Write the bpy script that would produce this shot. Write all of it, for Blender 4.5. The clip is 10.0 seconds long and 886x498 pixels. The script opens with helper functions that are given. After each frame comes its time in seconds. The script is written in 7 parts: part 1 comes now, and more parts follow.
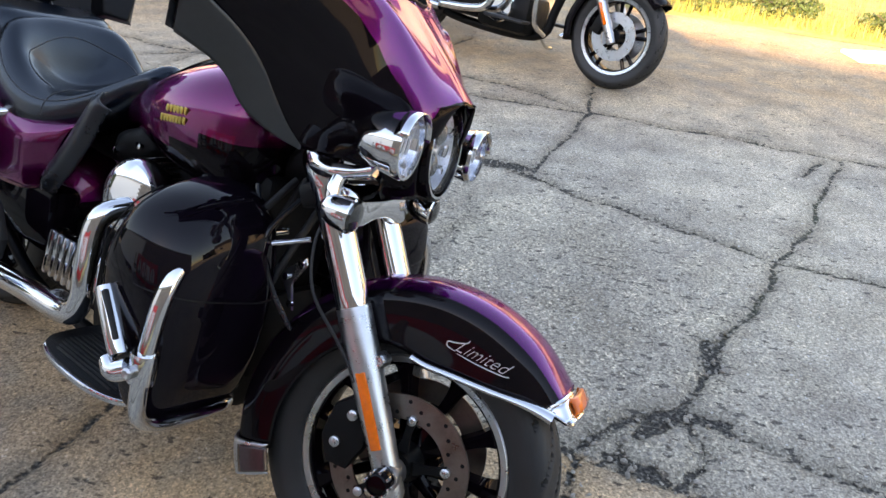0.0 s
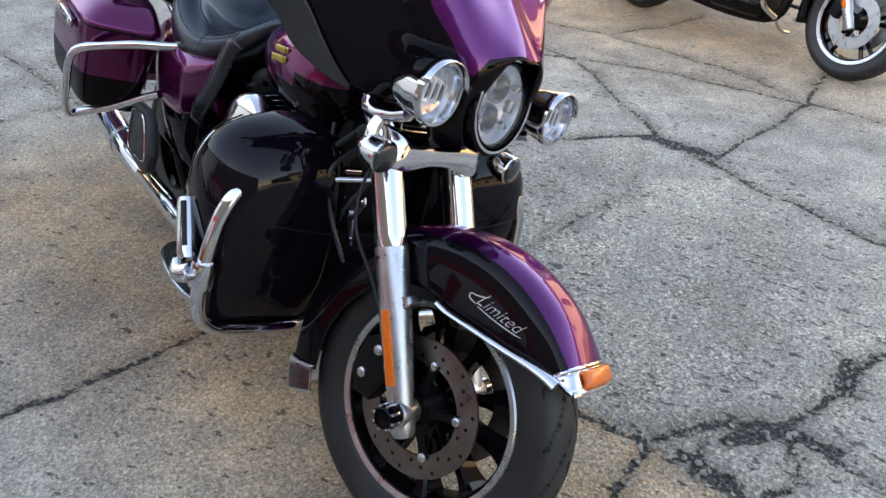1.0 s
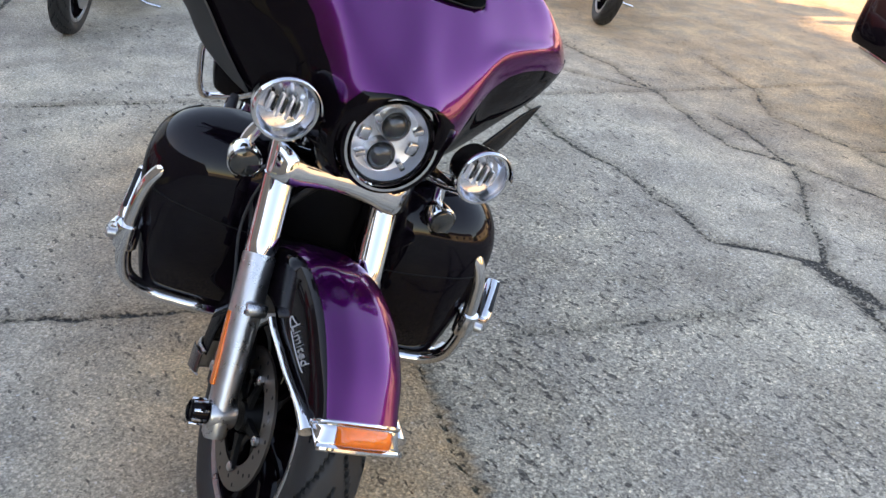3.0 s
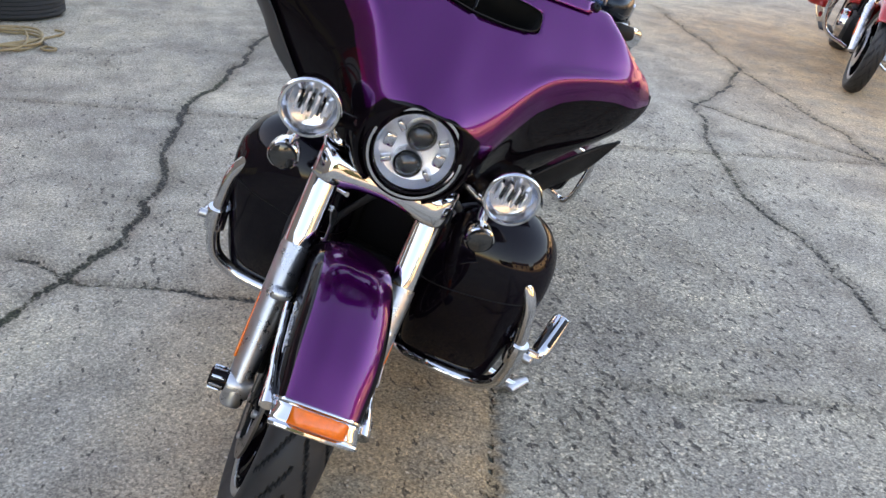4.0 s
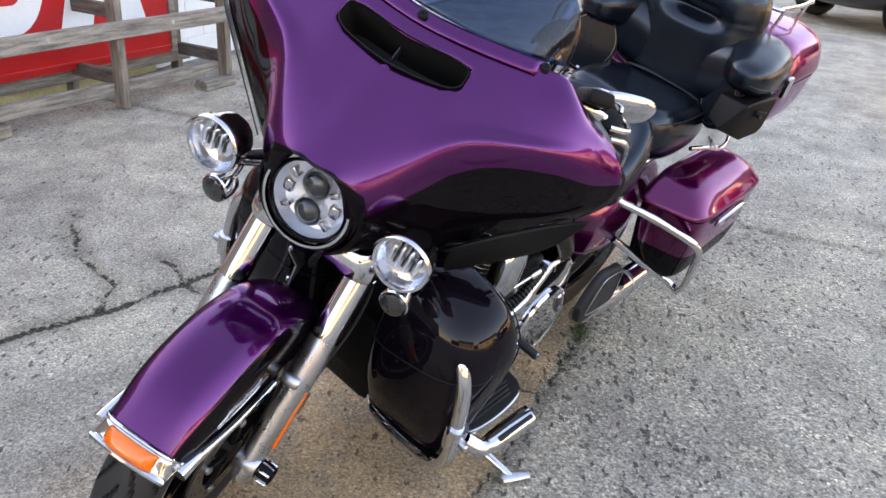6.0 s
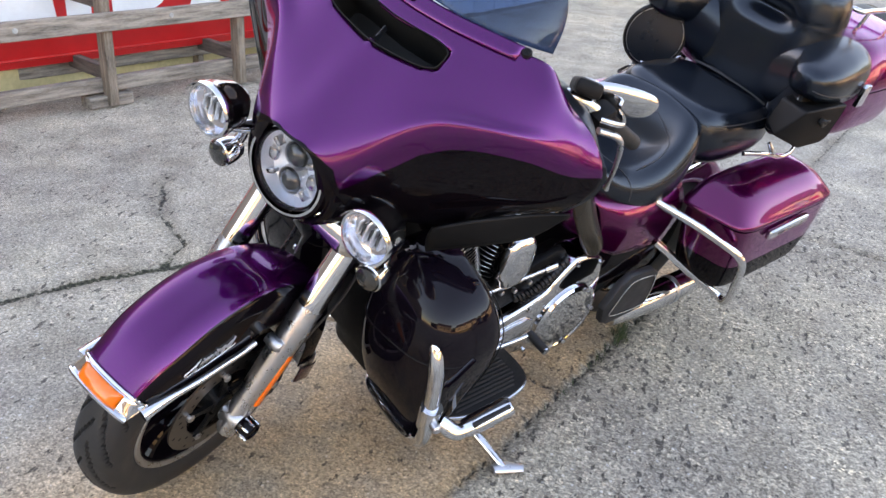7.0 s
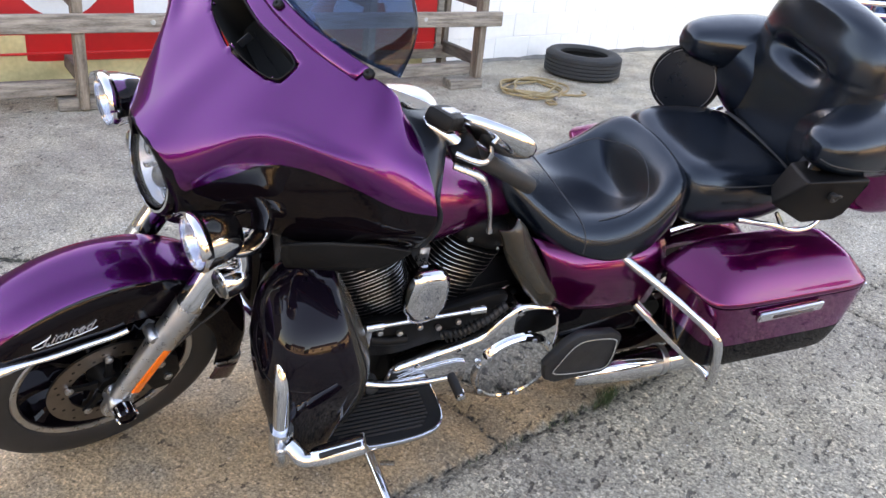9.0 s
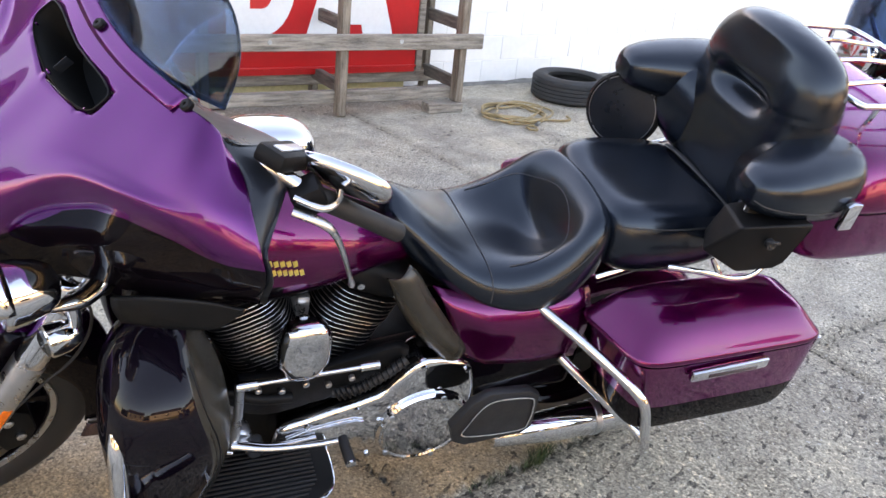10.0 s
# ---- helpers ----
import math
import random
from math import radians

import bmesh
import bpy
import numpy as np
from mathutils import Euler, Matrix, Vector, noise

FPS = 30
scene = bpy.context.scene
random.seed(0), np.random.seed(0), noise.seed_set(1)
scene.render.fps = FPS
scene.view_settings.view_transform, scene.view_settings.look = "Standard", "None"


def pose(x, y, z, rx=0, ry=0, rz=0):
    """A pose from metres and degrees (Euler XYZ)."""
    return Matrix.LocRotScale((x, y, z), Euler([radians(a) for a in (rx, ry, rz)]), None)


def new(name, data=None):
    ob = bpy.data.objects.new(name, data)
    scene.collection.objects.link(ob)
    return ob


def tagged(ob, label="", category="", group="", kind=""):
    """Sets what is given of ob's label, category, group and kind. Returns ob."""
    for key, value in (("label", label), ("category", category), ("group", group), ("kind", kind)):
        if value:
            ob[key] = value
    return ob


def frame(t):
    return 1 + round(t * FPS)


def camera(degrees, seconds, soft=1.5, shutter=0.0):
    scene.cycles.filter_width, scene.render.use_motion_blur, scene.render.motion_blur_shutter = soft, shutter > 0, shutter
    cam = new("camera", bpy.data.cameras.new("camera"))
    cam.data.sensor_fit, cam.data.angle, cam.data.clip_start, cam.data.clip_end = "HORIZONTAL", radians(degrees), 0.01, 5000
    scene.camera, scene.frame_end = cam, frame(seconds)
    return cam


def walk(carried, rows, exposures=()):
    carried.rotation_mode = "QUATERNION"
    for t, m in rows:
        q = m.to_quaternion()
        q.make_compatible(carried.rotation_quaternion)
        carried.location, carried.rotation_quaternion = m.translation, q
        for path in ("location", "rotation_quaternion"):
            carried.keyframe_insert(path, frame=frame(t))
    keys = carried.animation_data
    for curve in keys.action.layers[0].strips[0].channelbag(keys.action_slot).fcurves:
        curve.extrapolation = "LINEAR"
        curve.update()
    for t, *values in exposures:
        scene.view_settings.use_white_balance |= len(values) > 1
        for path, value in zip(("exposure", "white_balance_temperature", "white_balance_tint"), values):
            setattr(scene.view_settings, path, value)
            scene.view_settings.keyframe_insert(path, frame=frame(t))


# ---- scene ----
cam = camera(57.0, 10.0)
METRES, EYE, TILT, LEAN, TURN = 4.249, 1.527, 0.0, 0.0, 0.0
ROWS = [
    (0.0, 0.0, 0.0, 0.0, 2.57, -28.92, -4.66),
    (0.5, 0.0578, 0.0025, -0.0027, 11.68, -29.92, -3.89),
    (1.0, 0.0991, 0.0103, -0.0036, 21.6, -31.49, -2.54),
    (1.5, 0.1369, 0.0401, -0.003, 27.3, -30.65, -4.16),
    (2.0, 0.1795, 0.074, -0.0023, 33.53, -29.29, -4.88),
    (3.5, 0.3044, 0.1807, -0.0074, 58.09, -28.63, -5.45),
    (4.0, 0.3391, 0.2333, -0.01, 68.68, -27.11, -4.6),
    (4.5, 0.3738, 0.2857, -0.0056, 77.53, -26.16, -3.45),
    (5.0, 0.3685, 0.34, -0.0114, 83.71, -25.17, -3.15),
    (5.5, 0.3525, 0.3946, -0.0056, 87.97, -24.53, -3.24),
    (7.0, 0.3386, 0.5214, -0.0062, 104.48, -25.75, -3.66),
    (7.5, 0.3144, 0.5599, -0.0015, 107.14, -25.87, -4.92),
    (8.0, 0.2919, 0.595, -0.001, 110.33, -25.68, -4.21),
    (8.5, 0.2723, 0.639, -0.0009, 116.58, -25.64, -5.66),
    (9.0, 0.2538, 0.6697, 0.0006, 120.99, -25.42, -5.66),
    (9.5, 0.2174, 0.6879, -0.0006, 121.97, -24.63, -5.91),
    (10.0, 0.1708, 0.7016, -0.0012, 122.36, -24.11, -5.68),
]
walk(cam, [(t, pose(0, 0, EYE, TILT, LEAN, TURN) @ pose(METRES * x, METRES * y, METRES * z, 90 + pitch, roll, yaw)) for t, x, y, z, yaw, pitch, roll in ROWS],
     [(0.0, 2.65, 9300, 20), (2.0, 2.65, 9300, 20), (4.0, 2.69, 9600, 22), (5.5, 2.88, 9800, 24), (7.5, 3.14, 10000, 25), (10.0, 3.11, 10200, 25)])

# ---- daylight: low sun behind the shop, the yard lies in its open shade ----
SUN_TO = Vector((0.37, 0.93, -0.36)).normalized()   # the way the sunlight travels
world = bpy.data.worlds.new("sky")
scene.world = world
world.use_nodes = True
wn, wl = world.node_tree.nodes, world.node_tree.links
sky = wn.new("ShaderNodeTexSky")
sky.sky_type, sky.sun_disc = "NISHITA", False
sky.sun_elevation = math.asin(-SUN_TO.z)
sky.sun_rotation = math.atan2(-SUN_TO.x, -SUN_TO.y)
sky.dust_density, sky.air_density, sky.ozone_density = 0.35, 1.0, 1.8
wl.new(sky.outputs[0], wn["Background"].inputs[0])
wn["Background"].inputs[1].default_value = 0.15
sun = new("sun", bpy.data.lights.new("sun", "SUN"))
sun.data.energy, sun.data.angle, sun.data.color = 4.5, radians(1.5), (1.0, 0.82, 0.58)
sun.rotation_euler = SUN_TO.to_track_quat("-Z", "Y").to_euler()

# ---- material helpers ----
def mat(name, colour, rough=0.5, metal=0.0, coat=0.0, vary=0.0, scale=20.0, bump=0.0, bscale=200.0, spec=0.5, rvary=0.0, bdist=0.002, tint=None, stretch=None):
    """A principled material with colour and roughness that vary at two scales and a fine relief."""
    m = bpy.data.materials.new(name)
    m.use_nodes = True
    n, l = m.node_tree.nodes, m.node_tree.links
    p = n["Principled BSDF"]
    p.inputs["Base Color"].default_value = (*colour, 1)
    p.inputs["Roughness"].default_value = rough
    p.inputs["Metallic"].default_value = metal
    p.inputs["Coat Weight"].default_value = coat
    p.inputs["Coat Roughness"].default_value = 0.03
    p.inputs["Specular IOR Level"].default_value = spec
    tc = n.new("ShaderNodeTexCoord")
    where = tc.outputs["Object"]
    if stretch:
        mp = n.new("ShaderNodeMapping")
        mp.inputs["Scale"].default_value = stretch
        l.new(where, mp.inputs["Vector"])
        where = mp.outputs[0]
    if vary or rvary:
        a, b = n.new("ShaderNodeTexNoise"), n.new("ShaderNodeTexNoise")
        for node, s in ((a, scale), (b, scale * 9)):
            node.inputs["Scale"].default_value = s
            node.inputs["Detail"].default_value = 5
            l.new(where, node.inputs["Vector"])
        mix = n.new("ShaderNodeMath")
        mix.operation = "MULTIPLY_ADD"
        l.new(b.outputs["Fac"], mix.inputs[0])
        mix.inputs[1].default_value = 0.5
        l.new(a.outputs["Fac"], mix.inputs[2])
        if vary:
            ramp = n.new("ShaderNodeValToRGB")
            other = tint or tuple(c * 1.5 for c in colour)
            ramp.color_ramp.elements[0].position, ramp.color_ramp.elements[1].position = 0.5, 1.0
            ramp.color_ramp.elements[0].color = (*(c * (1 - vary) for c in colour), 1)
            ramp.color_ramp.elements[1].color = (*(c + (o - c) * vary for c, o in zip(colour, other)), 1)
            l.new(mix.outputs[0], ramp.inputs[0])
            l.new(ramp.outputs[0], p.inputs["Base Color"])
        if rvary:
            mr = n.new("ShaderNodeMapRange")
            mr.inputs[1].default_value, mr.inputs[2].default_value = 0.45, 1.0
            mr.inputs[3].default_value, mr.inputs[4].default_value = max(rough - rvary, 0.02), rough + rvary
            l.new(mix.outputs[0], mr.inputs[0])
            l.new(mr.outputs[0], p.inputs["Roughness"])
    if bump:
        t = n.new("ShaderNodeTexNoise")
        t.inputs["Scale"].default_value, t.inputs["Detail"].default_value = bscale, 4
        l.new(where, t.inputs["Vector"])
        bp = n.new("ShaderNodeBump")
        bp.inputs["Strength"].default_value, bp.inputs["Distance"].default_value = bump, bdist
        l.new(t.outputs["Fac"], bp.inputs["Height"])
        l.new(bp.outputs[0], p.inputs["Normal"])
    return m


def glass(name, colour, rough=0.0, ior=1.45, mixin=0.0):
    """Clear glass or plastic; mixin lets that share of light straight through, as a thin tinted sheet does."""
    m = bpy.data.materials.new(name)
    m.use_nodes = True
    n, l = m.node_tree.nodes, m.node_tree.links
    p = n["Principled BSDF"]
    p.inputs["Base Color"].default_value = (*colour, 1)
    p.inputs["Roughness"].default_value, p.inputs["IOR"].default_value = rough, ior
    p.inputs["Transmission Weight"].default_value = 1.0
    if mixin:
        n.remove(p)
        tr, gl, fr, mx = n.new("ShaderNodeBsdfTransparent"), n.new("ShaderNodeBsdfGlossy"), n.new("ShaderNodeFresnel"), n.new("ShaderNodeMixShader")
        tr.inputs[0].default_value = (*colour, 1)
        gl.inputs["Roughness"].default_value = max(rough, 0.01)
        fr.inputs[0].default_value = ior
        less = n.new("ShaderNodeMath")
        less.operation = "MULTIPLY"
        less.inputs[1].default_value = mixin
        l.new(fr.outputs[0], less.inputs[0])
        l.new(less.outputs[0], mx.inputs[0])
        l.new(tr.outputs[0], mx.inputs[1])
        l.new(gl.outputs[0], mx.inputs[2])
        l.new(mx.outputs[0], n["Material Output"].inputs[0])
    return m


# ---- mesh helpers ----
def mesh_of(name, bm, mats, sharp=38):
    bmesh.ops.recalc_face_normals(bm, faces=bm.faces)
    me = bpy.data.meshes.new(name)
    bm.to_mesh(me)
    bm.free()
    for m in (mats if isinstance(mats, (list, tuple)) else [mats]):
        me.materials.append(m)
    me.shade_smooth()
    me.set_sharp_from_angle(angle=radians(sharp))
    return me


def part(name, bm, mats, parent=None, label="", m=None, thick=0.0, sharp=38, lining=0):
    """Links a bmesh as one mesh object, under a thing or a part."""
    ob = new(name, mesh_of(name, bm, mats, sharp))
    if parent:
        ob.parent = parent
    if m:
        ob.matrix_local = m
    if thick:
        s = ob.modifiers.new("thickness", "SOLIDIFY")
        s.thickness, s.offset, s.material_offset = thick, -1, lining
    if label:
        ob["label"] = label
    return ob


def thing(name, m, label, category, group="", kind=""):
    ob = new(name)
    ob.empty_display_size = 0.1
    ob.matrix_world = m
    return tagged(ob, label, category, group, kind)


def cr(P, n, closed=False):
    """A smooth curve through the points P (Catmull-Rom), n steps between each two."""
    P = np.asarray(P, float)
    k = len(P)
    out = []
    for i in range(k if closed else k - 1):
        if closed:
            a, b, c, d = P[(i - 1) % k], P[i], P[(i + 1) % k], P[(i + 2) % k]
        else:
            b, c = P[i], P[i + 1]
            a = P[i - 1] if i else 2 * b - c
            d = P[i + 2] if i + 2 < k else 2 * c - b
        for j in range(n):
            t = j / n
            out.append(0.5 * (2 * b + (c - a) * t + (2 * a - 5 * b + 4 * c - d) * t * t + (3 * b - a - 3 * c + d) * t ** 3))
    if not closed:
        out.append(P[-1])
    return np.array(out)


def grid(G, closed_u=False, closed_v=False, pick=None, caps=False, bm=None):
    """A bmesh over a grid of points G[u][v]; pick(u, v) gives a face's material slot."""
    bm = bm or bmesh.new()
    nu, nv = len(G), len(G[0])
    V = [[bm.verts.new(G[i][j]) for j in range(nv)] for i in range(nu)]
    for i in range(nu if closed_u else nu - 1):
        for j in range(nv if closed_v else nv - 1):
            q = (V[i][j], V[(i + 1) % nu][j], V[(i + 1) % nu][(j + 1) % nv], V[i][(j + 1) % nv])
            try:
                f = bm.faces.new(q)
            except ValueError:
                continue
            if pick:
                f.material_index = pick(i, j)
    if caps:
        for row in (V[0], V[-1]):
            try:
                bm.faces.new(row)
            except ValueError:
                pass
    return bm


def surface(C, nu, nv, closed_v=False):
    """A smooth dense grid through control points C[u][v]."""
    C = np.asarray(C, float)
    rows = np.array([cr(r, nv, closed_v) for r in C])
    return np.array([cr(rows[:, j], nu) for j in range(rows.shape[1])]).transpose(1, 0, 2)


def superring(c, a, b, e=2.5, m=32, ax=(1, 0, 0), ay=(0, 1, 0), a2=None, b2=None):
    """A rounded ring round c in the plane of ax and ay; a2 and b2 are the half sizes on the far sides."""
    c, ax, ay = np.array(c, float), np.array(ax, float), np.array(ay, float)
    out = []
    for i in range(m):
        t = 2 * math.pi * i / m
        u, v = math.cos(t), math.sin(t)
        su = math.copysign(abs(u) ** (2 / e), u) * (a if u > 0 or a2 is None else a2)
        sv = math.copysign(abs(v) ** (2 / e), v) * (b if v > 0 or b2 is None else b2)
        out.append(c + ax * su + ay * sv)
    return out


def loft(rings, n=4, caps=True, pick=None):
    R = np.array(rings, float)
    G = np.array([cr(R[:, j], n) for j in range(R.shape[1])]).transpose(1, 0, 2)
    return grid(G, closed_v=True, caps=caps, pick=pick)


def tube(P, r, seg=12, n=6, bm=None, closed=False, flat=1.0):
    """A round bar along a smooth path; r is one radius or one for each point; flat squeezes it."""
    P = np.asarray(P, float)
    rr = np.full(len(P), r) if np.isscalar(r) else np.asarray(r, float)
    Q = cr(np.c_[P, rr], n, closed) if n > 1 else np.c_[P, rr]
    pts, rad = Q[:, :3], Q[:, 3]
    k = len(pts)
    up = None
    rings = []
    for i in range(k):
        d = pts[(i + 1) % k] - pts[i - 1] if closed or 0 < i < k - 1 else (pts[1] - pts[0] if i == 0 else pts[-1] - pts[-2])
        d = d / (np.linalg.norm(d) + 1e-12)
        if up is None:
            up = np.cross(d, (0, 0, 1)) if abs(d[2]) < 0.9 else np.cross(d, (0, 1, 0))
        up = up - d * (up @ d)
        up /= np.linalg.norm(up) + 1e-12
        w = np.cross(d, up)
        rings.append([pts[i] + rad[i] * (math.cos(a) * up + flat * math.sin(a) * w) for a in (2 * math.pi * j / seg for j in range(seg))])
    return grid(rings, closed_u=closed, closed_v=True, caps=not closed, bm=bm)


def frame_of(axis):
    w = np.array(axis, float)
    w /= np.linalg.norm(w)
    u = np.cross(w, (0, 0, 1)) if abs(w[2]) < 0.9 else np.cross(w, (1, 0, 0))
    u /= np.linalg.norm(u)
    return u, np.cross(w, u), w


def lathe(profile, o=(0, 0, 0), axis=(0, 1, 0), seg=32, bm=None, caps=True, pick=None, closed=False):
    """Turns a profile of (radius, height) about an axis through o."""
    u, v, w = frame_of(axis)
    o = np.array(o, float)
    G = [[o + w * h + max(r, 1e-5) * (u * math.cos(a) + v * math.sin(a)) for a in (2 * math.pi * i / seg for i in range(seg))] for r, h in profile]
    return grid(G, closed_u=closed, closed_v=True, caps=caps and not closed, bm=bm, pick=pick)


def box(c, size, m=None, bevel=0.0, bm=None, seg=2):
    own = bmesh.new()
    bmesh.ops.create_cube(own, size=1.0)
    bmesh.ops.scale(own, vec=size, verts=own.verts)
    if bevel:
        bmesh.ops.bevel(own, geom=list(own.edges), offset=bevel, segments=seg, profile=0.5, affect="EDGES")
    bmesh.ops.transform(own, matrix=Matrix.Translation(c) @ (m or Matrix()), verts=own.verts)
    if bm is None:
        return own
    join(bm, own)
    return bm


def join(bm, other):
    """Adds the mesh of other to bm."""
    made = [bm.verts.new(v.co) for v in other.verts]
    other.verts.index_update()
    for f in other.faces:
        g = bm.faces.new([made[v.index] for v in f.verts])
        g.material_index = f.material_index
    other.free()
    return bm


def prism(outline, depth, m=None, bevel=0.0, bm=None, seg=2):
    """A plate: an outline in x and y, with a depth in z, posed by m."""
    own = bmesh.new()
    a = [own.verts.new((x, y, 0)) for x, y in outline]
    f = own.faces.new(a)
    r = bmesh.ops.extrude_face_region(own, geom=[f])
    bmesh.ops.translate(own, vec=(0, 0, depth), verts=[g for g in r["geom"] if isinstance(g, bmesh.types.BMVert)])
    if bevel:
        e = [x for x in own.edges if abs(x.verts[0].co.z - x.verts[1].co.z) < 1e-6]
        bmesh.ops.bevel(own, geom=e, offset=bevel, segments=seg, profile=0.5, affect="EDGES")
    if m:
        bmesh.ops.transform(own, matrix=m, verts=own.verts)
    if bm is None:
        return own
    join(bm, own)
    return bm


def flip(P):
    """The mirror image of points on the other side of the machine."""
    return [(p[0], -p[1], *p[2:]) for p in P]


def mirror(bm):
    for v in bm.verts:
        v.co.y = -v.co.y
    bmesh.ops.reverse_faces(bm, faces=bm.faces)
    return bm

# ---- materials ----
PURPLE = mat("purple_candy_paint", (0.092, 0.003, 0.088), 0.26, 0.88, 0.75, vary=0.1, scale=6, bump=0.03, bscale=2500, bdist=0.0004)
GLOSS = mat("gloss_black_paint", (0.004, 0.0025, 0.004), 0.35, 0.0, 0.32, vary=0.3, scale=4, spec=0.0)
CHROME = mat("chrome", (0.64, 0.65, 0.67), 0.05, 1.0, rvary=0.03, scale=14)
STEEL = mat("brushed_aluminium", (0.52, 0.53, 0.55), 0.3, 1.0, vary=0.12, scale=30, rvary=0.08)
DULL = mat("grey_cast_metal", (0.3, 0.3, 0.3), 0.42, 1.0, vary=0.2, scale=40, rvary=0.1)
RUBBER = mat("black_rubber", (0.009, 0.009, 0.01), 0.6, vary=0.35, scale=25, bump=0.25, bscale=300, rvary=0.1)
# black vinyl whose base is blued to carry skylight in its colour
LEATHER = mat("black_seat_vinyl", (0.0022, 0.0038, 0.007), 0.25, vary=0.1, scale=9, bump=0.06, bscale=420, bdist=0.001, spec=0.56)
PLASTIC = mat("black_textured_plastic", (0.0035, 0.0035, 0.004), 0.48, spec=0.18, vary=0.25, scale=18, bump=0.2, bscale=900, rvary=0.08)
GREYPL = mat("satin_charcoal_plastic", (0.008, 0.0105, 0.015), 0.3, spec=0.45, vary=0.2, scale=8, rvary=0.06)
DARK = mat("black_crinkle_metal", (0.0045, 0.0045, 0.005), 0.48, vary=0.3, scale=30, bump=0.3, bscale=700, rvary=0.1, spec=0.15)
BRONZE = mat("smoked_brown_plastic", (0.03, 0.026, 0.02), 0.27, vary=0.2, scale=6)
DISC = mat("brake_disc_steel", (0.2, 0.175, 0.16), 0.36, 1.0, vary=0.25, scale=35, rvary=0.1)
AMBER = mat("amber_lens", (0.9, 0.15, 0.006), 0.16, 0.0, 0.6, vary=0.15, scale=90)
GOLD = mat("gold_badge", (0.8, 0.6, 0.15), 0.35, 0.6, vary=0.1, scale=60)
TYRE = mat("worn_tyre_rubber", (0.015, 0.015, 0.016), 0.55, vary=0.35, scale=25, bump=0.2, bscale=300, rvary=0.08)
SMOKE = mat("smoked_lens", (0.02, 0.022, 0.022), 0.12, 0.0, 0.8, vary=0.2, scale=50)
LENS = glass("clear_lens", (0.97, 0.98, 1.0), 0.0, 1.3, 0.25)
SHIELD = glass("tinted_shield", (0.2, 0.31, 0.46), 0.0, 1.45, 0.9)
THREAD = mat("grey_stitching", (0.025, 0.025, 0.027), 0.6, vary=0.2, scale=90)
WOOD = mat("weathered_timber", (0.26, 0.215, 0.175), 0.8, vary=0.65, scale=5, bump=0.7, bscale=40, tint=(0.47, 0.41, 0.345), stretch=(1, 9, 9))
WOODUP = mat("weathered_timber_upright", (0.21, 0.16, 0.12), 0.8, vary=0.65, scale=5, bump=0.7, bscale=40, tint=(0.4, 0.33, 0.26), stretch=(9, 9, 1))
# same timber with its grain across, in a darker tone
WOODACROSS = mat("weathered_timber_across_dark", (0.12, 0.1, 0.085), 0.85, vary=0.6, scale=5, bump=0.7, bscale=40, tint=(0.24, 0.2, 0.17), stretch=(9, 1, 9))
REFL = mat("bright_reflector", (0.94, 0.95, 0.97), 0.38, 1.0, rvary=0.1, scale=40)
# black of the tread grooves and vent inside, depth shade put into colour
HOLLOW = mat("shaded_hollow", (0.006, 0.0065, 0.007), 0.7, vary=0.2, scale=10, spec=0.3)
SIGNRED = mat("red_sign_face", (0.62, 0.02, 0.022), 0.35, vary=0.12, scale=3, rvary=0.08)
SIGNWHITE = mat("white_sign_face", (0.78, 0.78, 0.77), 0.4, vary=0.08, scale=4)
BLOCK = mat("white_painted_block", (0.86, 0.86, 0.84), 0.6, vary=0.08, scale=3, bump=0.35, bscale=90, tint=(0.9, 0.9, 0.89))
STAIN = mat("stained_block_foot", (0.42, 0.42, 0.4), 0.8, vary=0.4, scale=6, bump=0.4, bscale=60)
HOSE = mat("yellow_hose", (0.36, 0.25, 0.12), 0.5, vary=0.3, scale=15)
OLDTYRE = mat("dusty_tyre_rubber", (0.03, 0.031, 0.033), 0.75, vary=0.5, scale=10, bump=0.3, bscale=200, rvary=0.1)
YELLOWBOARD = mat("yellowed_board", (0.62, 0.52, 0.27), 0.7, vary=0.3, scale=4)
SUNGRASS = mat("dry_grass_blade", (0.3, 0.29, 0.07), 0.6, vary=0.4, scale=3)
TURF = mat("turf", (0.3, 0.27, 0.1), 0.9, vary=0.5, scale=3, bump=0.8, bscale=40)
LEAF = mat("bush_leaf", (0.045, 0.075, 0.02), 0.5, vary=0.4, scale=6)
BARK = mat("bark", (0.09, 0.07, 0.05), 0.9, vary=0.4, scale=10)
FARTREE = mat("far_foliage", (0.035, 0.05, 0.02), 0.8, vary=0.6, scale=0.7)
FARHOUSE = mat("far_house_wall", (0.38, 0.34, 0.28), 0.8, vary=0.2, scale=1)
FARROOF = mat("far_house_roof", (0.05, 0.045, 0.045), 0.8, vary=0.3, scale=2)
CARPAINT = mat("dark_car_paint", (0.008, 0.009, 0.012), 0.3, 0.2, 1.0, vary=0.2, scale=3)
REDPAINT = mat("red_tank_paint", (0.4, 0.012, 0.012), 0.3, 0.3, 1.0, vary=0.1, scale=5)
BLACKSIDE = mat("black_fender_paint", (0.004, 0.0025, 0.004), 0.3, 0.0, 0.4, vary=0.3, scale=4, spec=0.0)
TAILRED = mat("dull_red_plastic", (0.05, 0.022, 0.024), 0.2, 0.0, 0.5, vary=0.3, scale=20)
STRIP = mat("satin_charcoal_plastic", (0.024, 0.026, 0.028), 0.36, vary=0.2, scale=8, rvary=0.05)
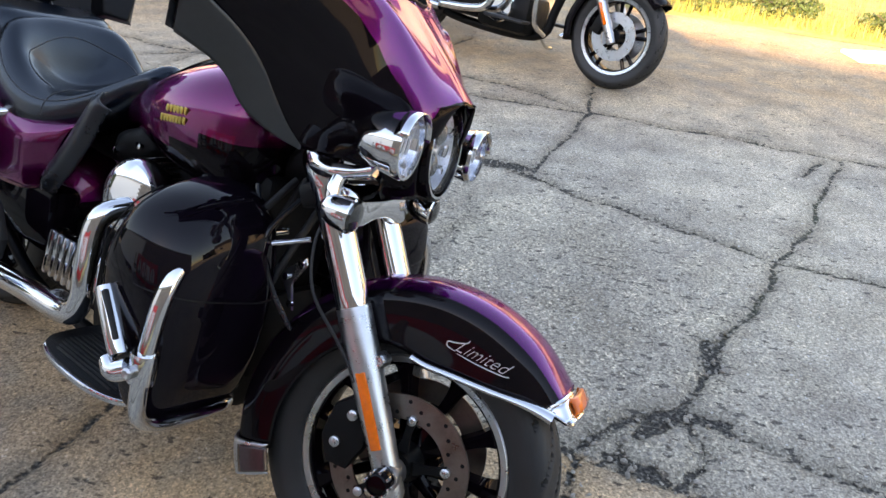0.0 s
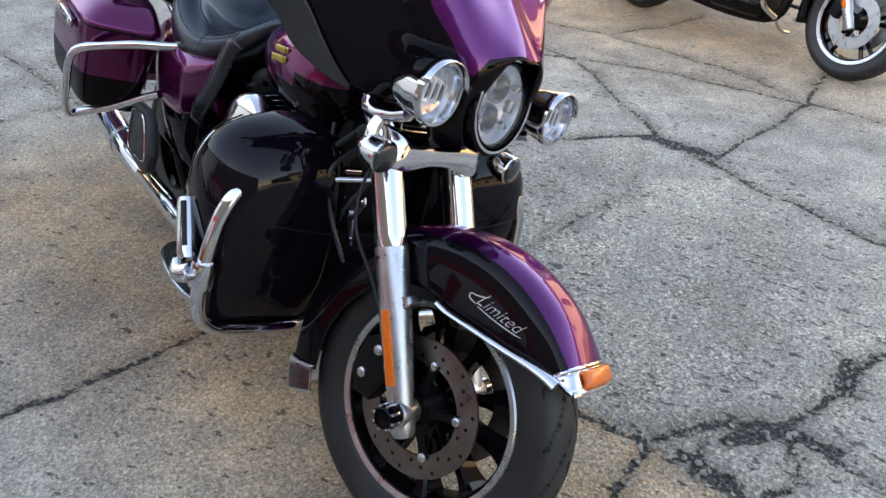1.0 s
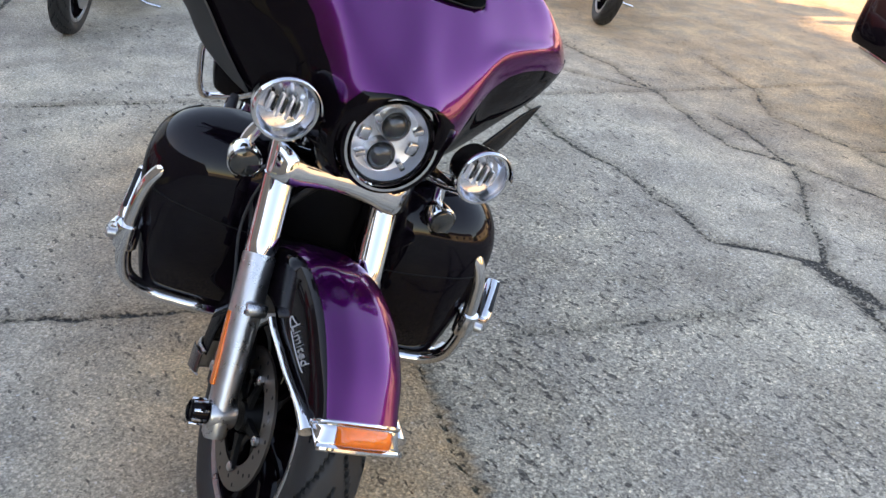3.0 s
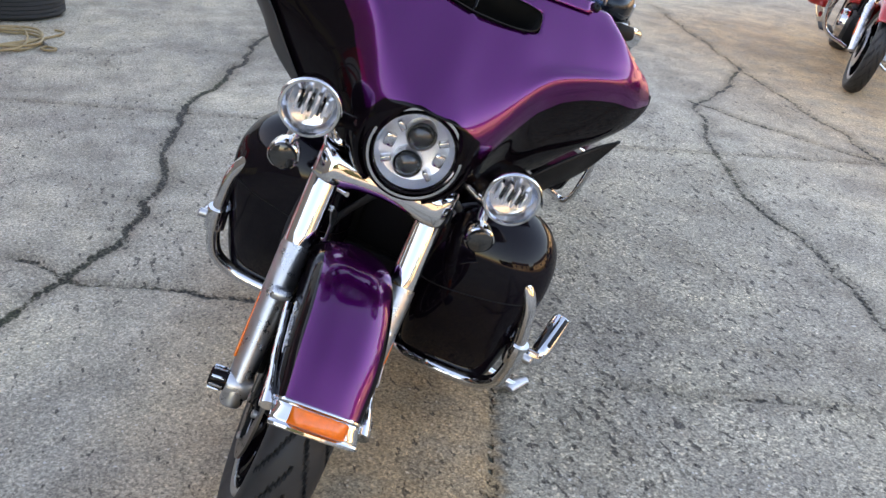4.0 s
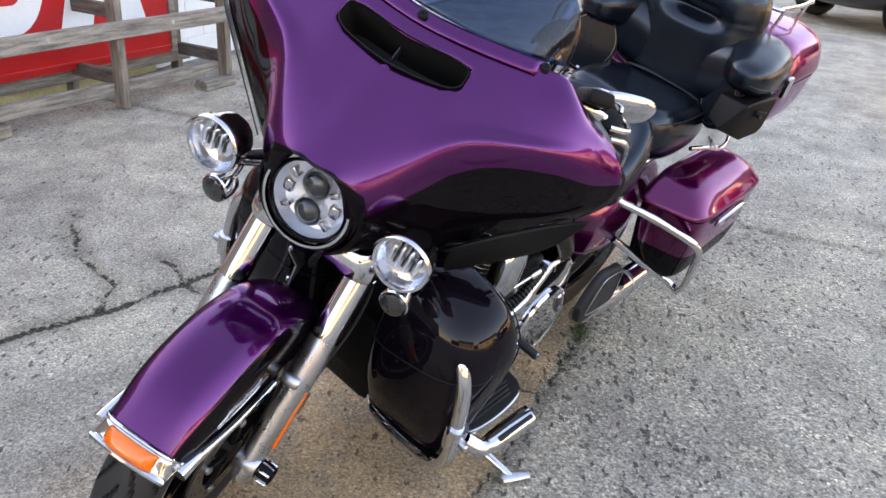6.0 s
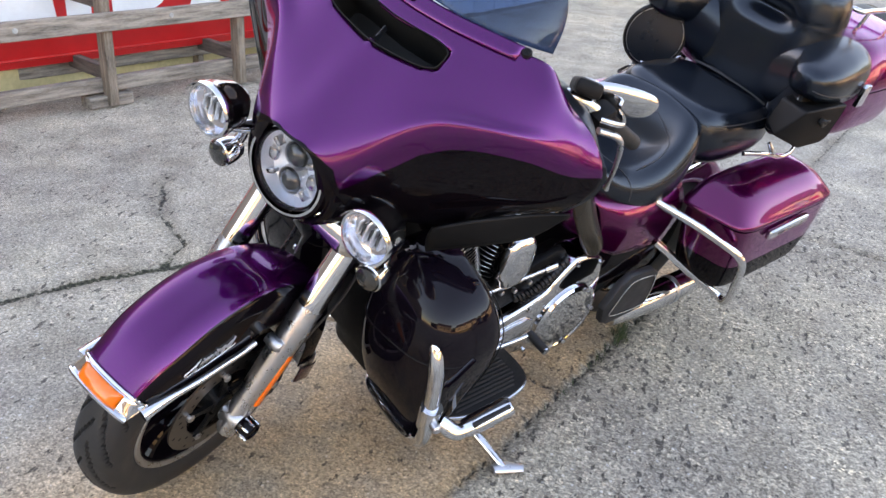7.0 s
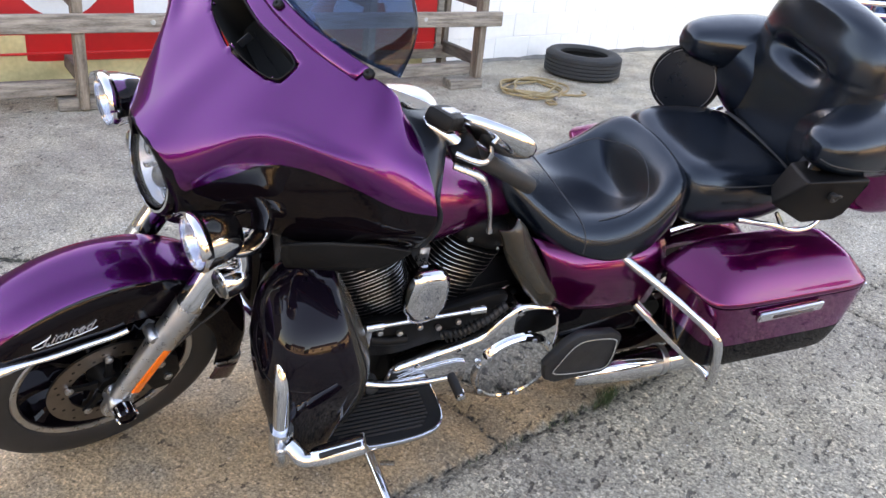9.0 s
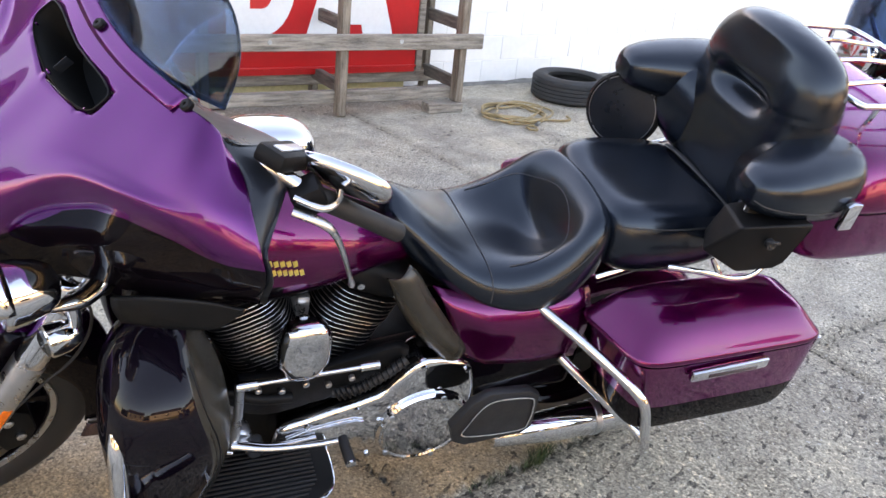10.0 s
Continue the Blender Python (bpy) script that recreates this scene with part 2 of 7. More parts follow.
BOWL = mat("lamp_bowl_metal", (0.78, 0.79, 0.82), 0.14, 1.0, rvary=0.08, scale=40)
SCRIPT = mat("silver_script", (0.7, 0.71, 0.73), 0.4, 0.7, vary=0.1, scale=60)
# dark block for the unseen wall stretch, to cut its bounce light
DIMBLOCK = mat("dimmed_unseen_block", (0.2, 0.17, 0.145), 0.8, vary=0.35, scale=2, bump=0.35, bscale=90)
SHELL = mat("deep_gloss_black_paint", (0.004, 0.0025, 0.005), 0.3, 0.0, 0.5, vary=0.3, scale=4, spec=0.0)
# the same purple paint, its warmer ground reflections on the body put into colour
PURPLE_BODY = mat("purple_candy_paint_warmed", (0.128, 0.0024, 0.062), 0.26, 0.88, 0.8, vary=0.1, scale=6, bump=0.03, bscale=2500, bdist=0.0004)

for m in (PURPLE, PURPLE_BODY):      # candy lacquer keeps its colour at grazing angles
    m.node_tree.nodes["Principled BSDF"].inputs["Specular Tint"].default_value = (0.8, 0.25, 0.75, 1)

LEATHER.node_tree.nodes["Principled BSDF"].inputs["Specular Tint"].default_value = (0.74, 0.87, 1.0, 1)   # blue of the open sky put into the black vinyl's sheen

# ---- the yard ----
def wander(P, step=0.07, amp=0.012, seed=0):
    """A crack's line: the way through P, broken up at random."""
    rnd = np.random.RandomState(seed)
    P = np.asarray(P, float)
    out = []
    for a, b in zip(P[:-1], P[1:]):
        n = max(2, int(np.linalg.norm(b - a) / step))
        d = (b - a) / np.linalg.norm(b - a)
        w = rnd.normal(0, amp, n)
        w = np.cumsum(w) - np.linspace(0, 1, n) * np.sum(w)
        out += [a + (b - a) * k / n + np.array((-d[1], d[0])) * w[k] for k in range(n)]
    return np.array(out + [P[-1]])


CRACKS = [
    (0.009, [(-1.2, 5.0), (-0.55, 4.72), (0.2, 4.72), (0.76, 4.57), (1.35, 4.4), (2.08, 4.2), (2.4, 4.12), (4.2, 3.75)]),
    (0.008, [(0.9, 5.3), (0.76, 4.57), (0.6, 4.1), (0.38, 3.58)]),
    (0.010, [(0.05, 3.75), (0.38, 3.58), (0.9, 3.2), (1.36, 2.92), (1.75, 2.82), (3.2, 2.4)]),
    (0.009, [(2.08, 4.2), (1.7, 3.5), (1.36, 2.92), (1.15, 2.55), (0.94, 2.28), (0.88, 2.1), (0.74, 1.92)]),
    (0.009, [(0.74, 1.92), (1.0, 1.78), (1.24, 1.64), (2.2, 1.15)]),
    (0.011, [(0.74, 1.92), (0.62, 1.9), (0.52, 1.82), (0.4, 1.7), (0.21, 1.74)]),
    (0.009, [(0.52, 1.82), (0.55, 1.68), (0.66, 1.62), (0.78, 1.7), (0.74, 1.92)]),
    (0.008, [(0.4, 1.7), (0.36, 1.5), (0.42, 1.2)]),
    (0.007, [(-1.5, 0.6), (-1.15, 1.1), (-1.03, 1.29), (-0.88, 1.66), (-0.82, 1.91), (-0.75, 2.13)]),
    (0.016, [(-0.2, -0.35), (-0.55, 0.1), (-0.83, 0.35), (-1.06, 0.56), (-1.56, 0.97), (-1.99, 1.08), (-3.27, 1.38), (-4.72, 2.05), (-7.0, 3.1)]),
    (0.007, [(-1.06, 0.56), (-1.25, 0.5), (-1.5, 0.25), (-1.9, 0.05)]),
    (0.009, [(-9.5, 7.9), (-5.54, 6.29), (-4.4, 5.95), (-3.67, 5.67), (-2.5, 5.3), (-1.67, 5.07), (-0.85, 4.63), (-0.55, 4.72)]),
    (0.011, [(-3.67, 5.67), (-3.25, 5.2), (-2.78, 4.54), (-2.0, 4.12), (-1.29, 3.81), (-0.87, 3.76), (-0.28, 3.53), (0.05, 3.75)]),
    (0.001, [(-0.26, 2.33), (-0.1, 2.64), (0.08, 3.06), (0.09, 3.41), (0.05, 3.75)]),
    (0.007, [(-2.9, 4.6), (-2.0, 4.9), (-1.67, 5.07)]),
    (0.009, [(-0.55, 4.72), (-0.2, 4.25), (0.05, 3.9), (0.2, 3.65)]),
    (0.007, [(-2.0, 6.13), (-1.35, 5.78), (-1.02, 5.4), (-0.42, 5.3), (0.07, 6.05)]),
    (0.008, [(-0.42, 5.3), (0.5, 4.86), (0.76, 4.57)]),
]
CRACKS += [   # where the edges have broken away
    (0.034, [(0.06, 3.74), (0.2, 3.72), (0.35, 3.67)]),
    (0.024, [(0.91, 2.29), (0.9, 2.15)]),
    (0.01, [(1.8, 3.9), (1.9, 4.05), (1.98, 4.13)]),
    (0.02, [(0.6, 1.8), (0.75, 1.9), (0.87, 1.88)]),
    (0.018, [(0.62, 1.65), (0.5, 1.7)]),
]
JOINTS = [
    (0.002, [(-4.3, -1.95), (-3.69, -0.31), (-3.23, 0.95), (-2.6, 2.6), (-2.36, 3.1), (-1.1, 6.6)]),
    (0.005, [(2.2, 1.05), (0.4, 1.69), (0.08, 1.78), (-0.35, 1.98), (-1.02, 2.25), (-1.69, 2.5), (-2.5, 2.86), (-3.3, 3.2), (-7.5, 4.8)]),
]


def spread(lo, hi, step, far):
    core = list(np.arange(lo, hi + 1e-6, step))
    out, d = [], step
    while not out or abs(out[-1]) < far:
        d *= 1.5
        out.append((out[-1] if out else 0) + d)
    return np.array([lo - o for o in out[::-1]] + core + [hi + o for o in out])


def build_ground():
    xs, ys = spread(-5.6, 3.4, 0.022, 300), spread(-0.6, 6.6, 0.022, 300)
    X, Y = np.meshgrid(xs, ys, indexing="ij")
    gap = np.full(X.shape, 1.0)
    for k, (w, P) in enumerate(CRACKS + JOINTS):
        straight = k >= len(CRACKS)
        Q = wander(P, 0.07 if not straight else 0.4, (0.013 if w > 0.006 else 0.008) if not straight else 0.002, k)
        for a, b in zip(Q[:-1], Q[1:]):
            lo, hi = np.minimum(a, b) - 0.35, np.maximum(a, b) + 0.35
            i0, i1 = np.searchsorted(xs, (lo[0], hi[0]))
            j0, j1 = np.searchsorted(ys, (lo[1], hi[1]))
            if i0 == i1 or j0 == j1:
                continue
            x, y = X[i0:i1, j0:j1], Y[i0:i1, j0:j1]
            d = b - a
            t = np.clip(((x - a[0]) * d[0] + (y - a[1]) * d[1]) / (d @ d), 0, 1)
            r = np.hypot(x - a[0] - t * d[0], y - a[1] - t * d[1]) - w
            gap[i0:i1, j0:j1] = np.minimum(gap[i0:i1, j0:j1], r)
    Z = -0.011 * np.clip(1 - gap / 0.018, 0, 1) + 0.003 * np.sin(X * 2.1 + Y) * np.sin(Y * 1.7 - X * 0.6)
    # soil and oil brown the slab along the machine
    along = (X + 0.35) * -0.94 + (Y - 1.98) * 0.35
    off = (X + 0.35) * -0.35 + (Y - 1.98) * -0.94
    brown = np.where(off > 0, np.clip((1.15 - off) / 0.55, 0, 1), 0) * np.clip((1.9 - np.abs(along - 0.35)) / 0.7, 0, 1)
    coarse = np.where(off < 0, np.clip((2.2 + off) / 1.4, 0, 1), 0) * np.clip((2.6 - np.abs(along - 0.9)) / 1.0, 0, 1)
    # far ground: soil, with the sunlit area's warm bounce put into the brown
    brown = np.maximum(brown, 0.85 * np.clip((Y - 4.3 - 0.1 * X) / 1.2, 0, 1) * np.clip((X + 0.6) / 1.5, 0, 1))
    brown = np.maximum(brown, 1.0 * np.clip((Y - 4.1 + 0.1 * X) / 1.6, 0, 1) * np.clip((X + 7) / 2, 0, 1))
    nx, ny = X.shape
    me = bpy.data.meshes.new("ground")
    idx = np.arange(nx * ny).reshape(nx, ny)
    F = np.stack([idx[:-1, :-1], idx[1:, :-1], idx[1:, 1:], idx[:-1, 1:]], -1).reshape(-1, 4)
    me.vertices.add(nx * ny)
    me.vertices.foreach_set("co", np.stack([X, Y, Z], -1).astype(np.float32).ravel())
    me.loops.add(F.size)
    me.loops.foreach_set("vertex_index", F.ravel().astype(np.int32))
    me.polygons.add(len(F))
    me.polygons.foreach_set("loop_start", np.arange(0, F.size, 4, dtype=np.int32))
    me.update(calc_edges=True)
    for name, V in (("gap", gap), ("brown", brown), ("coarse", coarse)):
        me.attributes.new(name, "FLOAT", "POINT").data.foreach_set("value", V.astype(np.float32).ravel())
    me.shade_smooth()
    return me


def concrete():
    m = bpy.data.materials.new("cracked_concrete")
    m.use_nodes = True
    n, l = m.node_tree.nodes, m.node_tree.links
    p = n["Principled BSDF"]
    tc = n.new("ShaderNodeTexCoord")

    def tex(kind, scale, detail=4, vec=None, **kw):
        t = n.new(kind)
        t.inputs["Scale"].default_value = scale
        if "Detail" in t.inputs and kind == "ShaderNodeTexNoise":
            t.inputs["Detail"].default_value = detail
        l.new(vec or tc.outputs["Object"], t.inputs["Vector"])
        return t

    def ramp(src, *stops):
        r = n.new("ShaderNodeValToRGB")
        e = r.color_ramp.elements
        while len(e) < len(stops):
            e.new(0.5)
        for q, (pos, c) in zip(e, stops):
            q.position, q.color = pos, (*c, 1)
        l.new(src, r.inputs[0])
        return r.outputs[0]

    def mix(a, b, fac, mode="MIX"):
        x = n.new("ShaderNodeMix")
        x.data_type, x.blend_type = "RGBA", mode
        for s, v in ((x.inputs[6], a), (x.inputs[7], b), (x.inputs[0], fac)):
            if isinstance(v, (int, float)):
                s.default_value = v
            elif isinstance(v, tuple):
                s.default_value = (*v, 1)
            else:
                l.new(v, s)
        return x.outputs[2]

    def math_(op, a, b):
        x = n.new("ShaderNodeMath")
        x.operation = op
        for s, v in zip(x.inputs, (a, b)):
            if isinstance(v, (int, float)):
                s.default_value = v
            else:
                l.new(v, s)
        return x.outputs[0]

    big, mid, fine = tex("ShaderNodeTexNoise", 0.9), tex("ShaderNodeTexNoise", 6, 6), tex("ShaderNodeTexNoise", 90, 3)
    col = ramp(mid.outputs[0], (0.3, (0.345, 0.314, 0.276)), (0.7, (0.505, 0.465, 0.412)))
    col = mix(col, ramp(big.outputs[0], (0.35, (0.8, 0.8, 0.82)), (0.65, (1.1, 1.09, 1.06))), 1.0, "MULTIPLY")
    blot = tex("ShaderNodeTexNoise", 2.6, 5)
    col = mix(col, ramp(blot.outputs[0], (0.38, (0.84, 0.82, 0.77)), (0.5, (1.0, 0.99, 0.95)), (0.64, (1.1, 1.08, 1.0))), 1.0, "MULTIPLY")
    grit, pebble = tex("ShaderNodeTexVoronoi", 210), tex("ShaderNodeTexVoronoi", 105)
    col = mix(col, ramp(grit.outputs["Color"], (0.05, (0.35, 0.34, 0.33)), (0.5, (1.0, 0.98, 0.95)), (0.95, (1.9, 1.86, 1.78))), 0.62, "MULTIPLY")
    col = mix(col, ramp(pebble.outputs["Color"], (0.12, (0.55, 0.55, 0.56)), (0.3, (0.95, 0.95, 0.95)), (0.75, (1.0, 1.0, 1.0)), (0.95, (1.5, 1.45, 1.36))), 0.6, "MULTIPLY")
    col = mix(col, ramp(fine.outputs[0], (0.35, (0.6, 0.59, 0.58)), (0.65, (1.3, 1.3, 1.28))), 0.6, "MULTIPLY")
    chip = tex("ShaderNodeTexVoronoi", 140)
    col = mix(col, (0.72, 0.7, 0.66), ramp(chip.outputs["Color"], (0.9, (0, 0, 0)), (0.94, (0.6, 0.6, 0.6))))
    col = mix(col, (0.07, 0.062, 0.055), ramp(chip.outputs["Color"], (0.05, (0.75, 0.75, 0.75)), (0.08, (0, 0, 0))))
    # the worn slab with bared stones
    cs = n.new("ShaderNodeAttribute")
    cs.attribute_name = "coarse"
    bare = ramp(pebble.outputs["Color"], (0.1, (0.5, 0.49, 0.48)), (0.5, (0.78, 0.77, 0.75)), (0.9, (1.2, 1.17, 1.12)))
    col = mix(col, mix(col, bare, 1.0, "MULTIPLY"), math_("MULTIPLY", cs.outputs["Fac"], ramp(mid.outputs[0], (0.35, (0.25, 0.25, 0.25)), (0.6, (1, 1, 1)))))
    # soil on the slab by the machine, soil and painted warm bounce farther off
    br = n.new("ShaderNodeAttribute")
    br.attribute_name = "brown"
    bm_ = math_("MULTIPLY", br.outputs["Fac"], ramp(mid.outputs[0], (0.25, (0.45, 0.45, 0.45)), (0.55, (1, 1, 1))))
    col = mix(col, mix(col, (1.1, 0.84, 0.62), 1.0, "MULTIPLY"), bm_)
    # worn pits, longer one way
    mp = n.new("ShaderNodeMapping")
    mp.inputs["Scale"].default_value = (1.0, 1.9, 1.0)
    mp.inputs["Rotation"].default_value = (0, 0, radians(20))
    l.new(tc.outputs["Object"], mp.inputs["Vector"])
    pit = tex("ShaderNodeTexNoise", 19, 4, mp.outputs[0])
    gate = tex("ShaderNodeTexNoise", 1.6)
    pm = math_("ADD", pit.outputs[0], math_("ADD", math_("MULTIPLY", math_("SUBTRACT", gate.outputs[0], 0.5), 0.25), math_("MULTIPLY", cs.outputs["Fac"], 0.033)))
    pits = ramp(pm, (0.642, (0, 0, 0)), (0.668, (1, 1, 1)))
    col = mix(col, mix(col, (0.34, 0.34, 0.36), 1.0, "MULTIPLY"), pits)
    # cracks, filled with soil and a little moss
    at = n.new("ShaderNodeAttribute")
    at.attribute_name = "gap"
    jag = tex("ShaderNodeTexNoise", 45, 4)
    wob = tex("ShaderNodeTexNoise", 7, 3)
    g = math_("ADD", at.outputs["Fac"], math_("MULTIPLY", math_("SUBTRACT", jag.outputs[0], 0.5), 0.03))
    g = math_("ADD", g, math_("MULTIPLY", math_("SUBTRACT", wob.outputs[0], 0.52), 0.03))
    crack = ramp(math_("ADD", math_("MULTIPLY", g, 40), 0.5), (0.35, (1, 1, 1)), (0.6, (0, 0, 0)))
    edge = ramp(math_("MULTIPLY", g, 14), (0.0, (1, 1, 1)), (1.0, (0, 0, 0)))
    col = mix(col, mix(col, (0.62, 0.6, 0.57), 1.0, "MULTIPLY"), math_("MULTIPLY", edge, 0.7))
    soil = ramp(fine.outputs[0], (0.36, (0.022, 0.019, 0.016)), (0.52, (0.065, 0.057, 0.047)), (0.68, (0.17, 0.152, 0.128)))
    soil = mix(soil, (0.05, 0.065, 0.02), ramp(big.outputs[0], (0.5, (0, 0, 0)), (0.62, (0.45, 0.45, 0.45))))
    col = mix(col, soil, crack)
    core = ramp(math_("ADD", math_("MULTIPLY", g, 40), 0.5), (0.12, (1, 1, 1)), (0.3, (0, 0, 0)))
    col = mix(col, (0.012, 0.011, 0.01), math_("MULTIPLY", core, ramp(fine.outputs[0], (0.42, (0.75, 0.75, 0.75)), (0.58, (0.15, 0.15, 0.15)))))
    l.new(col, p.inputs["Base Color"])
    p.inputs["Roughness"].default_value = 0.82
    p.inputs["Specular IOR Level"].default_value = 0.35
    h = math_("ADD", math_("MULTIPLY", fine.outputs[0], 0.6), math_("MULTIPLY", pebble.outputs["Distance"], 0.5))
    h = math_("SUBTRACT", h, math_("MULTIPLY", pits, 0.9))
    h = math_("SUBTRACT", h, math_("MULTIPLY", crack, 2.0))
    b = n.new("ShaderNodeBump")
    b.inputs["Strength"].default_value, b.inputs["Distance"].default_value = 0.9, 0.006
    l.new(h, b.inputs["Height"])
    l.new(b.outputs[0], p.inputs["Normal"])
    return m


CONCRETE = concrete()
gme = build_ground()
gme.materials.append(CONCRETE)
tagged(new("ground", gme), "cracked grey concrete yard with pits and moss in the joints", "ground", kind="structure")

# broken stones lying in the crumbled patch and along the widest cracks
GRAVEL = mat("broken_concrete", (0.34, 0.305, 0.26), 0.9, vary=0.5, scale=30, bump=0.6, bscale=150, bdist=0.003)
rs = random.Random(11)
ico = bmesh.new()
bmesh.ops.create_icosphere(ico, subdivisions=1, radius=1.0)
ball = [v.co.copy() for v in ico.verts]
skin = [[v.index for v in f.verts] for f in ico.faces]
ico.free()
verts, faces = [], []
SPOTS = [((0.42, 1.7), (0.9, 1.92), 0.06, 170), ((0.36, 1.5), (0.5, 1.8), 0.05, 60), ((0.55, 1.65), (0.8, 1.72), 0.05, 80), ((0.9, 2.1), (0.93, 2.32), 0.03, 60), ((0.1, 3.74), (0.38, 3.62), 0.04, 50), ((0.95, 2.3), (1.3, 2.85), 0.02, 60)]
for a, b, spread_, count in SPOTS:
    for k in range(count):
        t_ = rs.random()
        r = 0.003 + 0.01 * rs.random() ** 3
        if rs.random() < 0.03:
            r *= 2.2
        c = Vector((a[0] + (b[0] - a[0]) * t_ + rs.gauss(0, spread_), a[1] + (b[1] - a[1]) * t_ + rs.gauss(0, spread_), -0.004 + r * 0.25))
        e = Euler((rs.uniform(0, 6), rs.uniform(0, 6), rs.uniform(0, 6))).to_matrix()
        sc_ = Vector((1, rs.uniform(0.6, 1), rs.uniform(0.4, 0.8)))
        off = rs.uniform(0, 50)
        i0 = len(verts)
        for v in ball:
            q = v * (1 + 0.45 * noise.noise(v * 1.3 + Vector((off, 0, 0))))
            q = e @ Vector((q.x * sc_.x, q.y * sc_.y, q.z * sc_.z)) * r
            verts.append((c.x + q.x, c.y + q.y, c.z + q.z * 0.7))
        faces += [[i0 + n_ for n_ in f] for f in skin]
me = bpy.data.meshes.new("rubble")
me.from_pydata(verts, [], faces)
me.materials.append(GRAVEL)
tagged(new("rubble", me), "small broken stones lying in the crumbled concrete", "rubble", kind="stuff")

# ---- the shop: a white block wall whose shade covers the yard ----
WALL = Matrix.Translation((-5.2, -0.42, 0)) @ pose(0, 0, 0, 0, 0, -22)   # x along the wall, y out of it into the yard
WALL_H = 3.1
# stretch out of view, coloured dark so it reflects less onto the machine
wall_front = tagged(part("wall_shop_front", box((7.1, -0.106, WALL_H / 2), (11.8, 0.2, WALL_H)), DIMBLOCK, None, "unseen stretch of the shop wall, toned dark to weaken its bounce light", WALL), category="wall", kind="structure")
wall = part("wall_shop", box((-4.4, -0.106, WALL_H / 2), (11.2, 0.2, WALL_H)), BLOCK, None, "white-painted concrete block wall of the shop", WALL)
tagged(wall, category="wall", kind="structure")
tagged(part("roof_shop", box((1.5, -3.4, WALL_H + 0.1), (23.4, 7.0, 0.2), None, 0.02), STAIN, None, "flat grey roof of the shop", WALL), category="roof", kind="structure")
tagged(part("wall_shop_back", box((1.5, -6.7, WALL_H / 2), (23, 0.2, WALL_H)), BLOCK, None, "plain back wall of the shop", WALL), category="wall", kind="structure")
for i, x in enumerate((-9.9, 12.9)):
    tagged(part("wall_shop_side_%d" % (i + 1), box((x, -3.4, WALL_H / 2), (0.2, 6.35, WALL_H)), BLOCK, None, "plain side wall of the shop", WALL), category="wall", kind="structure")

# ---- timber rack with the red sign ----
RACK = Matrix.Translation((-4.45, -0.02, 0)) @ pose(0, 0, 0, 0, 0, -26.5)   # x along the front towards the far posts, y out into the yard
rack = thing("sign_rack", RACK, "weathered grey timber rack of posts and rails standing before the wall", "rack")


def beam(name, a, b, w, h, parent, seed=0):
    """A sawn timber from a to b, w wide and h high, slightly worn."""
    a, b = Vector(a), Vector(b)
    d = b - a
    m = d.to_track_quat("X", "Z").to_matrix().to_4x4()
    bm = box((0, 0, 0), (d.length, w, h), None, 0.006, None, 1)
    bmesh.ops.transform(bm, matrix=Matrix.Translation((a + b) / 2) @ m, verts=bm.verts)
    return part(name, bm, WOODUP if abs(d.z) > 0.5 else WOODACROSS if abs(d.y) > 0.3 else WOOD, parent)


for i in range(5):
    x = 0.935 * i
    beam("post", (x, 0, 0.07 if i == 0 else 0.01), (x, 0, 1.25), 0.085, 0.06, rack)
    beam("rear_post", (x - 0.02, -0.52, 0.01), (x - 0.02, -0.52, 1.3), 0.085, 0.05, rack)
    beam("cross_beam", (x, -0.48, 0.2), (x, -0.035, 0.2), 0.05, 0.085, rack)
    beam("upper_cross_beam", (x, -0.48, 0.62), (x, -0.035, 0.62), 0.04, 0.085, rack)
    if i != 1:
        beam("foot_block", (x - 0.14 if i else -0.03, 0.01 if i == 0 else -0.05, 0.035), (x + 0.14 if i else 0.26, 0.01 if i == 0 else -0.05, 0.035), 0.12, 0.07, rack)
beam("front_rail", (-0.14, 0.062, 0.515), (4.6, 0.062, 0.515), 0.036, 0.105, rack)
beam("bottom_rail", (0.03, -0.06, 0.125), (4.6, -0.06, 0.125), 0.06, 0.085, rack)
beam("back_rail", (-0.1, -0.47, 0.16), (4.6, -0.47, 0.16), 0.05, 0.1, rack)
for i in range(1, 5):
    part("knot", lathe([(0.016, 0), (0.012, 0.003), (0, 0.003)], (0.935 * i - 0.4, 0.08, 0.52), (0, 1, 0), 10), STAIN, rack)

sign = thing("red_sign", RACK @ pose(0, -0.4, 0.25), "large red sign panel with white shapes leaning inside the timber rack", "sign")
part("panel", box((2.3, 0, 0.575), (4.3, 0.04, 1.25), None, 0.008), SIGNRED, sign)
part("bottom_lip", box((2.3, 0.028, 0.0), (4.3, 0.02, 0.014), None, 0.003), SIGNRED, sign)
part("frame_edge", box((0.12, 0.0, 0.62), (0.05, 0.06, 1.3), None, 0.004), WOOD, sign)


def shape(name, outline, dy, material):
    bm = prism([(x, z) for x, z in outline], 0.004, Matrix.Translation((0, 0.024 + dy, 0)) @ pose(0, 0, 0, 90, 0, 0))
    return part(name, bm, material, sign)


def arc(cx, cz, rx, rz, a0, a1, k=14):
    return [(cx + rx * math.cos(radians(a0 + (a1 - a0) * i / k)), cz + rz * math.sin(radians(a0 + (a1 - a0) * i / k))) for i in range(k + 1)]


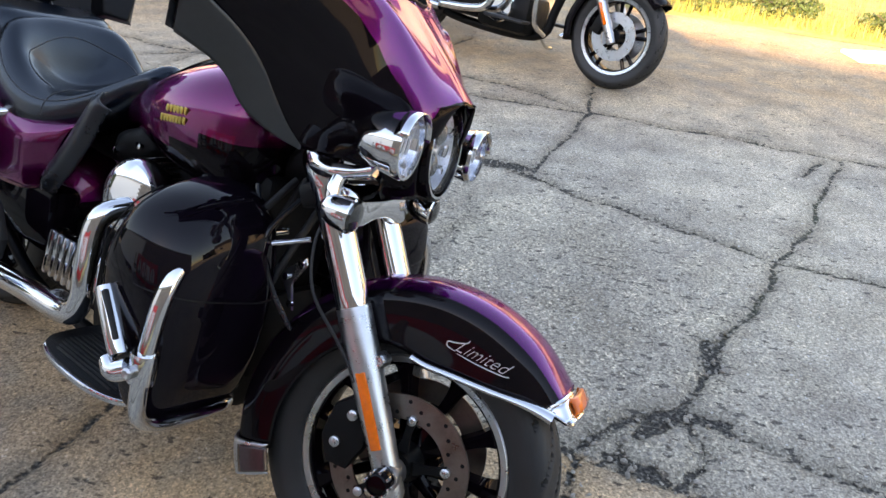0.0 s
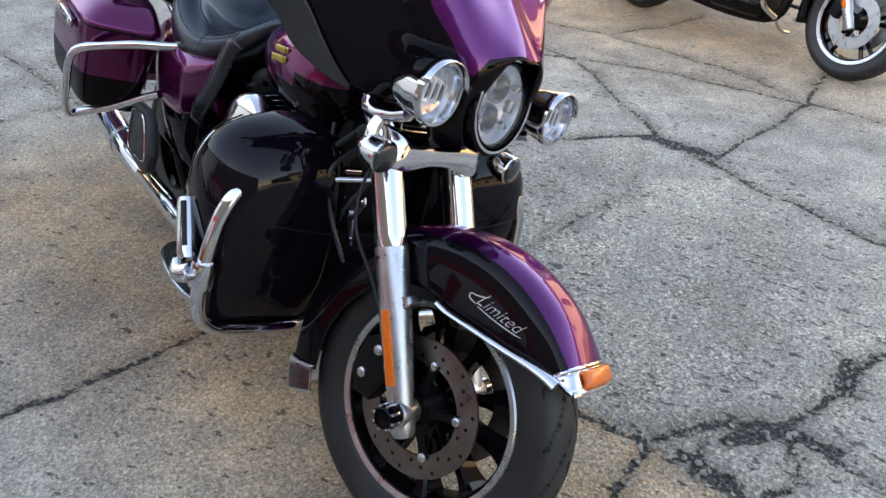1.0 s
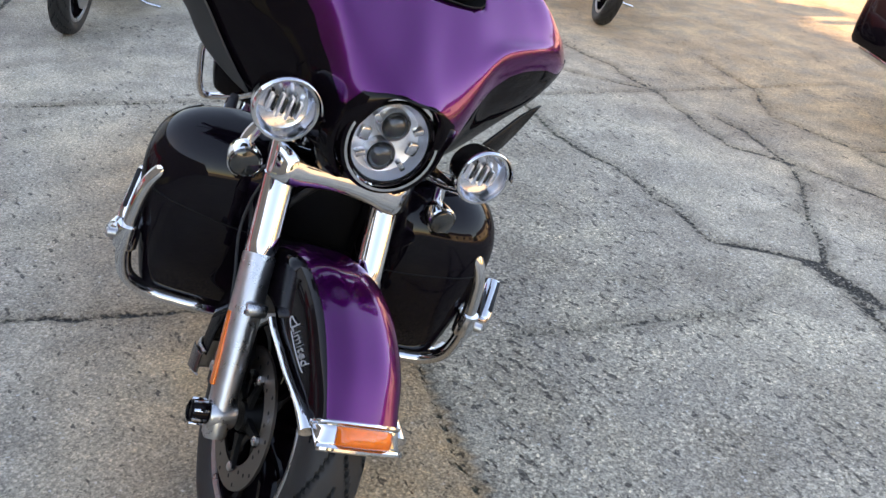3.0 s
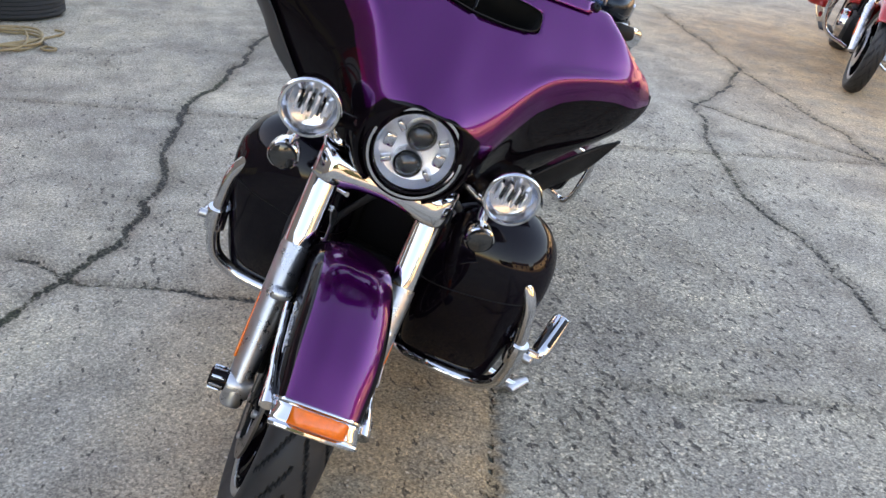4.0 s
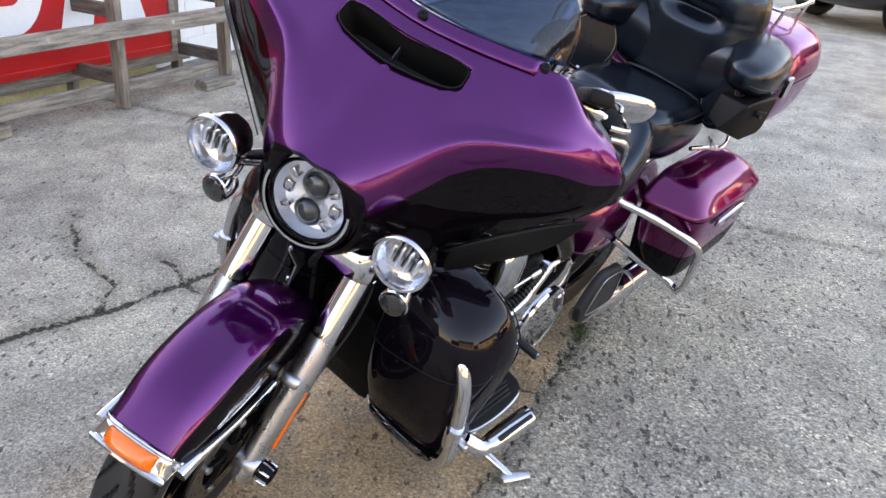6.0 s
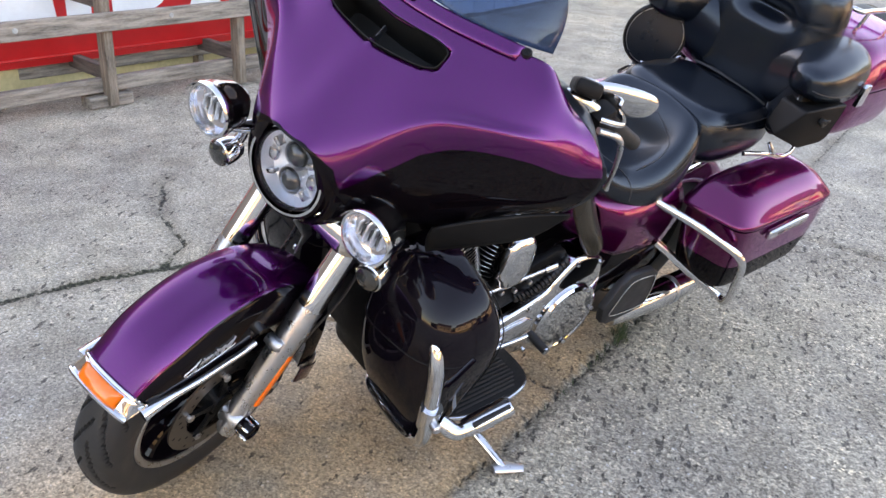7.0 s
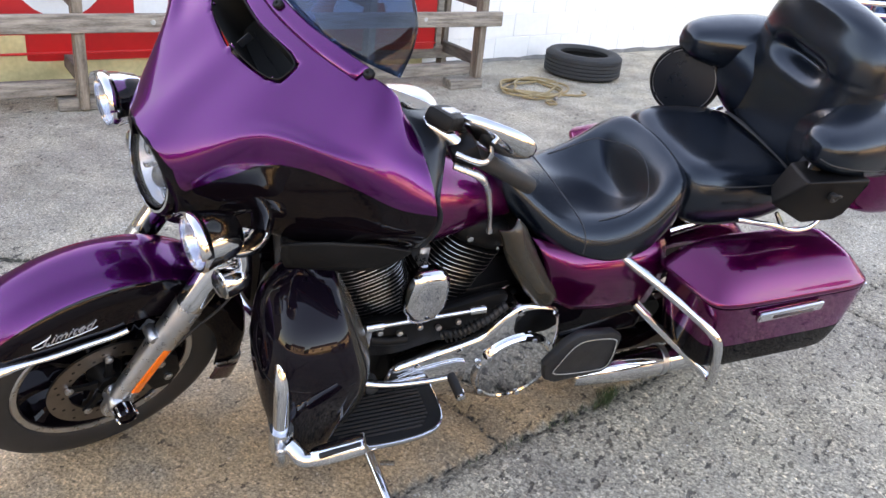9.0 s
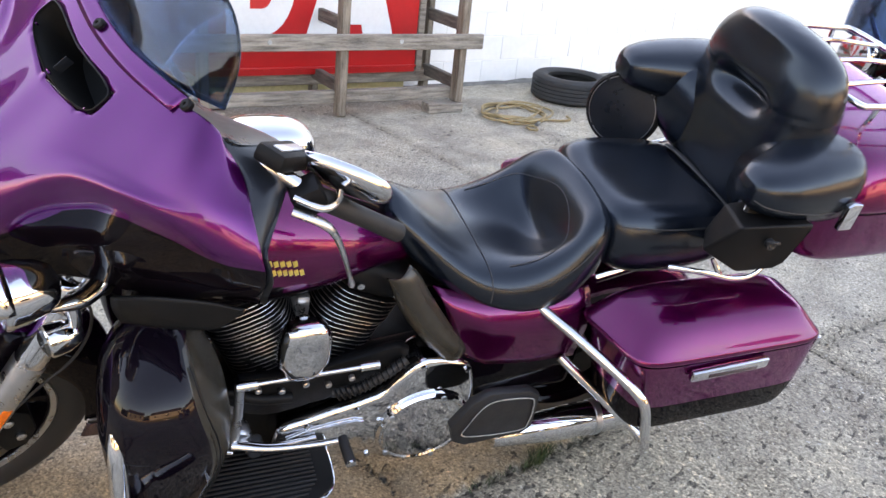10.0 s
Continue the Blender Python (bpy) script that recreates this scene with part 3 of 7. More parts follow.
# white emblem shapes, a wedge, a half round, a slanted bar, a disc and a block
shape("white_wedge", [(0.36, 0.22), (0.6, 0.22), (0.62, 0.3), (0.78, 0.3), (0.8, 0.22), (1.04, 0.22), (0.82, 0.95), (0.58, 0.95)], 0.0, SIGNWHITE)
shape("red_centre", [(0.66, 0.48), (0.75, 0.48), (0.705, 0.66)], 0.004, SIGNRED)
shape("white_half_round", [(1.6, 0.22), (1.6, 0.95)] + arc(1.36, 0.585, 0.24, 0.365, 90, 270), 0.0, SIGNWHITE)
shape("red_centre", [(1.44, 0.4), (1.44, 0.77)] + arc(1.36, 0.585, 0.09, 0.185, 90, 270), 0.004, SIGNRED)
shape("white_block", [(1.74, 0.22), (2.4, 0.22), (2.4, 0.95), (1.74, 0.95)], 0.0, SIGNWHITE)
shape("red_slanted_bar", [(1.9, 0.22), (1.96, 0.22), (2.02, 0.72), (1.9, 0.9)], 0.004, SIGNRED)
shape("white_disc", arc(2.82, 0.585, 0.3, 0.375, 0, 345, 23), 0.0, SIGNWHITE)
tagged(part("yellowed_board", box((3.3, 0.02, 0.19), (5.4, 0.03, 0.34), None, 0.003), YELLOWBOARD, None, "yellowed board standing low behind the sign", WALL), category="board")

# ---- old tyre and hose by the wall ----
ot = thing("old_tyre", Matrix.Translation((-5.6, 0.4, 0.1)) @ pose(0, 0, 0, 90), "worn dusty black car tyre lying flat on the concrete", "tyre")


def car_tyre(R, half, rim, seg=72):
    prof = [(rim, -half * 0.8), (rim + 0.012, -half * 0.92), (rim + (R - rim) * 0.5, -half), (R - 0.03, -half * 0.96), (R - 0.008, -half * 0.78)]
    for k in range(-2, 3):
        c = k * half * 0.3
        prof += [(R, c - half * 0.12), (R, c + half * 0.1), (R - 0.008, c + half * 0.12), (R - 0.008, c + half * 0.17)]
    prof += [(R - 0.03, half * 0.96), (rim + (R - rim) * 0.5, half), (rim + 0.012, half * 0.92), (rim, half * 0.8), (rim + 0.015, half * 0.5), (R - 0.03, half * 0.5), (R - 0.03, -half * 0.5), (rim + 0.015, -half * 0.5)]
    return lathe(prof, (0, 0, 0), (0, 1, 0), seg, closed=True)


part("carcass", car_tyre(0.325, 0.1, 0.2), OLDTYRE, ot)
P = []
rnd = random.Random(4)
for i in range(52):
    a = i * 2 * math.pi / 13
    r = 0.24 + 0.07 * math.sin(i * 0.8) + rnd.uniform(-0.015, 0.015)
    P.append((-4.72 + r * 1.15 * math.cos(a), 0.36 + r * 0.8 * math.sin(a), 0.012 + 0.006 * (i // 13) + rnd.uniform(0, 0.004)))
P += [(-4.75, 0.62, 0.014), (-4.9, 0.72, 0.012), (-4.98, 0.66, 0.012)]
hose = thing("hose", Matrix(), "coiled yellow rubber hose lying on the concrete", "hose")
part("coil", tube(P, 0.0085, 8, 3), HOSE, hose)
part("end_loop", tube([(-4.5, 0.62, 0.014), (-4.44, 0.68, 0.014), (-4.4, 0.64, 0.014), (-4.45, 0.59, 0.014)], 0.008, 8, 4, closed=True), HOSE, hose)
part("ferrule", tube([(-4.62, 0.6, 0.014), (-4.55, 0.615, 0.014)], 0.013, 10, 1), DULL, hose)

# soil gathered along the foot of the wall
rows_ = []
for i in range(161):
    x = -8 + 0.1 * i
    w = 0.03 + 0.025 * noise.noise((x * 2.3, 0, 0)) + 0.015 * noise.noise((x * 9, 4, 0))
    h = 0.025 + 0.02 * noise.noise((x * 3.1, 7, 0)) + 0.012 * noise.noise((x * 11, 2, 0))
    rows_.append([(x, -0.004, max(h, 0.006)), (x, 0.012, max(h, 0.006) * 0.6), (x, 0.03 + w, 0.002)])
SOIL = mat("dusty_soil", (0.2, 0.19, 0.17), 0.95, vary=0.5, scale=12, bump=0.8, bscale=120)
tagged(part("soil_strip", grid(rows_), SOIL, None, "dusty soil gathered along the foot of the wall", WALL), category="soil", kind="stuff")

# ---- the touring motorcycle ----
# Its own frame: x ahead from the front axle, y to its left, z up. It leans on its stand, the fork turned to its left.
BIKE = Matrix.Translation((-0.077, 1.235, 0)) @ pose(0, 0, 0, 0, 0, -36.0) @ pose(0, 0, 0, -15.0, 0, 0)
RAKE = Vector((-math.sin(radians(26)), 0, math.cos(radians(26))))
PIVOT = Matrix.Translation((0.014, 0, 0.32))
STEER = PIVOT @ Matrix.Rotation(radians(18.4), 4, RAKE) @ PIVOT.inverted()
bike = thing("motorcycle", BIKE, "purple and black touring motorcycle leaning on its side stand", "motorcycle")


def fpart(name, bm, mats, parent=None, label="", thick=0.0, sharp=38, lining=0):
    """A part that turns with the fork."""
    return part(name, bm, mats, parent or bike, label, None if parent else STEER, thick, sharp, lining)


def bpart(name, bm, mats, parent=None, label="", thick=0.0, sharp=38):
    for v in bm.verts:                      # the body narrows towards its tail
        v.co.y *= 1 - 0.055 * abs(v.co.x)
    return part(name, bm, mats, parent or bike, label, None, thick, sharp)


def tyre_mesh(R, half, rim, chevron=22, seg=176):
    """A tyre about the y axis with slanting grooves cut into its tread, their shade coloured in."""
    prof = [(rim, -half * 0.72), (rim + 0.012, -half * 0.86), (rim + (R - rim) * 0.45, -half), (R - 0.034, -half * 0.97), (R - 0.02, -half * 0.86),
            (R - 0.011, -half * 0.68), (R - 0.005, -half * 0.46), (R - 0.001, -half * 0.2), (R, 0)]
    prof = prof + [(r, -h) for r, h in prof[-2::-1]]
    prof = cr(prof, 3)
    G = []
    for r, h in prof:
        row = []
        for i in range(seg):
            a = 2 * math.pi * i / seg
            rr = r
            if r > R - 0.028:
                ph = (a / (2 * math.pi) * chevron + abs(h) / half * 1.5 + (0.5 if h > 0 else 0)) % 1
                if ph < 0.12 and abs(h) > half * 0.06:
                    rr -= 0.007
            row.append((rr * math.cos(a), h, rr * math.sin(a)))
        G.append(row)

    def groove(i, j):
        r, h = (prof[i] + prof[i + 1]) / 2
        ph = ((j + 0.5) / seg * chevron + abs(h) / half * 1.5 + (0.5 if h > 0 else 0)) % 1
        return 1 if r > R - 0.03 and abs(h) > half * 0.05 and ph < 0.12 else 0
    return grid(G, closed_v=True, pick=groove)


def move(bm, *xyz):
    bmesh.ops.translate(bm, vec=xyz, verts=bm.verts)
    return bm


AX = (0.0, 0.0, 0.32)
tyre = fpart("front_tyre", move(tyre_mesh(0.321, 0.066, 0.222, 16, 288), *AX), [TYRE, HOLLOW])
rim = fpart("front_rim", lathe([(0.226, -0.05), (0.222, -0.052), (0.205, -0.046), (0.2, -0.03), (0.198, 0), (0.2, 0.03), (0.205, 0.046), (0.222, 0.052), (0.226, 0.05), (0.215, 0.03), (0.213, 0), (0.215, -0.03)], AX, seg=72, closed=True), GLOSS)
for s in (-1, 1):
    fpart("rim_lip", lathe([(0.226, 0.0505 * s), (0.222, 0.0545 * s), (0.2095, 0.0505 * s), (0.2085, 0.047 * s)], AX, seg=72, caps=False), STEEL, rim, "bare machined rim edge")
for i in range(10):
    a = 2 * math.pi * i / 10
    d, e = np.array((math.cos(a), 0, math.sin(a))), np.array((-math.sin(a), 0, math.cos(a)))
    rings = [[np.array(AX) + d * r + e * (w * u) + np.array((0, h * v, 0)) for u, v in ((-1, -1), (-0.6, -1.25), (0.6, -1.25), (1, -1), (1, 1), (0.6, 1.25), (-0.6, 1.25), (-1, 1))]
             for r, w, h in ((0.03, 0.02, 0.03), (0.07, 0.013, 0.026), (0.13, 0.011, 0.022), (0.175, 0.014, 0.026), (0.203, 0.022, 0.034))]
    fpart("spoke", loft(rings, 3), GLOSS, rim)
fpart("hub", lathe([(0.0, -0.085), (0.03, -0.085), (0.034, -0.06), (0.045, -0.04), (0.045, 0.04), (0.034, 0.06), (0.03, 0.085), (0, 0.085)], AX, seg=28), DARK, rim)
for s in (-1, 1):
    y = 0.072 * s
    disc = fpart("brake_disc", lathe([(0.1, y - 0.003), (0.15, y - 0.003), (0.15, y + 0.003), (0.1, y + 0.003)], AX, seg=64, closed=True), DISC, None, "drilled steel brake disc")
    hole = mesh_of("hole", lathe([(0.0045, 0.0034), (0.003, 0.0036), (0, 0.0036)], (0, 0, 0), (0, s, 0), 8), PLASTIC)
    for i in range(30):
        a = 2 * math.pi * i / 30
        r = (0.113, 0.125, 0.138)[i % 3]
        o = new("hole", hole)
        o.parent, o.location = disc, (AX[0] + r * math.cos(a), y, AX[2] + r * math.sin(a))
    for i in range(5):
        a = 2 * math.pi * i / 5 + 0.3
        d, e = np.array((math.cos(a), 0, math.sin(a))), np.array((-math.sin(a), 0, math.cos(a)))
        o = np.array((AX[0], y + 0.004 * s, AX[2]))
        arms = loft([[o + d * r + e * w * u + np.array((0, 0.005 * v, 0)) for u, v in ((-1, -1), (1, -1), (1, 1), (-1, 1))] for r, w in ((0.035, 0.014), (0.06, 0.008), (0.09, 0.008), (0.106, 0.013))], 2)
        fpart("carrier_arm", arms, DARK, disc)
        fpart("disc_bolt", lathe([(0.01, 0.0), (0.01, 0.008), (0.006, 0.011), (0, 0.011)], tuple(o + d * 0.103), (0, s, 0), 12), STEEL, disc)
    # caliper behind the fork leg
    cal = prism([(-0.16, 0.02), (-0.135, -0.03), (-0.09, -0.03), (-0.065, 0.03), (-0.075, 0.1), (-0.11, 0.125), (-0.15, 0.09)], 0.055, Matrix.Translation((AX[0], 0.1 * s + 0.0275, AX[2])) @ pose(0, 0, 0, 90), 0.008)
    cal = fpart("brake_caliper", cal, DARK, None, "black brake caliper")
    for bx, bz in ((-0.125, 0.02), (-0.105, 0.085)):
        fpart("bolt", lathe([(0.011, 0.0), (0.011, 0.006), (0.007, 0.009), (0, 0.009)], (AX[0] + bx, 0.128 * s, AX[2] + bz), (0, s, 0), 14), STEEL, cal)

# fork: sliders, chrome covers, axle ends
FD = np.array((-0.505, 0, 0.863))
F0 = np.array((0.0, 0, 0.32))
FY = 0.128


def fork_at(s, y):
    return F0 + FD * s + np.array((0, y, 0))


for s in (-1, 1):
    prof = [(0.0, -0.05), (0.02, -0.05), (0.026, -0.04), (0.028, 0.0), (0.029, 0.05), (0.031, 0.1), (0.034, 0.2), (0.035, 0.33), (0.033, 0.345), (0.0, 0.345)]
    leg = fpart("fork_slider", lathe(prof, tuple(fork_at(0, FY * s)), FD, 28), STEEL, None, "brushed aluminium lower fork leg")
    fpart("axle_boss", lathe([(0.0, -0.03), (0.027, -0.03), (0.03, -0.025), (0.03, 0.02), (0.027, 0.026), (0.0, 0.026)], (0.0, FY * s, 0.32), (0, s, 0), 24), STEEL, leg)
    cap = lathe([(0.0, 0.026), (0.024, 0.026), (0.0245, 0.05), (0.022, 0.062), (0.019, 0.064), (0.018, 0.06), (0, 0.06)], (0.0, FY * s, 0.32), (0, s, 0), 20)
    cap = fpart("axle_cap", cap, GLOSS, None, "black axle nut cover with chrome flutes")
    for i in range(8):
        a = 2 * math.pi * i / 8
        fpart("flute", box((0.0245 * math.cos(a), (FY + 0.046) * s, 0.32 + 0.0245 * math.sin(a)), (0.006, 0.03, 0.006), Matrix.Rotation(-a, 4, "Y"), 0.001), CHROME, cap)
    fpart("fork_cover", lathe([(0.0, 0.335), (0.0335, 0.335), (0.0345, 0.34), (0.034, 0.36), (0.034, 0.6), (0.0, 0.6)], tuple(fork_at(0, FY * s)), FD, 28), CHROME, None, "chrome upper fork cover")
    # fender bolts and bracket, reflector
    for k in (0.225,):
        o = fork_at(k, FY * s) + np.array((0.028, 0, 0.016))
        fpart("bracket_lug", lathe([(0.0, -0.03), (0.014, -0.03), (0.016, -0.02), (0.016, 0.008), (0.012, 0.014), (0.008, 0.015), (0, 0.012)], tuple(o), (0, s, 0), 16), STEEL, leg)
    R0 = Matrix.Translation(Vector(fork_at(0.135, (FY + 0.031) * s))) @ Matrix.Rotation(math.atan2(FD[0], FD[2]), 4, "Y")
    fpart("reflector", box((0, 0, 0), (0.022, 0.007, 0.155), None, 0.003), AMBER, leg, "long amber side reflector").matrix_local = R0

# front fender: stations round the wheel from tip to tail
def fender_section(th, grow=0.0):
    a = radians(th)
    rin = min(0.228 / max(math.sin(a), 0.2), 0.36) if th < 120 else 0.262 + 0.02 * min((th - 120) / 80, 1)
    if th == 108:
        rin = 0.25
    rc = 0.382 if th > 50 else 0.378
    hw = 0.095 if th > 60 else 0.095 - 0.01 * (60 - th) / 23
    half = [(hw * 0.99, rin), (hw * 1.0, rin + (0.335 - rin) * 0.5 if rin < 0.335 else rin + 0.002), (hw * 0.98, max(0.332, rin + 0.004)), (hw * 0.91, max(0.353, rin + 0.008)), (hw * 0.76, max(0.367, rin + 0.012)), (hw * 0.42, rc - 0.002), (0.0, rc)]
    sec = [(-y, r) for y, r in half] + half[-2::-1]
    return [((r + grow) * math.cos(a), y + math.copysign(grow, y) * (abs(y) > 0.07), 0.32 + (r + grow) * math.sin(a)) for y, r in sec]


st = [fender_section(th) for th in (37, 46, 60, 76, 92, 108, 124, 142, 160, 178, 195)]
NV = 4
S = surface(st, 5, NV)
side = lambda i, j: 1 if (j < 3.75 * NV or j >= 8.25 * NV) else 0
fender = fpart("front_fender", grid(S, pick=side), [PURPLE, BLACKSIDE, BLACKSIDE], None, "purple mudguard with black side panels and chrome edge", 0.003, 38, 1)
for s in (-1, 1):
    j = 0 if s < 0 else S.shape[1] - 1
    edge = [p + np.array((0, 0.008 * s, 0)) for p in S[2:23, j]]
    fpart("trim_strip", tube(edge[::2], [0.017, 0.015, 0.012] + [0.009] * (len(edge[::2]) - 3), 10, 3, flat=0.8), CHROME, fender, "chrome edge strip")
# chrome tip with amber light
tip = np.array([[p + (p - np.array((0, p[1] * 0.2, 0.32))) * 0.012 for p in S[i, :]] for i in range(0, 5)])
fpart("chrome_tip", grid(tip[:, 1:-1]), CHROME, fender, "chrome fender tip", 0.004)
fpart("tip_bead", tube(tip[0][8:-7:4], 0.006, 8, 3), CHROME, fender)
fpart("tip_rim", tube(tip[4][8:-8:4], 0.004, 8, 3), CHROME, fender)
amb = []
for k, r0 in ((0.0, 0.001), (0.12, 0.009), (0.5, 0.011), (0.88, 0.009), (1.0, 0.001)):
    row = []
    for y in np.linspace(-0.056, 0.056, 9):
        a = radians(37.8 + 5.2 * k)
        rr = 0.386 + r0 - 0.006 * (abs(y) / 0.056) ** 2 - (0.008 if abs(y) > 0.055 else 0)
        row.append((rr * math.cos(a), y, 0.32 + rr * math.sin(a)))
    amb.append(row)
fpart("tip_lamp", grid(surface(amb, 3, 2)), AMBER, fender, "amber front marker lens", 0.006)
# chrome-edged end of the tail with a dull inset
end = surface([fender_section(th, g) for th, g in ((193, 0.002), (194, 0.006), (198, 0.007), (205, 0.007), (206, 0.003))], 3, NV)
tail = fpart("fender_tail", grid(end), STEEL, fender, "bright metal end of the mudguard", 0.004)
for s in (-1, 1):
    ins = [[(r * math.cos(radians(th)), (0.1085 - (0.004 if r > 0.345 or r < 0.285 else 0)) * s, 0.32 + r * math.sin(radians(th))) for r in (0.28, 0.29, 0.315, 0.34, 0.35)] for th in (194.6, 195.4, 199.5, 203.6, 204.4)]
    fpart("tail_inset", grid(ins), TAILRED, tail, "dull red inset", 0.003)


# script badge on both sides of the fender
def lettering(name, text, size, m, material, parent, shear=0.0, depth=0.002):
    cu = bpy.data.curves.new(name, "FONT")
    cu.body, cu.size, cu.shear, cu.extrude, cu.align_x, cu.align_y = text, size, shear, depth, "CENTER", "CENTER"
    cu.offset = -0.02 * size
    tmp = bpy.data.objects.new(name, cu)
    me = bpy.data.meshes.new_from_object(tmp)
    bpy.data.objects.remove(tmp)
    me.materials.clear()
    me.materials.append(material)
    ob = new(name, me)
    ob.parent, ob.matrix_local = parent, m
    return ob


for s in (-1, 1):
    m = Matrix.Translation((0.095, 0.0975 * s, 0.603)) @ pose(0, 0, 0, 90, 0, 180 if s > 0 else 0) @ pose(0, 0, 0, 0, 0, 5 * s if s > 0 else -5) @ pose(0, 0, 0, 0, -0.0, 0)
    badge = lettering("script_badge", "Limited", 0.036, m, SCRIPT, fender, 0.62, 0.0016)
    badge["label"] = "chrome script badge reading Limited"
    for stroke in ([(-0.05, -0.012, 0.001), (-0.068, -0.009, 0.001), (-0.07, 0.0, 0.001), (-0.055, 0.004, 0.001), (-0.035, 0.012, 0.001), (-0.03, 0.02, 0.001)], [(-0.045, -0.0145, 0.001), (0.0, -0.0165, 0.001), (0.05, -0.0145, 0.001), (0.066, -0.011, 0.001)]):
        fpart("swash", tube(stroke, [0.0008] + [0.0014] * (len(stroke) - 2) + [0.0008], 6, 5), SCRIPT, badge)

# ---- fork-mounted fairing ----
half = [
    [(-0.385, 0.0, 1.298), (-0.318, 0.0, 1.246), (-0.245, 0.0, 1.182), (-0.168, 0.0, 1.113), (-0.118, 0.0, 1.066), (-0.103, 0.0, 1.05), (-0.106, 0.0, 1.044)],
    [(-0.387, 0.06, 1.3), (-0.321, 0.06, 1.247), (-0.249, 0.06, 1.181), (-0.173, 0.062, 1.11), (-0.122, 0.06, 1.06), (-0.108, 0.058, 1.043), (-0.112, 0.056, 1.036)],
    [(-0.393, 0.125, 1.304), (-0.33, 0.13, 1.251), (-0.262, 0.135, 1.19), (-0.194, 0.139, 1.123), (-0.15, 0.13, 1.045), (-0.137, 0.122, 0.985), (-0.15, 0.114, 0.895)],
    [(-0.405, 0.19, 1.309), (-0.35, 0.2, 1.259), (-0.291, 0.21, 1.203), (-0.252, 0.217, 1.17), (-0.236, 0.207, 1.058), (-0.246, 0.196, 0.975), (-0.274, 0.181, 0.88)],
    [(-0.42, 0.25, 1.313), (-0.372, 0.275, 1.269), (-0.326, 0.296, 1.22), (-0.3, 0.306, 1.193), (-0.296, 0.292, 1.08), (-0.31, 0.275, 0.985), (-0.335, 0.246, 0.887)],
    [(-0.438, 0.295, 1.314), (-0.4, 0.345, 1.281), (-0.368, 0.376, 1.238), (-0.35, 0.39, 1.197), (-0.351, 0.377, 1.105), (-0.365, 0.356, 1.015), (-0.394, 0.328, 0.925)],
    [(-0.452, 0.318, 1.302), (-0.435, 0.372, 1.27), (-0.41, 0.426, 1.234), (-0.4, 0.455, 1.182), (-0.405, 0.452, 1.128), (-0.415, 0.436, 1.06), (-0.424, 0.388, 0.985)],
    [(-0.457, 0.324, 1.286), (-0.472, 0.374, 1.25), (-0.456, 0.445, 1.232), (-0.452, 0.494, 1.19), (-0.458, 0.505, 1.146), (-0.463, 0.49, 1.088), (-0.483, 0.458, 1.02)],
]
C = [flip(r) for r in half[:0:-1]] + half
# the paint's edge sweeps from the nose up under the ridge and down to the rim
NB = 40
D = surface(C, 10, 16)
S = []
for i, column in enumerate(D):
    k = abs(i - 70) / 10
    lim = float(np.interp(k, (0, 1.7, 2.05, 2.5, 3.0, 3.5, 4, 5, 6, 7), (4.7, 4.35, 5.0, 4.1, 3.64, 3.46, 3.4, 3.38, 3.42, 3.55)))
    v = np.concatenate([np.linspace(0, lim, NB + 1), np.linspace(lim, 6, 25)[1:]])
    rows_ = np.arange(len(column)) / 16
    S.append([[np.interp(q, rows_, column[:, c]) for c in range(3)] for q in v])
S = np.array(S)
two = lambda i, j: 1 if j >= NB else 0
SLOT_Z = 1.237
shell = grid(S, pick=two)
cut = [f for f in shell.faces if f.calc_center_median().x > -0.45 and (abs(f.calc_center_median().y) / 0.147) ** 4 + (abs(f.calc_center_median().z - SLOT_Z - 0.08 * math.hypot(f.calc_center_median().y, 0.05)) / 0.0235) ** 4 < 1]
bmesh.ops.delete(shell, geom=cut, context="FACES")
fairing = fpart("fairing", shell, [PURPLE, GLOSS], None, "purple batwing fairing with black lower sides", 0.006, 38, 1)

# dashboard side of the fairing: charcoal inner shell that comes back from the rim
EL = np.array(cr(half[-1], 4))
K = len(EL)


def inner_row(side):
    rows = []
    for back, into, down in ((0.0, 0.0, 0.0), (0.05, 0.02, 0.0), (0.105, 0.06, 0.015), (0.125, 0.12, 0.03)):
        row = []
        for i, p in enumerate(EL):
            u_ = i / (K - 1) / (0.5 if side > 0 else 0.8)
            f = 0.06 + 0.94 * max(math.sin(math.pi * min(u_, 1.0)), 0) ** 1.5
            row.append((p[0] - back * f + 0.002, (p[1] - into * f - 0.004) * side, p[2] - down * f))
        rows.append(row)
    return rows


L, Rr = inner_row(1), inner_row(-1)
mid = [[((a[0] + b[0]) / 2 + dx, (a[1] * (1 - k) + b[1] * k), (a[2] + b[2]) / 2 - 0.02) for a, b in zip(L[-1], Rr[-1])] for k, dx in ((0.25, 0.06), (0.5, 0.09), (0.75, 0.06))]
inner = fpart("inner_fairing", grid(surface(L + mid + Rr[::-1], 4, 2)), GREYPL, None, "charcoal inner fairing with dash", 0.004)
for s in (-1, 1):
    fpart("gauge", lathe([(0.05, 0), (0.052, 0.012), (0.044, 0.014), (0.04, 0.006), (0, 0.006)], (-0.50, 0.07 * s, 1.19), (-1, 0, 0.5), 24), CHROME, inner)

# air slot in the fairing's face
S_DENSE = surface(C, 16, 20).reshape(-1, 3)


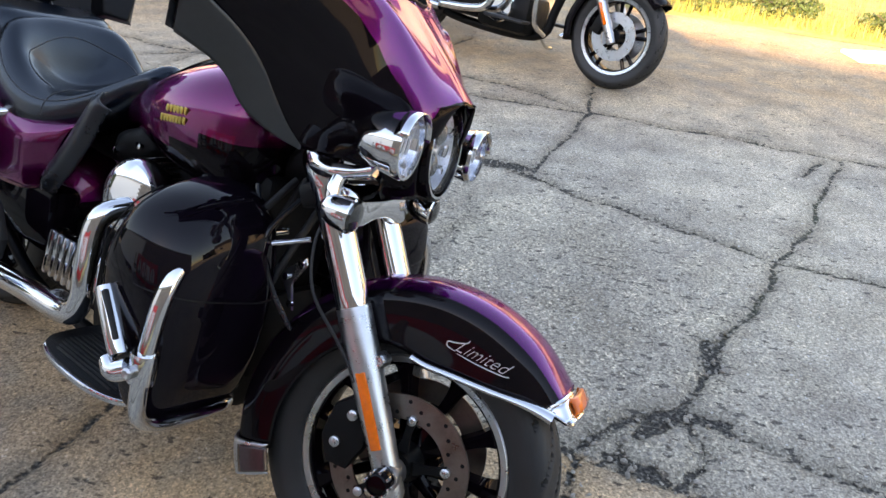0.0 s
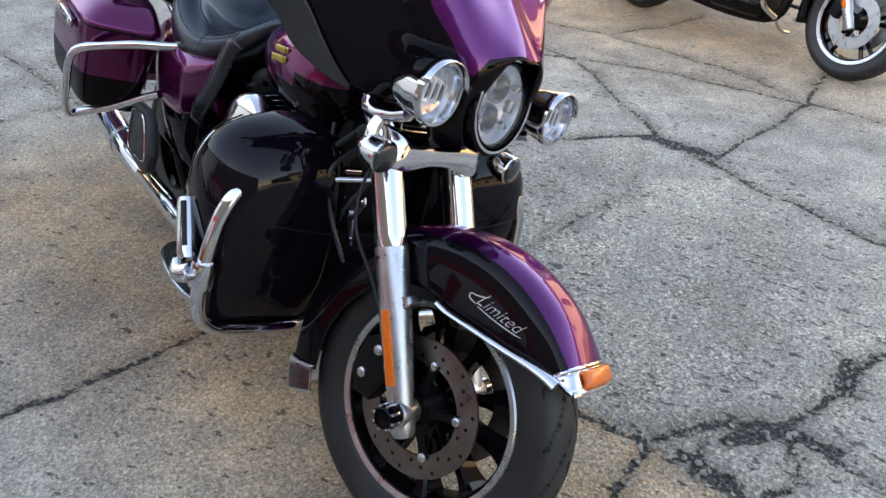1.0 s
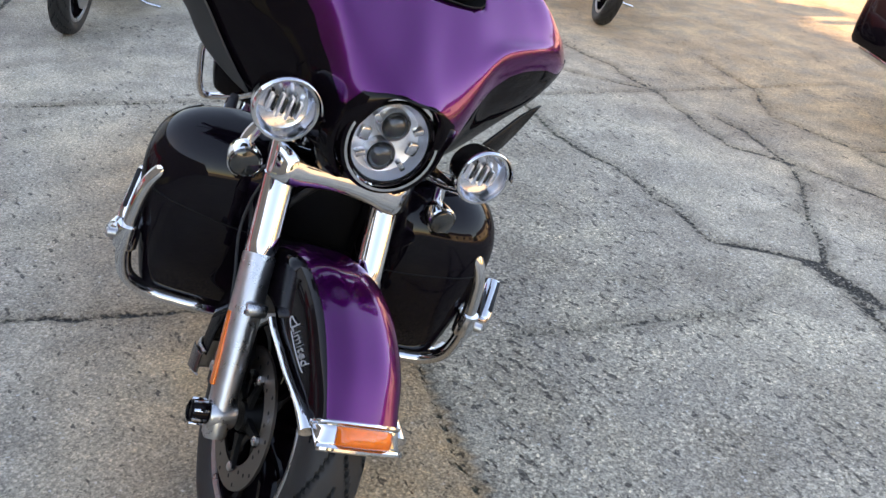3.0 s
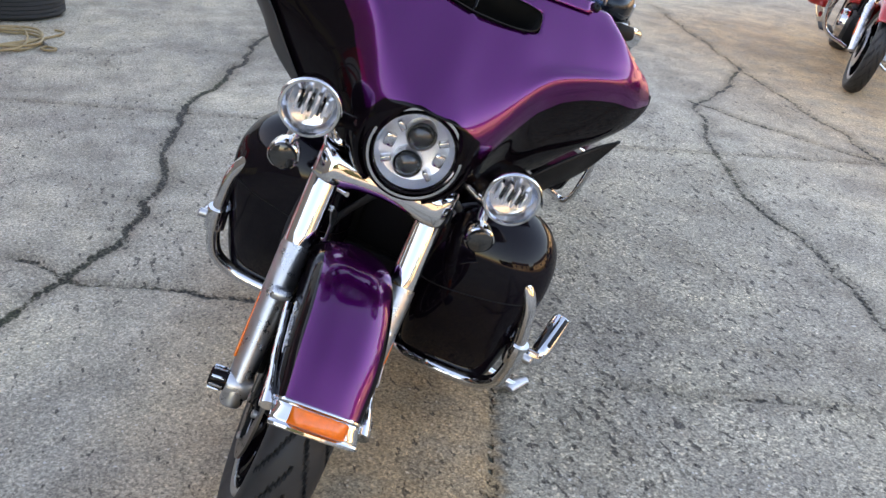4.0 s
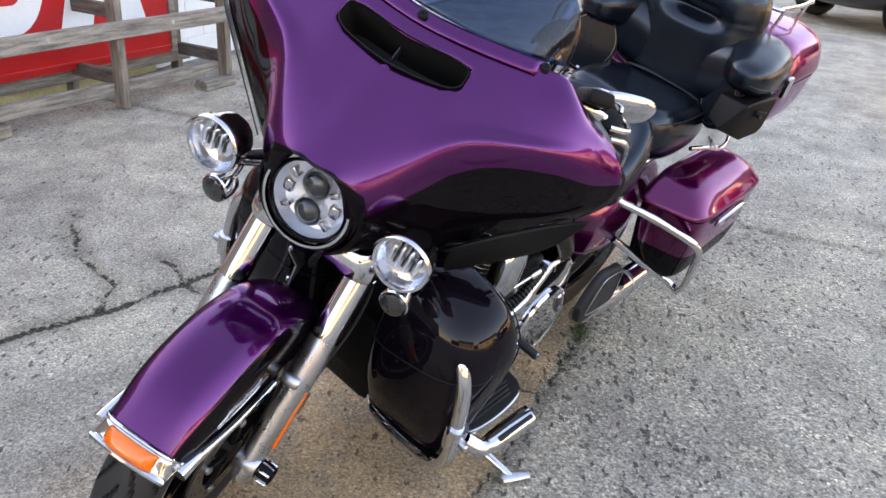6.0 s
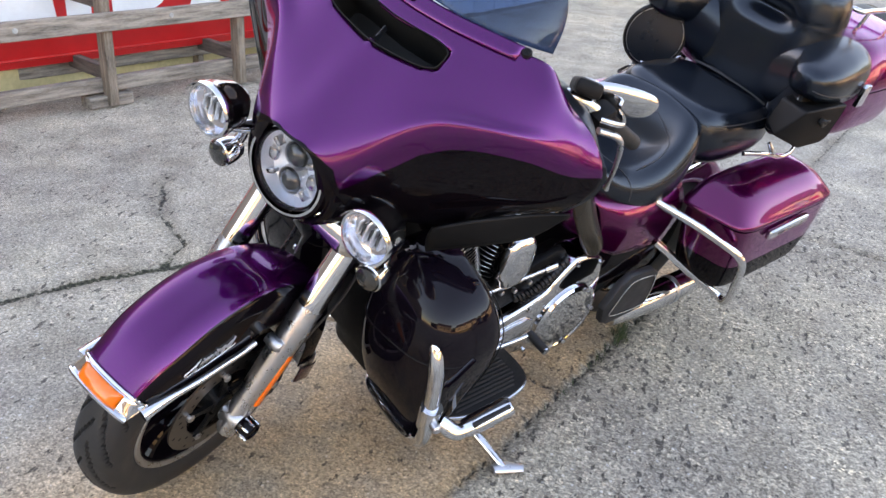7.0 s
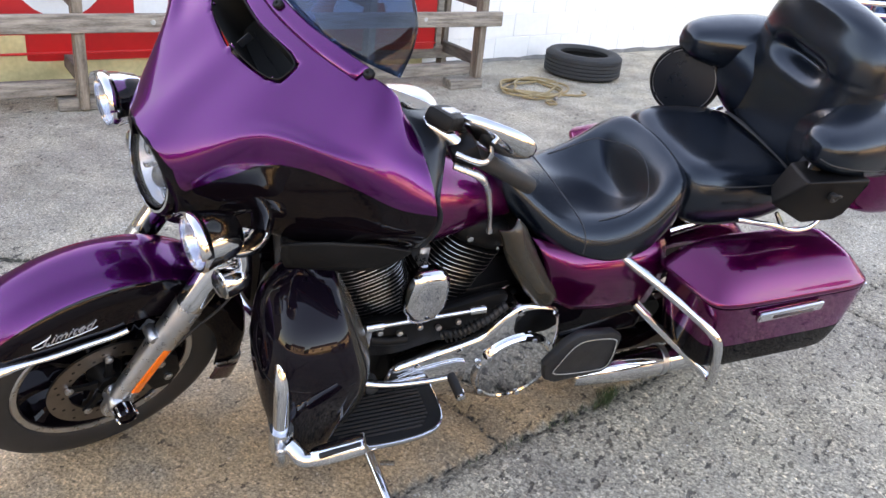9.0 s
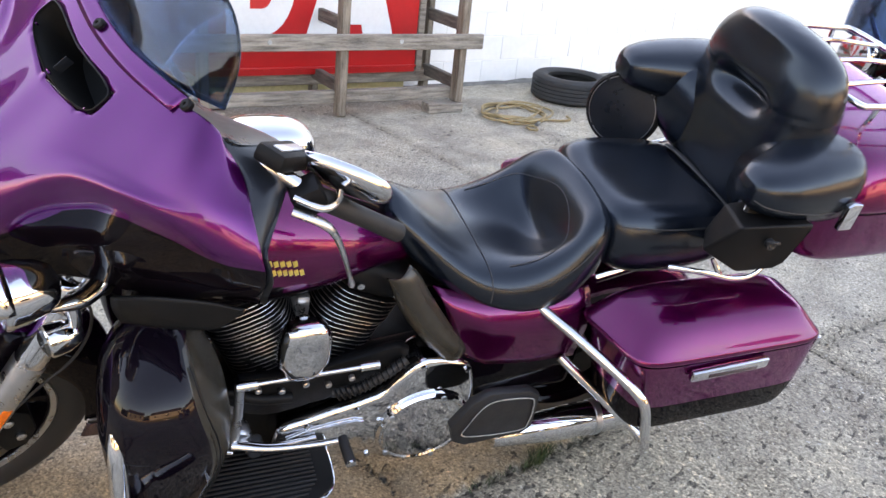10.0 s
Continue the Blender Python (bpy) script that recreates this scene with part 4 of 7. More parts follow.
def on_fair(y, z):
    """The point of the outer shell at that y and z."""
    d = (S_DENSE[:, 1] - y) ** 2 + (S_DENSE[:, 2] - z) ** 2
    k = np.argsort(d)[:24]
    w = np.exp(-d[k] / 1.2e-4) + 1e-12
    return np.array((float((S_DENSE[k, 0] * w).sum() / w.sum()), y, z))


NV_ = np.array((0.63, 0, 0.77))
def slot_ring(k, out):
    r = []
    for q in superring((0, 0, 0), 0.143 * k + (1 - k) * 0.12, 0.0225 * k, 4.0, 56):
        p = on_fair(q[0], SLOT_Z + 0.08 * math.hypot(q[0], 0.05) + q[1] - 0.0)
        r.append(p + NV_ * out)
    return r
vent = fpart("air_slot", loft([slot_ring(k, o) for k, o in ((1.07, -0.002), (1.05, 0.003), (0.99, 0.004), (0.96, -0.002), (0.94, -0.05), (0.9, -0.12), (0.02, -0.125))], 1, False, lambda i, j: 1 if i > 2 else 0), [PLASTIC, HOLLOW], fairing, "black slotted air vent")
p = on_fair(0.0, SLOT_Z)
fpart("slot_fin", box(tuple(p - NV_ * 0.012), (0.03, 0.002, 0.02), pose(0, 0, 0, 0, 40, 0), 0.001), GREYPL, vent)
# trim band and windscreen with its bolts
TOP = [np.array(r[0]) for r in C]
MID = TOP[3:-3]
band = [[p + np.array((0.02, 0, -0.012)) + np.array((0.001, 0, 0.0025)) for p in MID], [p + np.array((0.002, 0, 0.0025)) for p in MID], [p + np.array((-0.008, 0, 0.01)) for p in MID]]
fpart("windscreen_trim", grid(surface(band, 2, 4)), PURPLE, fairing, "purple trim band", 0.002)
for x, y, z in ((-0.384, 0.0, 1.306), (-0.43, 0.258, 1.32), (-0.43, -0.258, 1.32)):
    bolt = lathe([(0.011, -0.004), (0.011, 0.004), (0.008, 0.007), (0.003, 0.007), (0.003, 0.004), (0, 0.004)], (x + 0.006, y, z - 0.006), (0.65, 0, 0.76), 16)
    fpart("screen_bolt", bolt, PLASTIC, fairing)
ws = []
for (xe, ye, ze), (xc, zc) in (((-0.474, 0.288, 1.318), (-0.395, 1.31)), ((-0.493, 0.28, 1.365), (-0.425, 1.355)), ((-0.506, 0.26, 1.41), (-0.458, 1.4)), ((-0.51, 0.225, 1.445), (-0.482, 1.435)), ((-0.508, 0.18, 1.464), (-0.492, 1.455))):
    ws.append([(xc + (xe - xc) * abs(k) ** 2.6, ye * k, zc + (ze - zc) * abs(k) ** 2) for k in np.linspace(-1, 1, 15)])
shield = fpart("windscreen", grid(surface(ws, 5, 4)), SHIELD, None, "short smoked plastic windscreen", 0.004)
shield.visible_shadow = False

# headlight, passing lamps and signals
HL = (-0.138, 0.0, 0.947)
HR = 0.97
HA = (1.0, 0, 0.10)
def dish(profile):
    return [(r * HR, h) for r, h in profile]


head = fpart("headlight", lathe(dish([(0.095, -0.09), (0.108, -0.03), (0.111, 0.0), (0.108, 0.012), (0.101, 0.016), (0.099, 0.008)]), HL, HA, 48, caps=False), GLOSS, None, "round black-rimmed headlight with twin projectors")
fpart("trim_ring", lathe(dish([(0.103, 0.008), (0.1015, 0.0165), (0.096, 0.0165), (0.094, 0.0)]), HL, HA, 48, caps=False), CHROME, head)
fpart("inner_ring", lathe(dish([(0.091, 0.002), (0.09, 0.013), (0.087, 0.013), (0.085, 0.0)]), HL, HA, 48, caps=False), GLOSS, head)
fpart("reflector_bowl", lathe(dish([(0.085, 0.0), (0.075, -0.028), (0.05, -0.036), (0, -0.04)]), HL, HA, 40, caps=False), REFL, head)
u, v, w = frame_of(HA)
for sgn in (1, -1):
    o = np.array(HL) + v * 0.0 + np.array((0, 0, 0.034 * sgn)) + np.array(HA) * -0.02
    pr = fpart("projector", lathe([(0.033, -0.02), (0.033, 0.008), (0.0305, 0.012), (0.028, 0.008)], tuple(o), HA, 28, caps=False), STEEL, head)
    fpart("projector_lens", lathe([(0.028, 0.004), (0.025, 0.014), (0.017, 0.021), (0.008, 0.024), (0, 0.025)], tuple(o), HA, 24), SMOKE, pr)
for sgn in (1, -1):
    fpart("side_reflector", box((HL[0] - 0.01, 0.055 * sgn, HL[2]), (0.018, 0.024, 0.03), None, 0.006), CHROME, head)
    for k in (-1, 1):
        fpart("reflector_fin", box((HL[0] - 0.006, 0.047 * sgn, HL[2] + 0.04 * k), (0.02, 0.022, 0.012), pose(0, 0, 0, 35 * k * sgn), 0.003), CHROME, head)
fpart("lens", lathe(dish([(0.091, 0.009), (0.08, 0.017), (0.05, 0.024), (0, 0.027)]), HL, HA, 40), LENS, head).visible_shadow = False
# black hood round the headlight
hood = [[(x + 0.0, r * math.cos(a), HL[2] + r * math.sin(a)) for a in (math.pi * (-0.32 + 1.64 * i / 40) for i in range(41))] for x, r in ((-0.15, 0.109), (-0.134, 0.115), (-0.146, 0.128), (-0.2, 0.148))]
fpart("headlight_hood", grid(surface(hood, 3, 1)), GLOSS, fairing, "black surround", 0.003)

for s in (-1, 1):
    o = (-0.134, 0.227 * s, 0.946)
    ax = (1.0, 0.0, 0.04)
    lamp = fpart("passing_lamp", lathe([(0.0, -0.085), (0.015, -0.084), (0.035, -0.076), (0.05, -0.055), (0.058, -0.02), (0.061, 0.0), (0.0625, 0.004), (0.0625, 0.012), (0.06, 0.017), (0.055, 0.017), (0.054, 0.008)], o, ax, 40, caps=False), CHROME, None, "chrome round spot lamp")
    fpart("lamp_bowl", lathe([(0.054, 0.008), (0.046, -0.012), (0.03, -0.018), (0, -0.02)], o, ax, 32, caps=False), BOWL, lamp)
    for k in (-1, 0, 1):
        fpart("led_bar", box((o[0] - 0.006, o[1] + 0.019 * k, o[2]), (0.012, 0.006, 0.03), None, 0.002), SMOKE, lamp)
    for k in (-1.5, -0.5, 0.5, 1.5):
        fpart("led_fin", box((o[0] - 0.006, o[1] + 0.019 * k, o[2]), (0.016, 0.006, 0.046 if abs(k) < 1 else 0.034), None, 0.002), REFL, lamp)
    fpart("lens", lathe([(0.055, 0.011), (0.045, 0.018), (0.02, 0.022), (0, 0.023)], o, ax, 32), LENS, lamp).visible_shadow = False
    visor = [[(o[0] + x, o[1] + r * math.cos(a), o[2] + r * math.sin(a)) for a in (math.pi * (0.08 + 0.84 * i / 16) for i in range(17))] for x, r in ((0.0, 0.064), (0.014, 0.066), (0.026, 0.065))]
    fpart("visor", grid(visor), CHROME, lamp, "", 0.002)
    # bracket from the fork to the lamp, and the turn signal under it
    br = tube([(-0.335, 0.15 * s, 0.875), (-0.3, 0.185 * s, 0.862), (-0.255, 0.213 * s, 0.862), (-0.21, 0.222 * s, 0.872), (-0.172, 0.227 * s, 0.888)], [0.014, 0.02, 0.018, 0.013, 0.014], 14, 5)
    fpart("lamp_bracket", br, CHROME, None, "chrome lamp bracket")
    so = (-0.196, 0.234 * s, 0.796)
    sig = fpart("turn_signal", lathe([(0.0, -0.055), (0.012, -0.053), (0.025, -0.04), (0.032, -0.02), (0.034, 0.0), (0.034, 0.012), (0.031, 0.015)], so, (1, 0.05 * s, -0.03), 28, caps=False), CHROME, None, "chrome turn signal with smoked lens")
    fpart("lens", lathe([(0.031, 0.012), (0.027, 0.02), (0.015, 0.025), (0, 0.026)], so, (1, 0.05 * s, -0.03), 24), SMOKE, sig)
    fpart("stalk", tube([(-0.23, 0.234 * s, 0.803), (-0.238, 0.228 * s, 0.83), (-0.236, 0.22 * s, 0.86)], [0.012, 0.014, 0.012], 12, 4), CHROME, sig)
    fpart("fork_clamp", lathe([(0.0, 0.575), (0.037, 0.575), (0.0385, 0.58), (0.0385, 0.625), (0.036, 0.632), (0.0, 0.634)], tuple(fork_at(0, FY * s)), FD, 28), CHROME, None, "chrome fork clamp")
    rail = fpart("fork_bracket", tube([fork_at(k, (FY + 0.022) * s) for k in (0.6, 0.64, 0.69, 0.73)], [0.019, 0.018, 0.016, 0.015], 14, 3), CHROME, None, "chrome fork bracket under the fairing")
    o = fork_at(0.645, (FY + 0.04) * s)
    fpart("bracket_bolt", lathe([(0.012, -0.006), (0.012, 0.004), (0.009, 0.007), (0.006, 0.007), (0.005, 0.003), (0, 0.003)], tuple(o), (0.35, s, 0.1), 16), STEEL, rail)
# chrome cover across the fork under the headlight
cov = []
for y in np.linspace(-0.164, 0.164, 29):
    back_ = 0.026 * max((abs(y) - 0.122) / 0.042, 0) ** 2
    lift = 0.016 * max(1 - (y / 0.1) ** 2, 0)
    cov.append([(x - back_, y, z + lift * (0.84 - z) / 0.08) for x, z in ((-0.234, 0.757), (-0.218, 0.758), (-0.21, 0.765), (-0.209, 0.78), (-0.212, 0.797), (-0.219, 0.817), (-0.23, 0.832), (-0.248, 0.838))])
fpart("fork_cover_plate", grid(surface(cov, 2, 4)), CHROME, None, "chrome cover plate across the fork legs", 0.003)
fpart("lower_yoke", box((-0.305, 0, 0.8), (0.08, 0.3, 0.05), pose(0, 0, 0, 0, -28, 0), 0.012), DARK)
fpart("brake_line", tube([(-0.27, -0.1, 0.8), (-0.28, -0.145, 0.72), (-0.25, -0.16, 0.62), (-0.17, -0.155, 0.54), (-0.1, -0.155, 0.47)], 0.0035, 8, 6), RUBBER, None, "black brake hose")
fpart("brake_line", tube([(-0.27, 0.1, 0.8), (-0.29, 0.15, 0.72), (-0.25, 0.16, 0.62), (-0.17, 0.155, 0.54), (-0.1, 0.155, 0.47)], 0.0035, 8, 6), RUBBER, None, "black brake hose")

# handlebar, grips, levers, mirrors
for s in (-1, 1):
    fpart("handlebar", tube([(-0.42, 0.0, 1.02), (-0.44, 0.12 * s, 1.05), (-0.47, 0.22 * s, 1.16), (-0.51, 0.33 * s, 1.24), (-0.57, 0.41 * s, 1.222)], 0.014, 12, 6), CHROME, None, "chrome handlebar")
    g0, g1 = np.array((-0.585, 0.415 * s, 1.21)), np.array((-0.738, 0.462 * s, 1.118))
    grip = fpart("grip", tube([g0, g0 * 0.97 + g1 * 0.03, g0 * 0.5 + g1 * 0.5, g0 * 0.02 + g1 * 0.98, g1], [0.02, 0.0195, 0.018, 0.0185, 0.016], 16, 3), RUBBER, None, "black rubber handlebar grip")
    fpart("grip_cap", lathe([(0.0185, -0.002), (0.0185, 0.01), (0.012, 0.016), (0, 0.017)], tuple(g1), g1 - g0, 16), RUBBER, grip)
    fpart("switch_box", box(tuple(g0 * 1.08 - g1 * 0.08 + np.array((0, 0, -0.005))), (0.055, 0.05, 0.06), pose(0, 0, 0, 0, 30, -15 * s), 0.012), PLASTIC, None, "black switch housing")
    fpart("reservoir", box((-0.548, 0.36 * s, 1.262), (0.105, 0.058, 0.034), pose(0, 0, 0, 0, -28, 25 * s), 0.01), DARK, None, "black fluid reservoir")
    fpart("reservoir_lid", box((-0.556, 0.36 * s, 1.2785), (0.075, 0.02, 0.004), pose(0, 0, 0, 0, -28, 25 * s), 0.0015), STEEL)
    fpart("lever", tube([(-0.535, 0.43 * s, 1.205), (-0.575, 0.462 * s, 1.195), (-0.6, 0.475 * s, 1.165), (-0.625, 0.482 * s, 1.105), (-0.645, 0.484 * s, 1.05), (-0.652, 0.484 * s, 1.03)], [0.009, 0.01, 0.008, 0.0065, 0.0055, 0.009], 12, 5, flat=0.75), STEEL, None, "silver clutch lever" if s > 0 else "silver brake lever")
    o, ax, ay = np.array((-0.637, 0.413 * s, 1.236)), np.array((-0.62, 0.78 * s, 0.03)), np.array((0.36, 0.2 * s, 0.91))
    nz = np.cross(ax, ay)
    nz = nz / np.linalg.norm(nz)
    nz = nz if nz[0] > 0 else -nz
    shell = [superring(o + nz * h, 0.088 * k, 0.046 * k, 2.6, 32, ax, ay) for h, k in ((-0.006, 0.97), (-0.004, 1.0), (0.004, 0.98), (0.011, 0.88), (0.016, 0.62), (0.018, 0.2))]
    mr = fpart("mirror", loft(shell, 3), CHROME, None, "chrome rear-view mirror")
    fpart("mirror_glass", loft([superring(o + nz * h, 0.083, 0.041, 2.6, 32, ax, ay) for h in (-0.0085, -0.0065)], 1), CHROME, mr)
    fpart("mirror_stem", tube([(-0.54, 0.42 * s, 1.225), (-0.575, 0.455 * s, 1.222), (-0.607, 0.447 * s, 1.22), (-0.622, 0.428 * s, 1.222)], 0.0065, 10, 5), CHROME, mr)

# ---- tank, console and badges ----
def tank_ring(x, w, zb, zt, e=2.4, m=40):
    return superring((x, 0, (zb + zt) / 2), w, (zt - zb) / 2, e, m, (0, 1, 0), (0, 0, 1))


TANK = [(-0.465, 0.03, 0.8, 0.9), (-0.475, 0.1, 0.745, 0.95), (-0.51, 0.158, 0.7, 0.985), (-0.57, 0.185, 0.685, 1.0), (-0.66, 0.197, 0.69, 0.993), (-0.76, 0.188, 0.705, 0.965), (-0.86, 0.158, 0.73, 0.918), (-0.94, 0.118, 0.738, 0.876), (-1.02, 0.078, 0.737, 0.826), (-1.058, 0.042, 0.747, 0.79), (-1.066, 0.014, 0.757, 0.775)]
MT = 40


def tank_side(x, z):
    """The tank's half width at x and z."""
    xs_ = [-r[0] for r in TANK]
    w, zb, zt = (float(np.interp(-x, xs_, [r[k] for r in TANK])) for k in (1, 2, 3))
    return w * max(1 - abs((2 * z - zb - zt) / (zt - zb)) ** 2.4, 0.0) ** (1 / 2.4)


def tank_pick(i, j):
    a = 2 * math.pi * (j + 0.5) / MT
    x = i / 5
    return 1 if math.sin(a) < (-0.06 - 0.16 * max(x - 3.2, 0)) else 0
tank = bpart("fuel_tank", loft([tank_ring(*r) for r in TANK], 5, True, tank_pick), [PURPLE_BODY, GLOSS], None, "teardrop fuel tank, purple over black")
con = [superring((x, 0, z), w, h, 3, 24, (0, 1, 0), (0, 0, 1)) for x, w, z, h in ((-0.56, 0.02, 1.0, 0.01), (-0.58, 0.05, 1.0, 0.02), (-0.7, 0.06, 0.985, 0.022), (-0.85, 0.05, 0.925, 0.02), (-0.97, 0.035, 0.86, 0.016), (-0.985, 0.01, 0.85, 0.006))]
console = bpart("tank_console", loft(con, 4), GLOSS, None, "black tank console")
bpart("fuel_door", loft([superring((-0.675, 0, z), a, b, 2.6, 28) for z, a, b in ((0.99, 0.115, 0.075), (1.03, 0.11, 0.072), (1.065, 0.095, 0.06), (1.085, 0.065, 0.04), (1.092, 0.025, 0.015))], 3), CHROME, console, "chrome fuel door")
for s in (-1, 1):
    # gold badge: two rows of plain bars
    for row, (n, w) in enumerate(((6, 0.08), (8, 0.095))):
        for i in range(n):
            x = -0.645 - w * (i + 0.5) / n
            z = 0.872 - 0.022 * row + (x + 0.68) * 0.15
            bm = box((x, (tank_side(x, z) + 0.002) * s, z), (w / n * 0.74, 0.004, 0.016), pose(0, 0, 0, -8 * s, 16, 8 * s), 0.0008)
            bpart("badge_bar", bm, GOLD, tank)

# ---- saddle ----
def saddle(stations, m=4, n=5):
    rows = []
    for x, w, zb, ze, zc, bulge in stations:
        half_ = [(w * 0.8, zb), (w * 0.97, zb + 0.25 * (ze - zb)), (w * 1.0, zb + 0.6 * (ze - zb)), (w * 0.93, ze - 0.1 * (ze - zb)), (w * 0.74, ze + bulge), (w * 0.5, zc + 0.5 * (ze - zc) + bulge * 0.45), (w * 0.25, zc + 0.12 * (ze - zc)), (0, zc)]
        sec = half_ + [(-y, z) for y, z in half_[-2::-1]]
        rows.append([(x, y, z) for y, z in sec])
    S_ = surface(rows, n, m)
    for k in range(10):      # padding rounds every fold
        S_[1:-1] = 0.5 * S_[1:-1] + 0.25 * (S_[:-2] + S_[2:])
        S_ = 0.5 * S_ + 0.25 * (np.roll(S_, 1, 1) + np.roll(S_, -1, 1))
    return grid(S_, closed_v=True, caps=True), S_


bmq, S_ = saddle([(-0.95, 0.045, 0.84, 0.88, 0.895, 0.0), (-0.965, 0.08, 0.81, 0.895, 0.918, 0.0), (-1.01, 0.115, 0.755, 0.872, 0.9, 0.0), (-1.085, 0.165, 0.7, 0.82, 0.842, 0.0), (-1.17, 0.218, 0.655, 0.776, 0.793, 0.004),
                  (-1.26, 0.242, 0.638, 0.78, 0.764, 0.01), (-1.33, 0.248, 0.638, 0.804, 0.752, 0.018), (-1.375, 0.246, 0.645, 0.836, 0.757, 0.024), (-1.395, 0.243, 0.655, 0.855, 0.792, 0.026), (-1.42, 0.235, 0.67, 0.883, 0.868, 0.02), (-1.45, 0.222, 0.69, 0.906, 0.915, 0.01), (-1.48, 0.2, 0.72, 0.91, 0.93, 0.004), (-1.503, 0.16, 0.76, 0.888, 0.908, 0.0)])
seat = bpart("driver_seat", bmq, LEATHER, None, "black vinyl bucket seat")


def on_pad(a, b):
    """A point of the seat's skin between its rows and columns."""
    i, j = int(a), int(b)
    f, g = a - i, b - j
    return (S_[i, j] * (1 - g) + S_[i, j + 1] * g) * (1 - f) + (S_[i + 1, j] * (1 - g) + S_[i + 1, j + 1] * g) * f


arch = [on_pad(24 + 22.5 * math.sin(math.pi * k / 24) ** 0.8, 28 + 11.5 * math.cos(math.pi * k / 24)) + np.array((0, 0, 0.0006)) for k in range(25)]
bpart("seam", tube(arch, 0.0014, 6, 2), THREAD, seat)
bpart("seam", tube(S_[21, 7:50:3] + np.array((0, 0, 0.0008)), 0.0016, 6, 3), THREAD, seat)
for j0 in (11, 45):
    bpart("seam", tube(S_[14:49:3, j0] + np.array((0, 0, 0.0008)), 0.0016, 6, 3), THREAD, seat)
bmq, S_ = saddle([(-1.475, 0.14, 0.78, 0.88, 0.895, 0.0), (-1.49, 0.2, 0.74, 0.918, 0.925, 0.004), (-1.54, 0.232, 0.715, 0.928, 0.93, 0.01), (-1.62, 0.245, 0.715, 0.925, 0.92, 0.014), (-1.74, 0.246, 0.725, 0.922, 0.922, 0.012), (-1.84, 0.228, 0.75, 0.912, 0.92, 0.0), (-1.87, 0.19, 0.78, 0.89, 0.9, 0.0)])
pas = bpart("passenger_seat", bmq, LEATHER, None, "black vinyl passenger seat")
for j in (12, 44):
    bpart("seam", tube(S_[6:28:3, j] + np.array((0, 0, 0.001)), 0.002, 6, 3), THREAD, pas)
# backrest: two stacked pads parted by a deep slit
BACK = [(0.895, -1.84, -1.98, 0.195, 3), (0.92, -1.822, -2.0, 0.215, 3), (1.0, -1.814, -2.03, 0.235, 2.8), (1.08, -1.816, -2.04, 0.245, 2.7), (1.13, -1.822, -2.04, 0.25, 2.6), (1.165, -1.828, -2.035, 0.25, 2.6), (1.185, -1.828, -2.03, 0.249, 2.6),
        (1.21, -1.826, -2.03, 0.247, 2.5), (1.26, -1.828, -2.02, 0.234, 2.4), (1.3, -1.838, -2.01, 0.206, 2.3), (1.33, -1.847, -1.985, 0.155, 2.2), (1.346, -1.87, -1.95, 0.09, 2.1), (1.352, -1.89, -1.93, 0.03, 2)]
rings = np.array([superring(((xf + xb) / 2, 0, z), (xf - xb) / 2, w, e, 64) for z, xf, xb, w, e in BACK])
rings = np.ascontiguousarray(np.array([cr(rings[:, j], 7) for j in range(64)]).transpose(1, 0, 2))
for p in rings.reshape(-1, 3):
    if p[0] > -1.93:
        dz = p[2] - 1.174 - 0.5 * p[1] ** 2
        p[0] -= 0.05 * math.exp(-(dz / 0.03) ** 2) * math.exp(-(p[1] / 0.1) ** 4) + 0.002 * math.exp(-(dz / 0.008) ** 2)
        p[0] -= 0.02 * math.exp(-((p[2] - 1.05) / 0.1) ** 2 - (p[1] / 0.13) ** 2)
        p[0] -= 0.012 * math.exp(-((p[2] - 1.27) / 0.05) ** 2 - (p[1] / 0.12) ** 2)
back = bpart("backrest", grid(rings, closed_v=True, caps=True), LEATHER, None, "black padded vinyl passenger backrest")
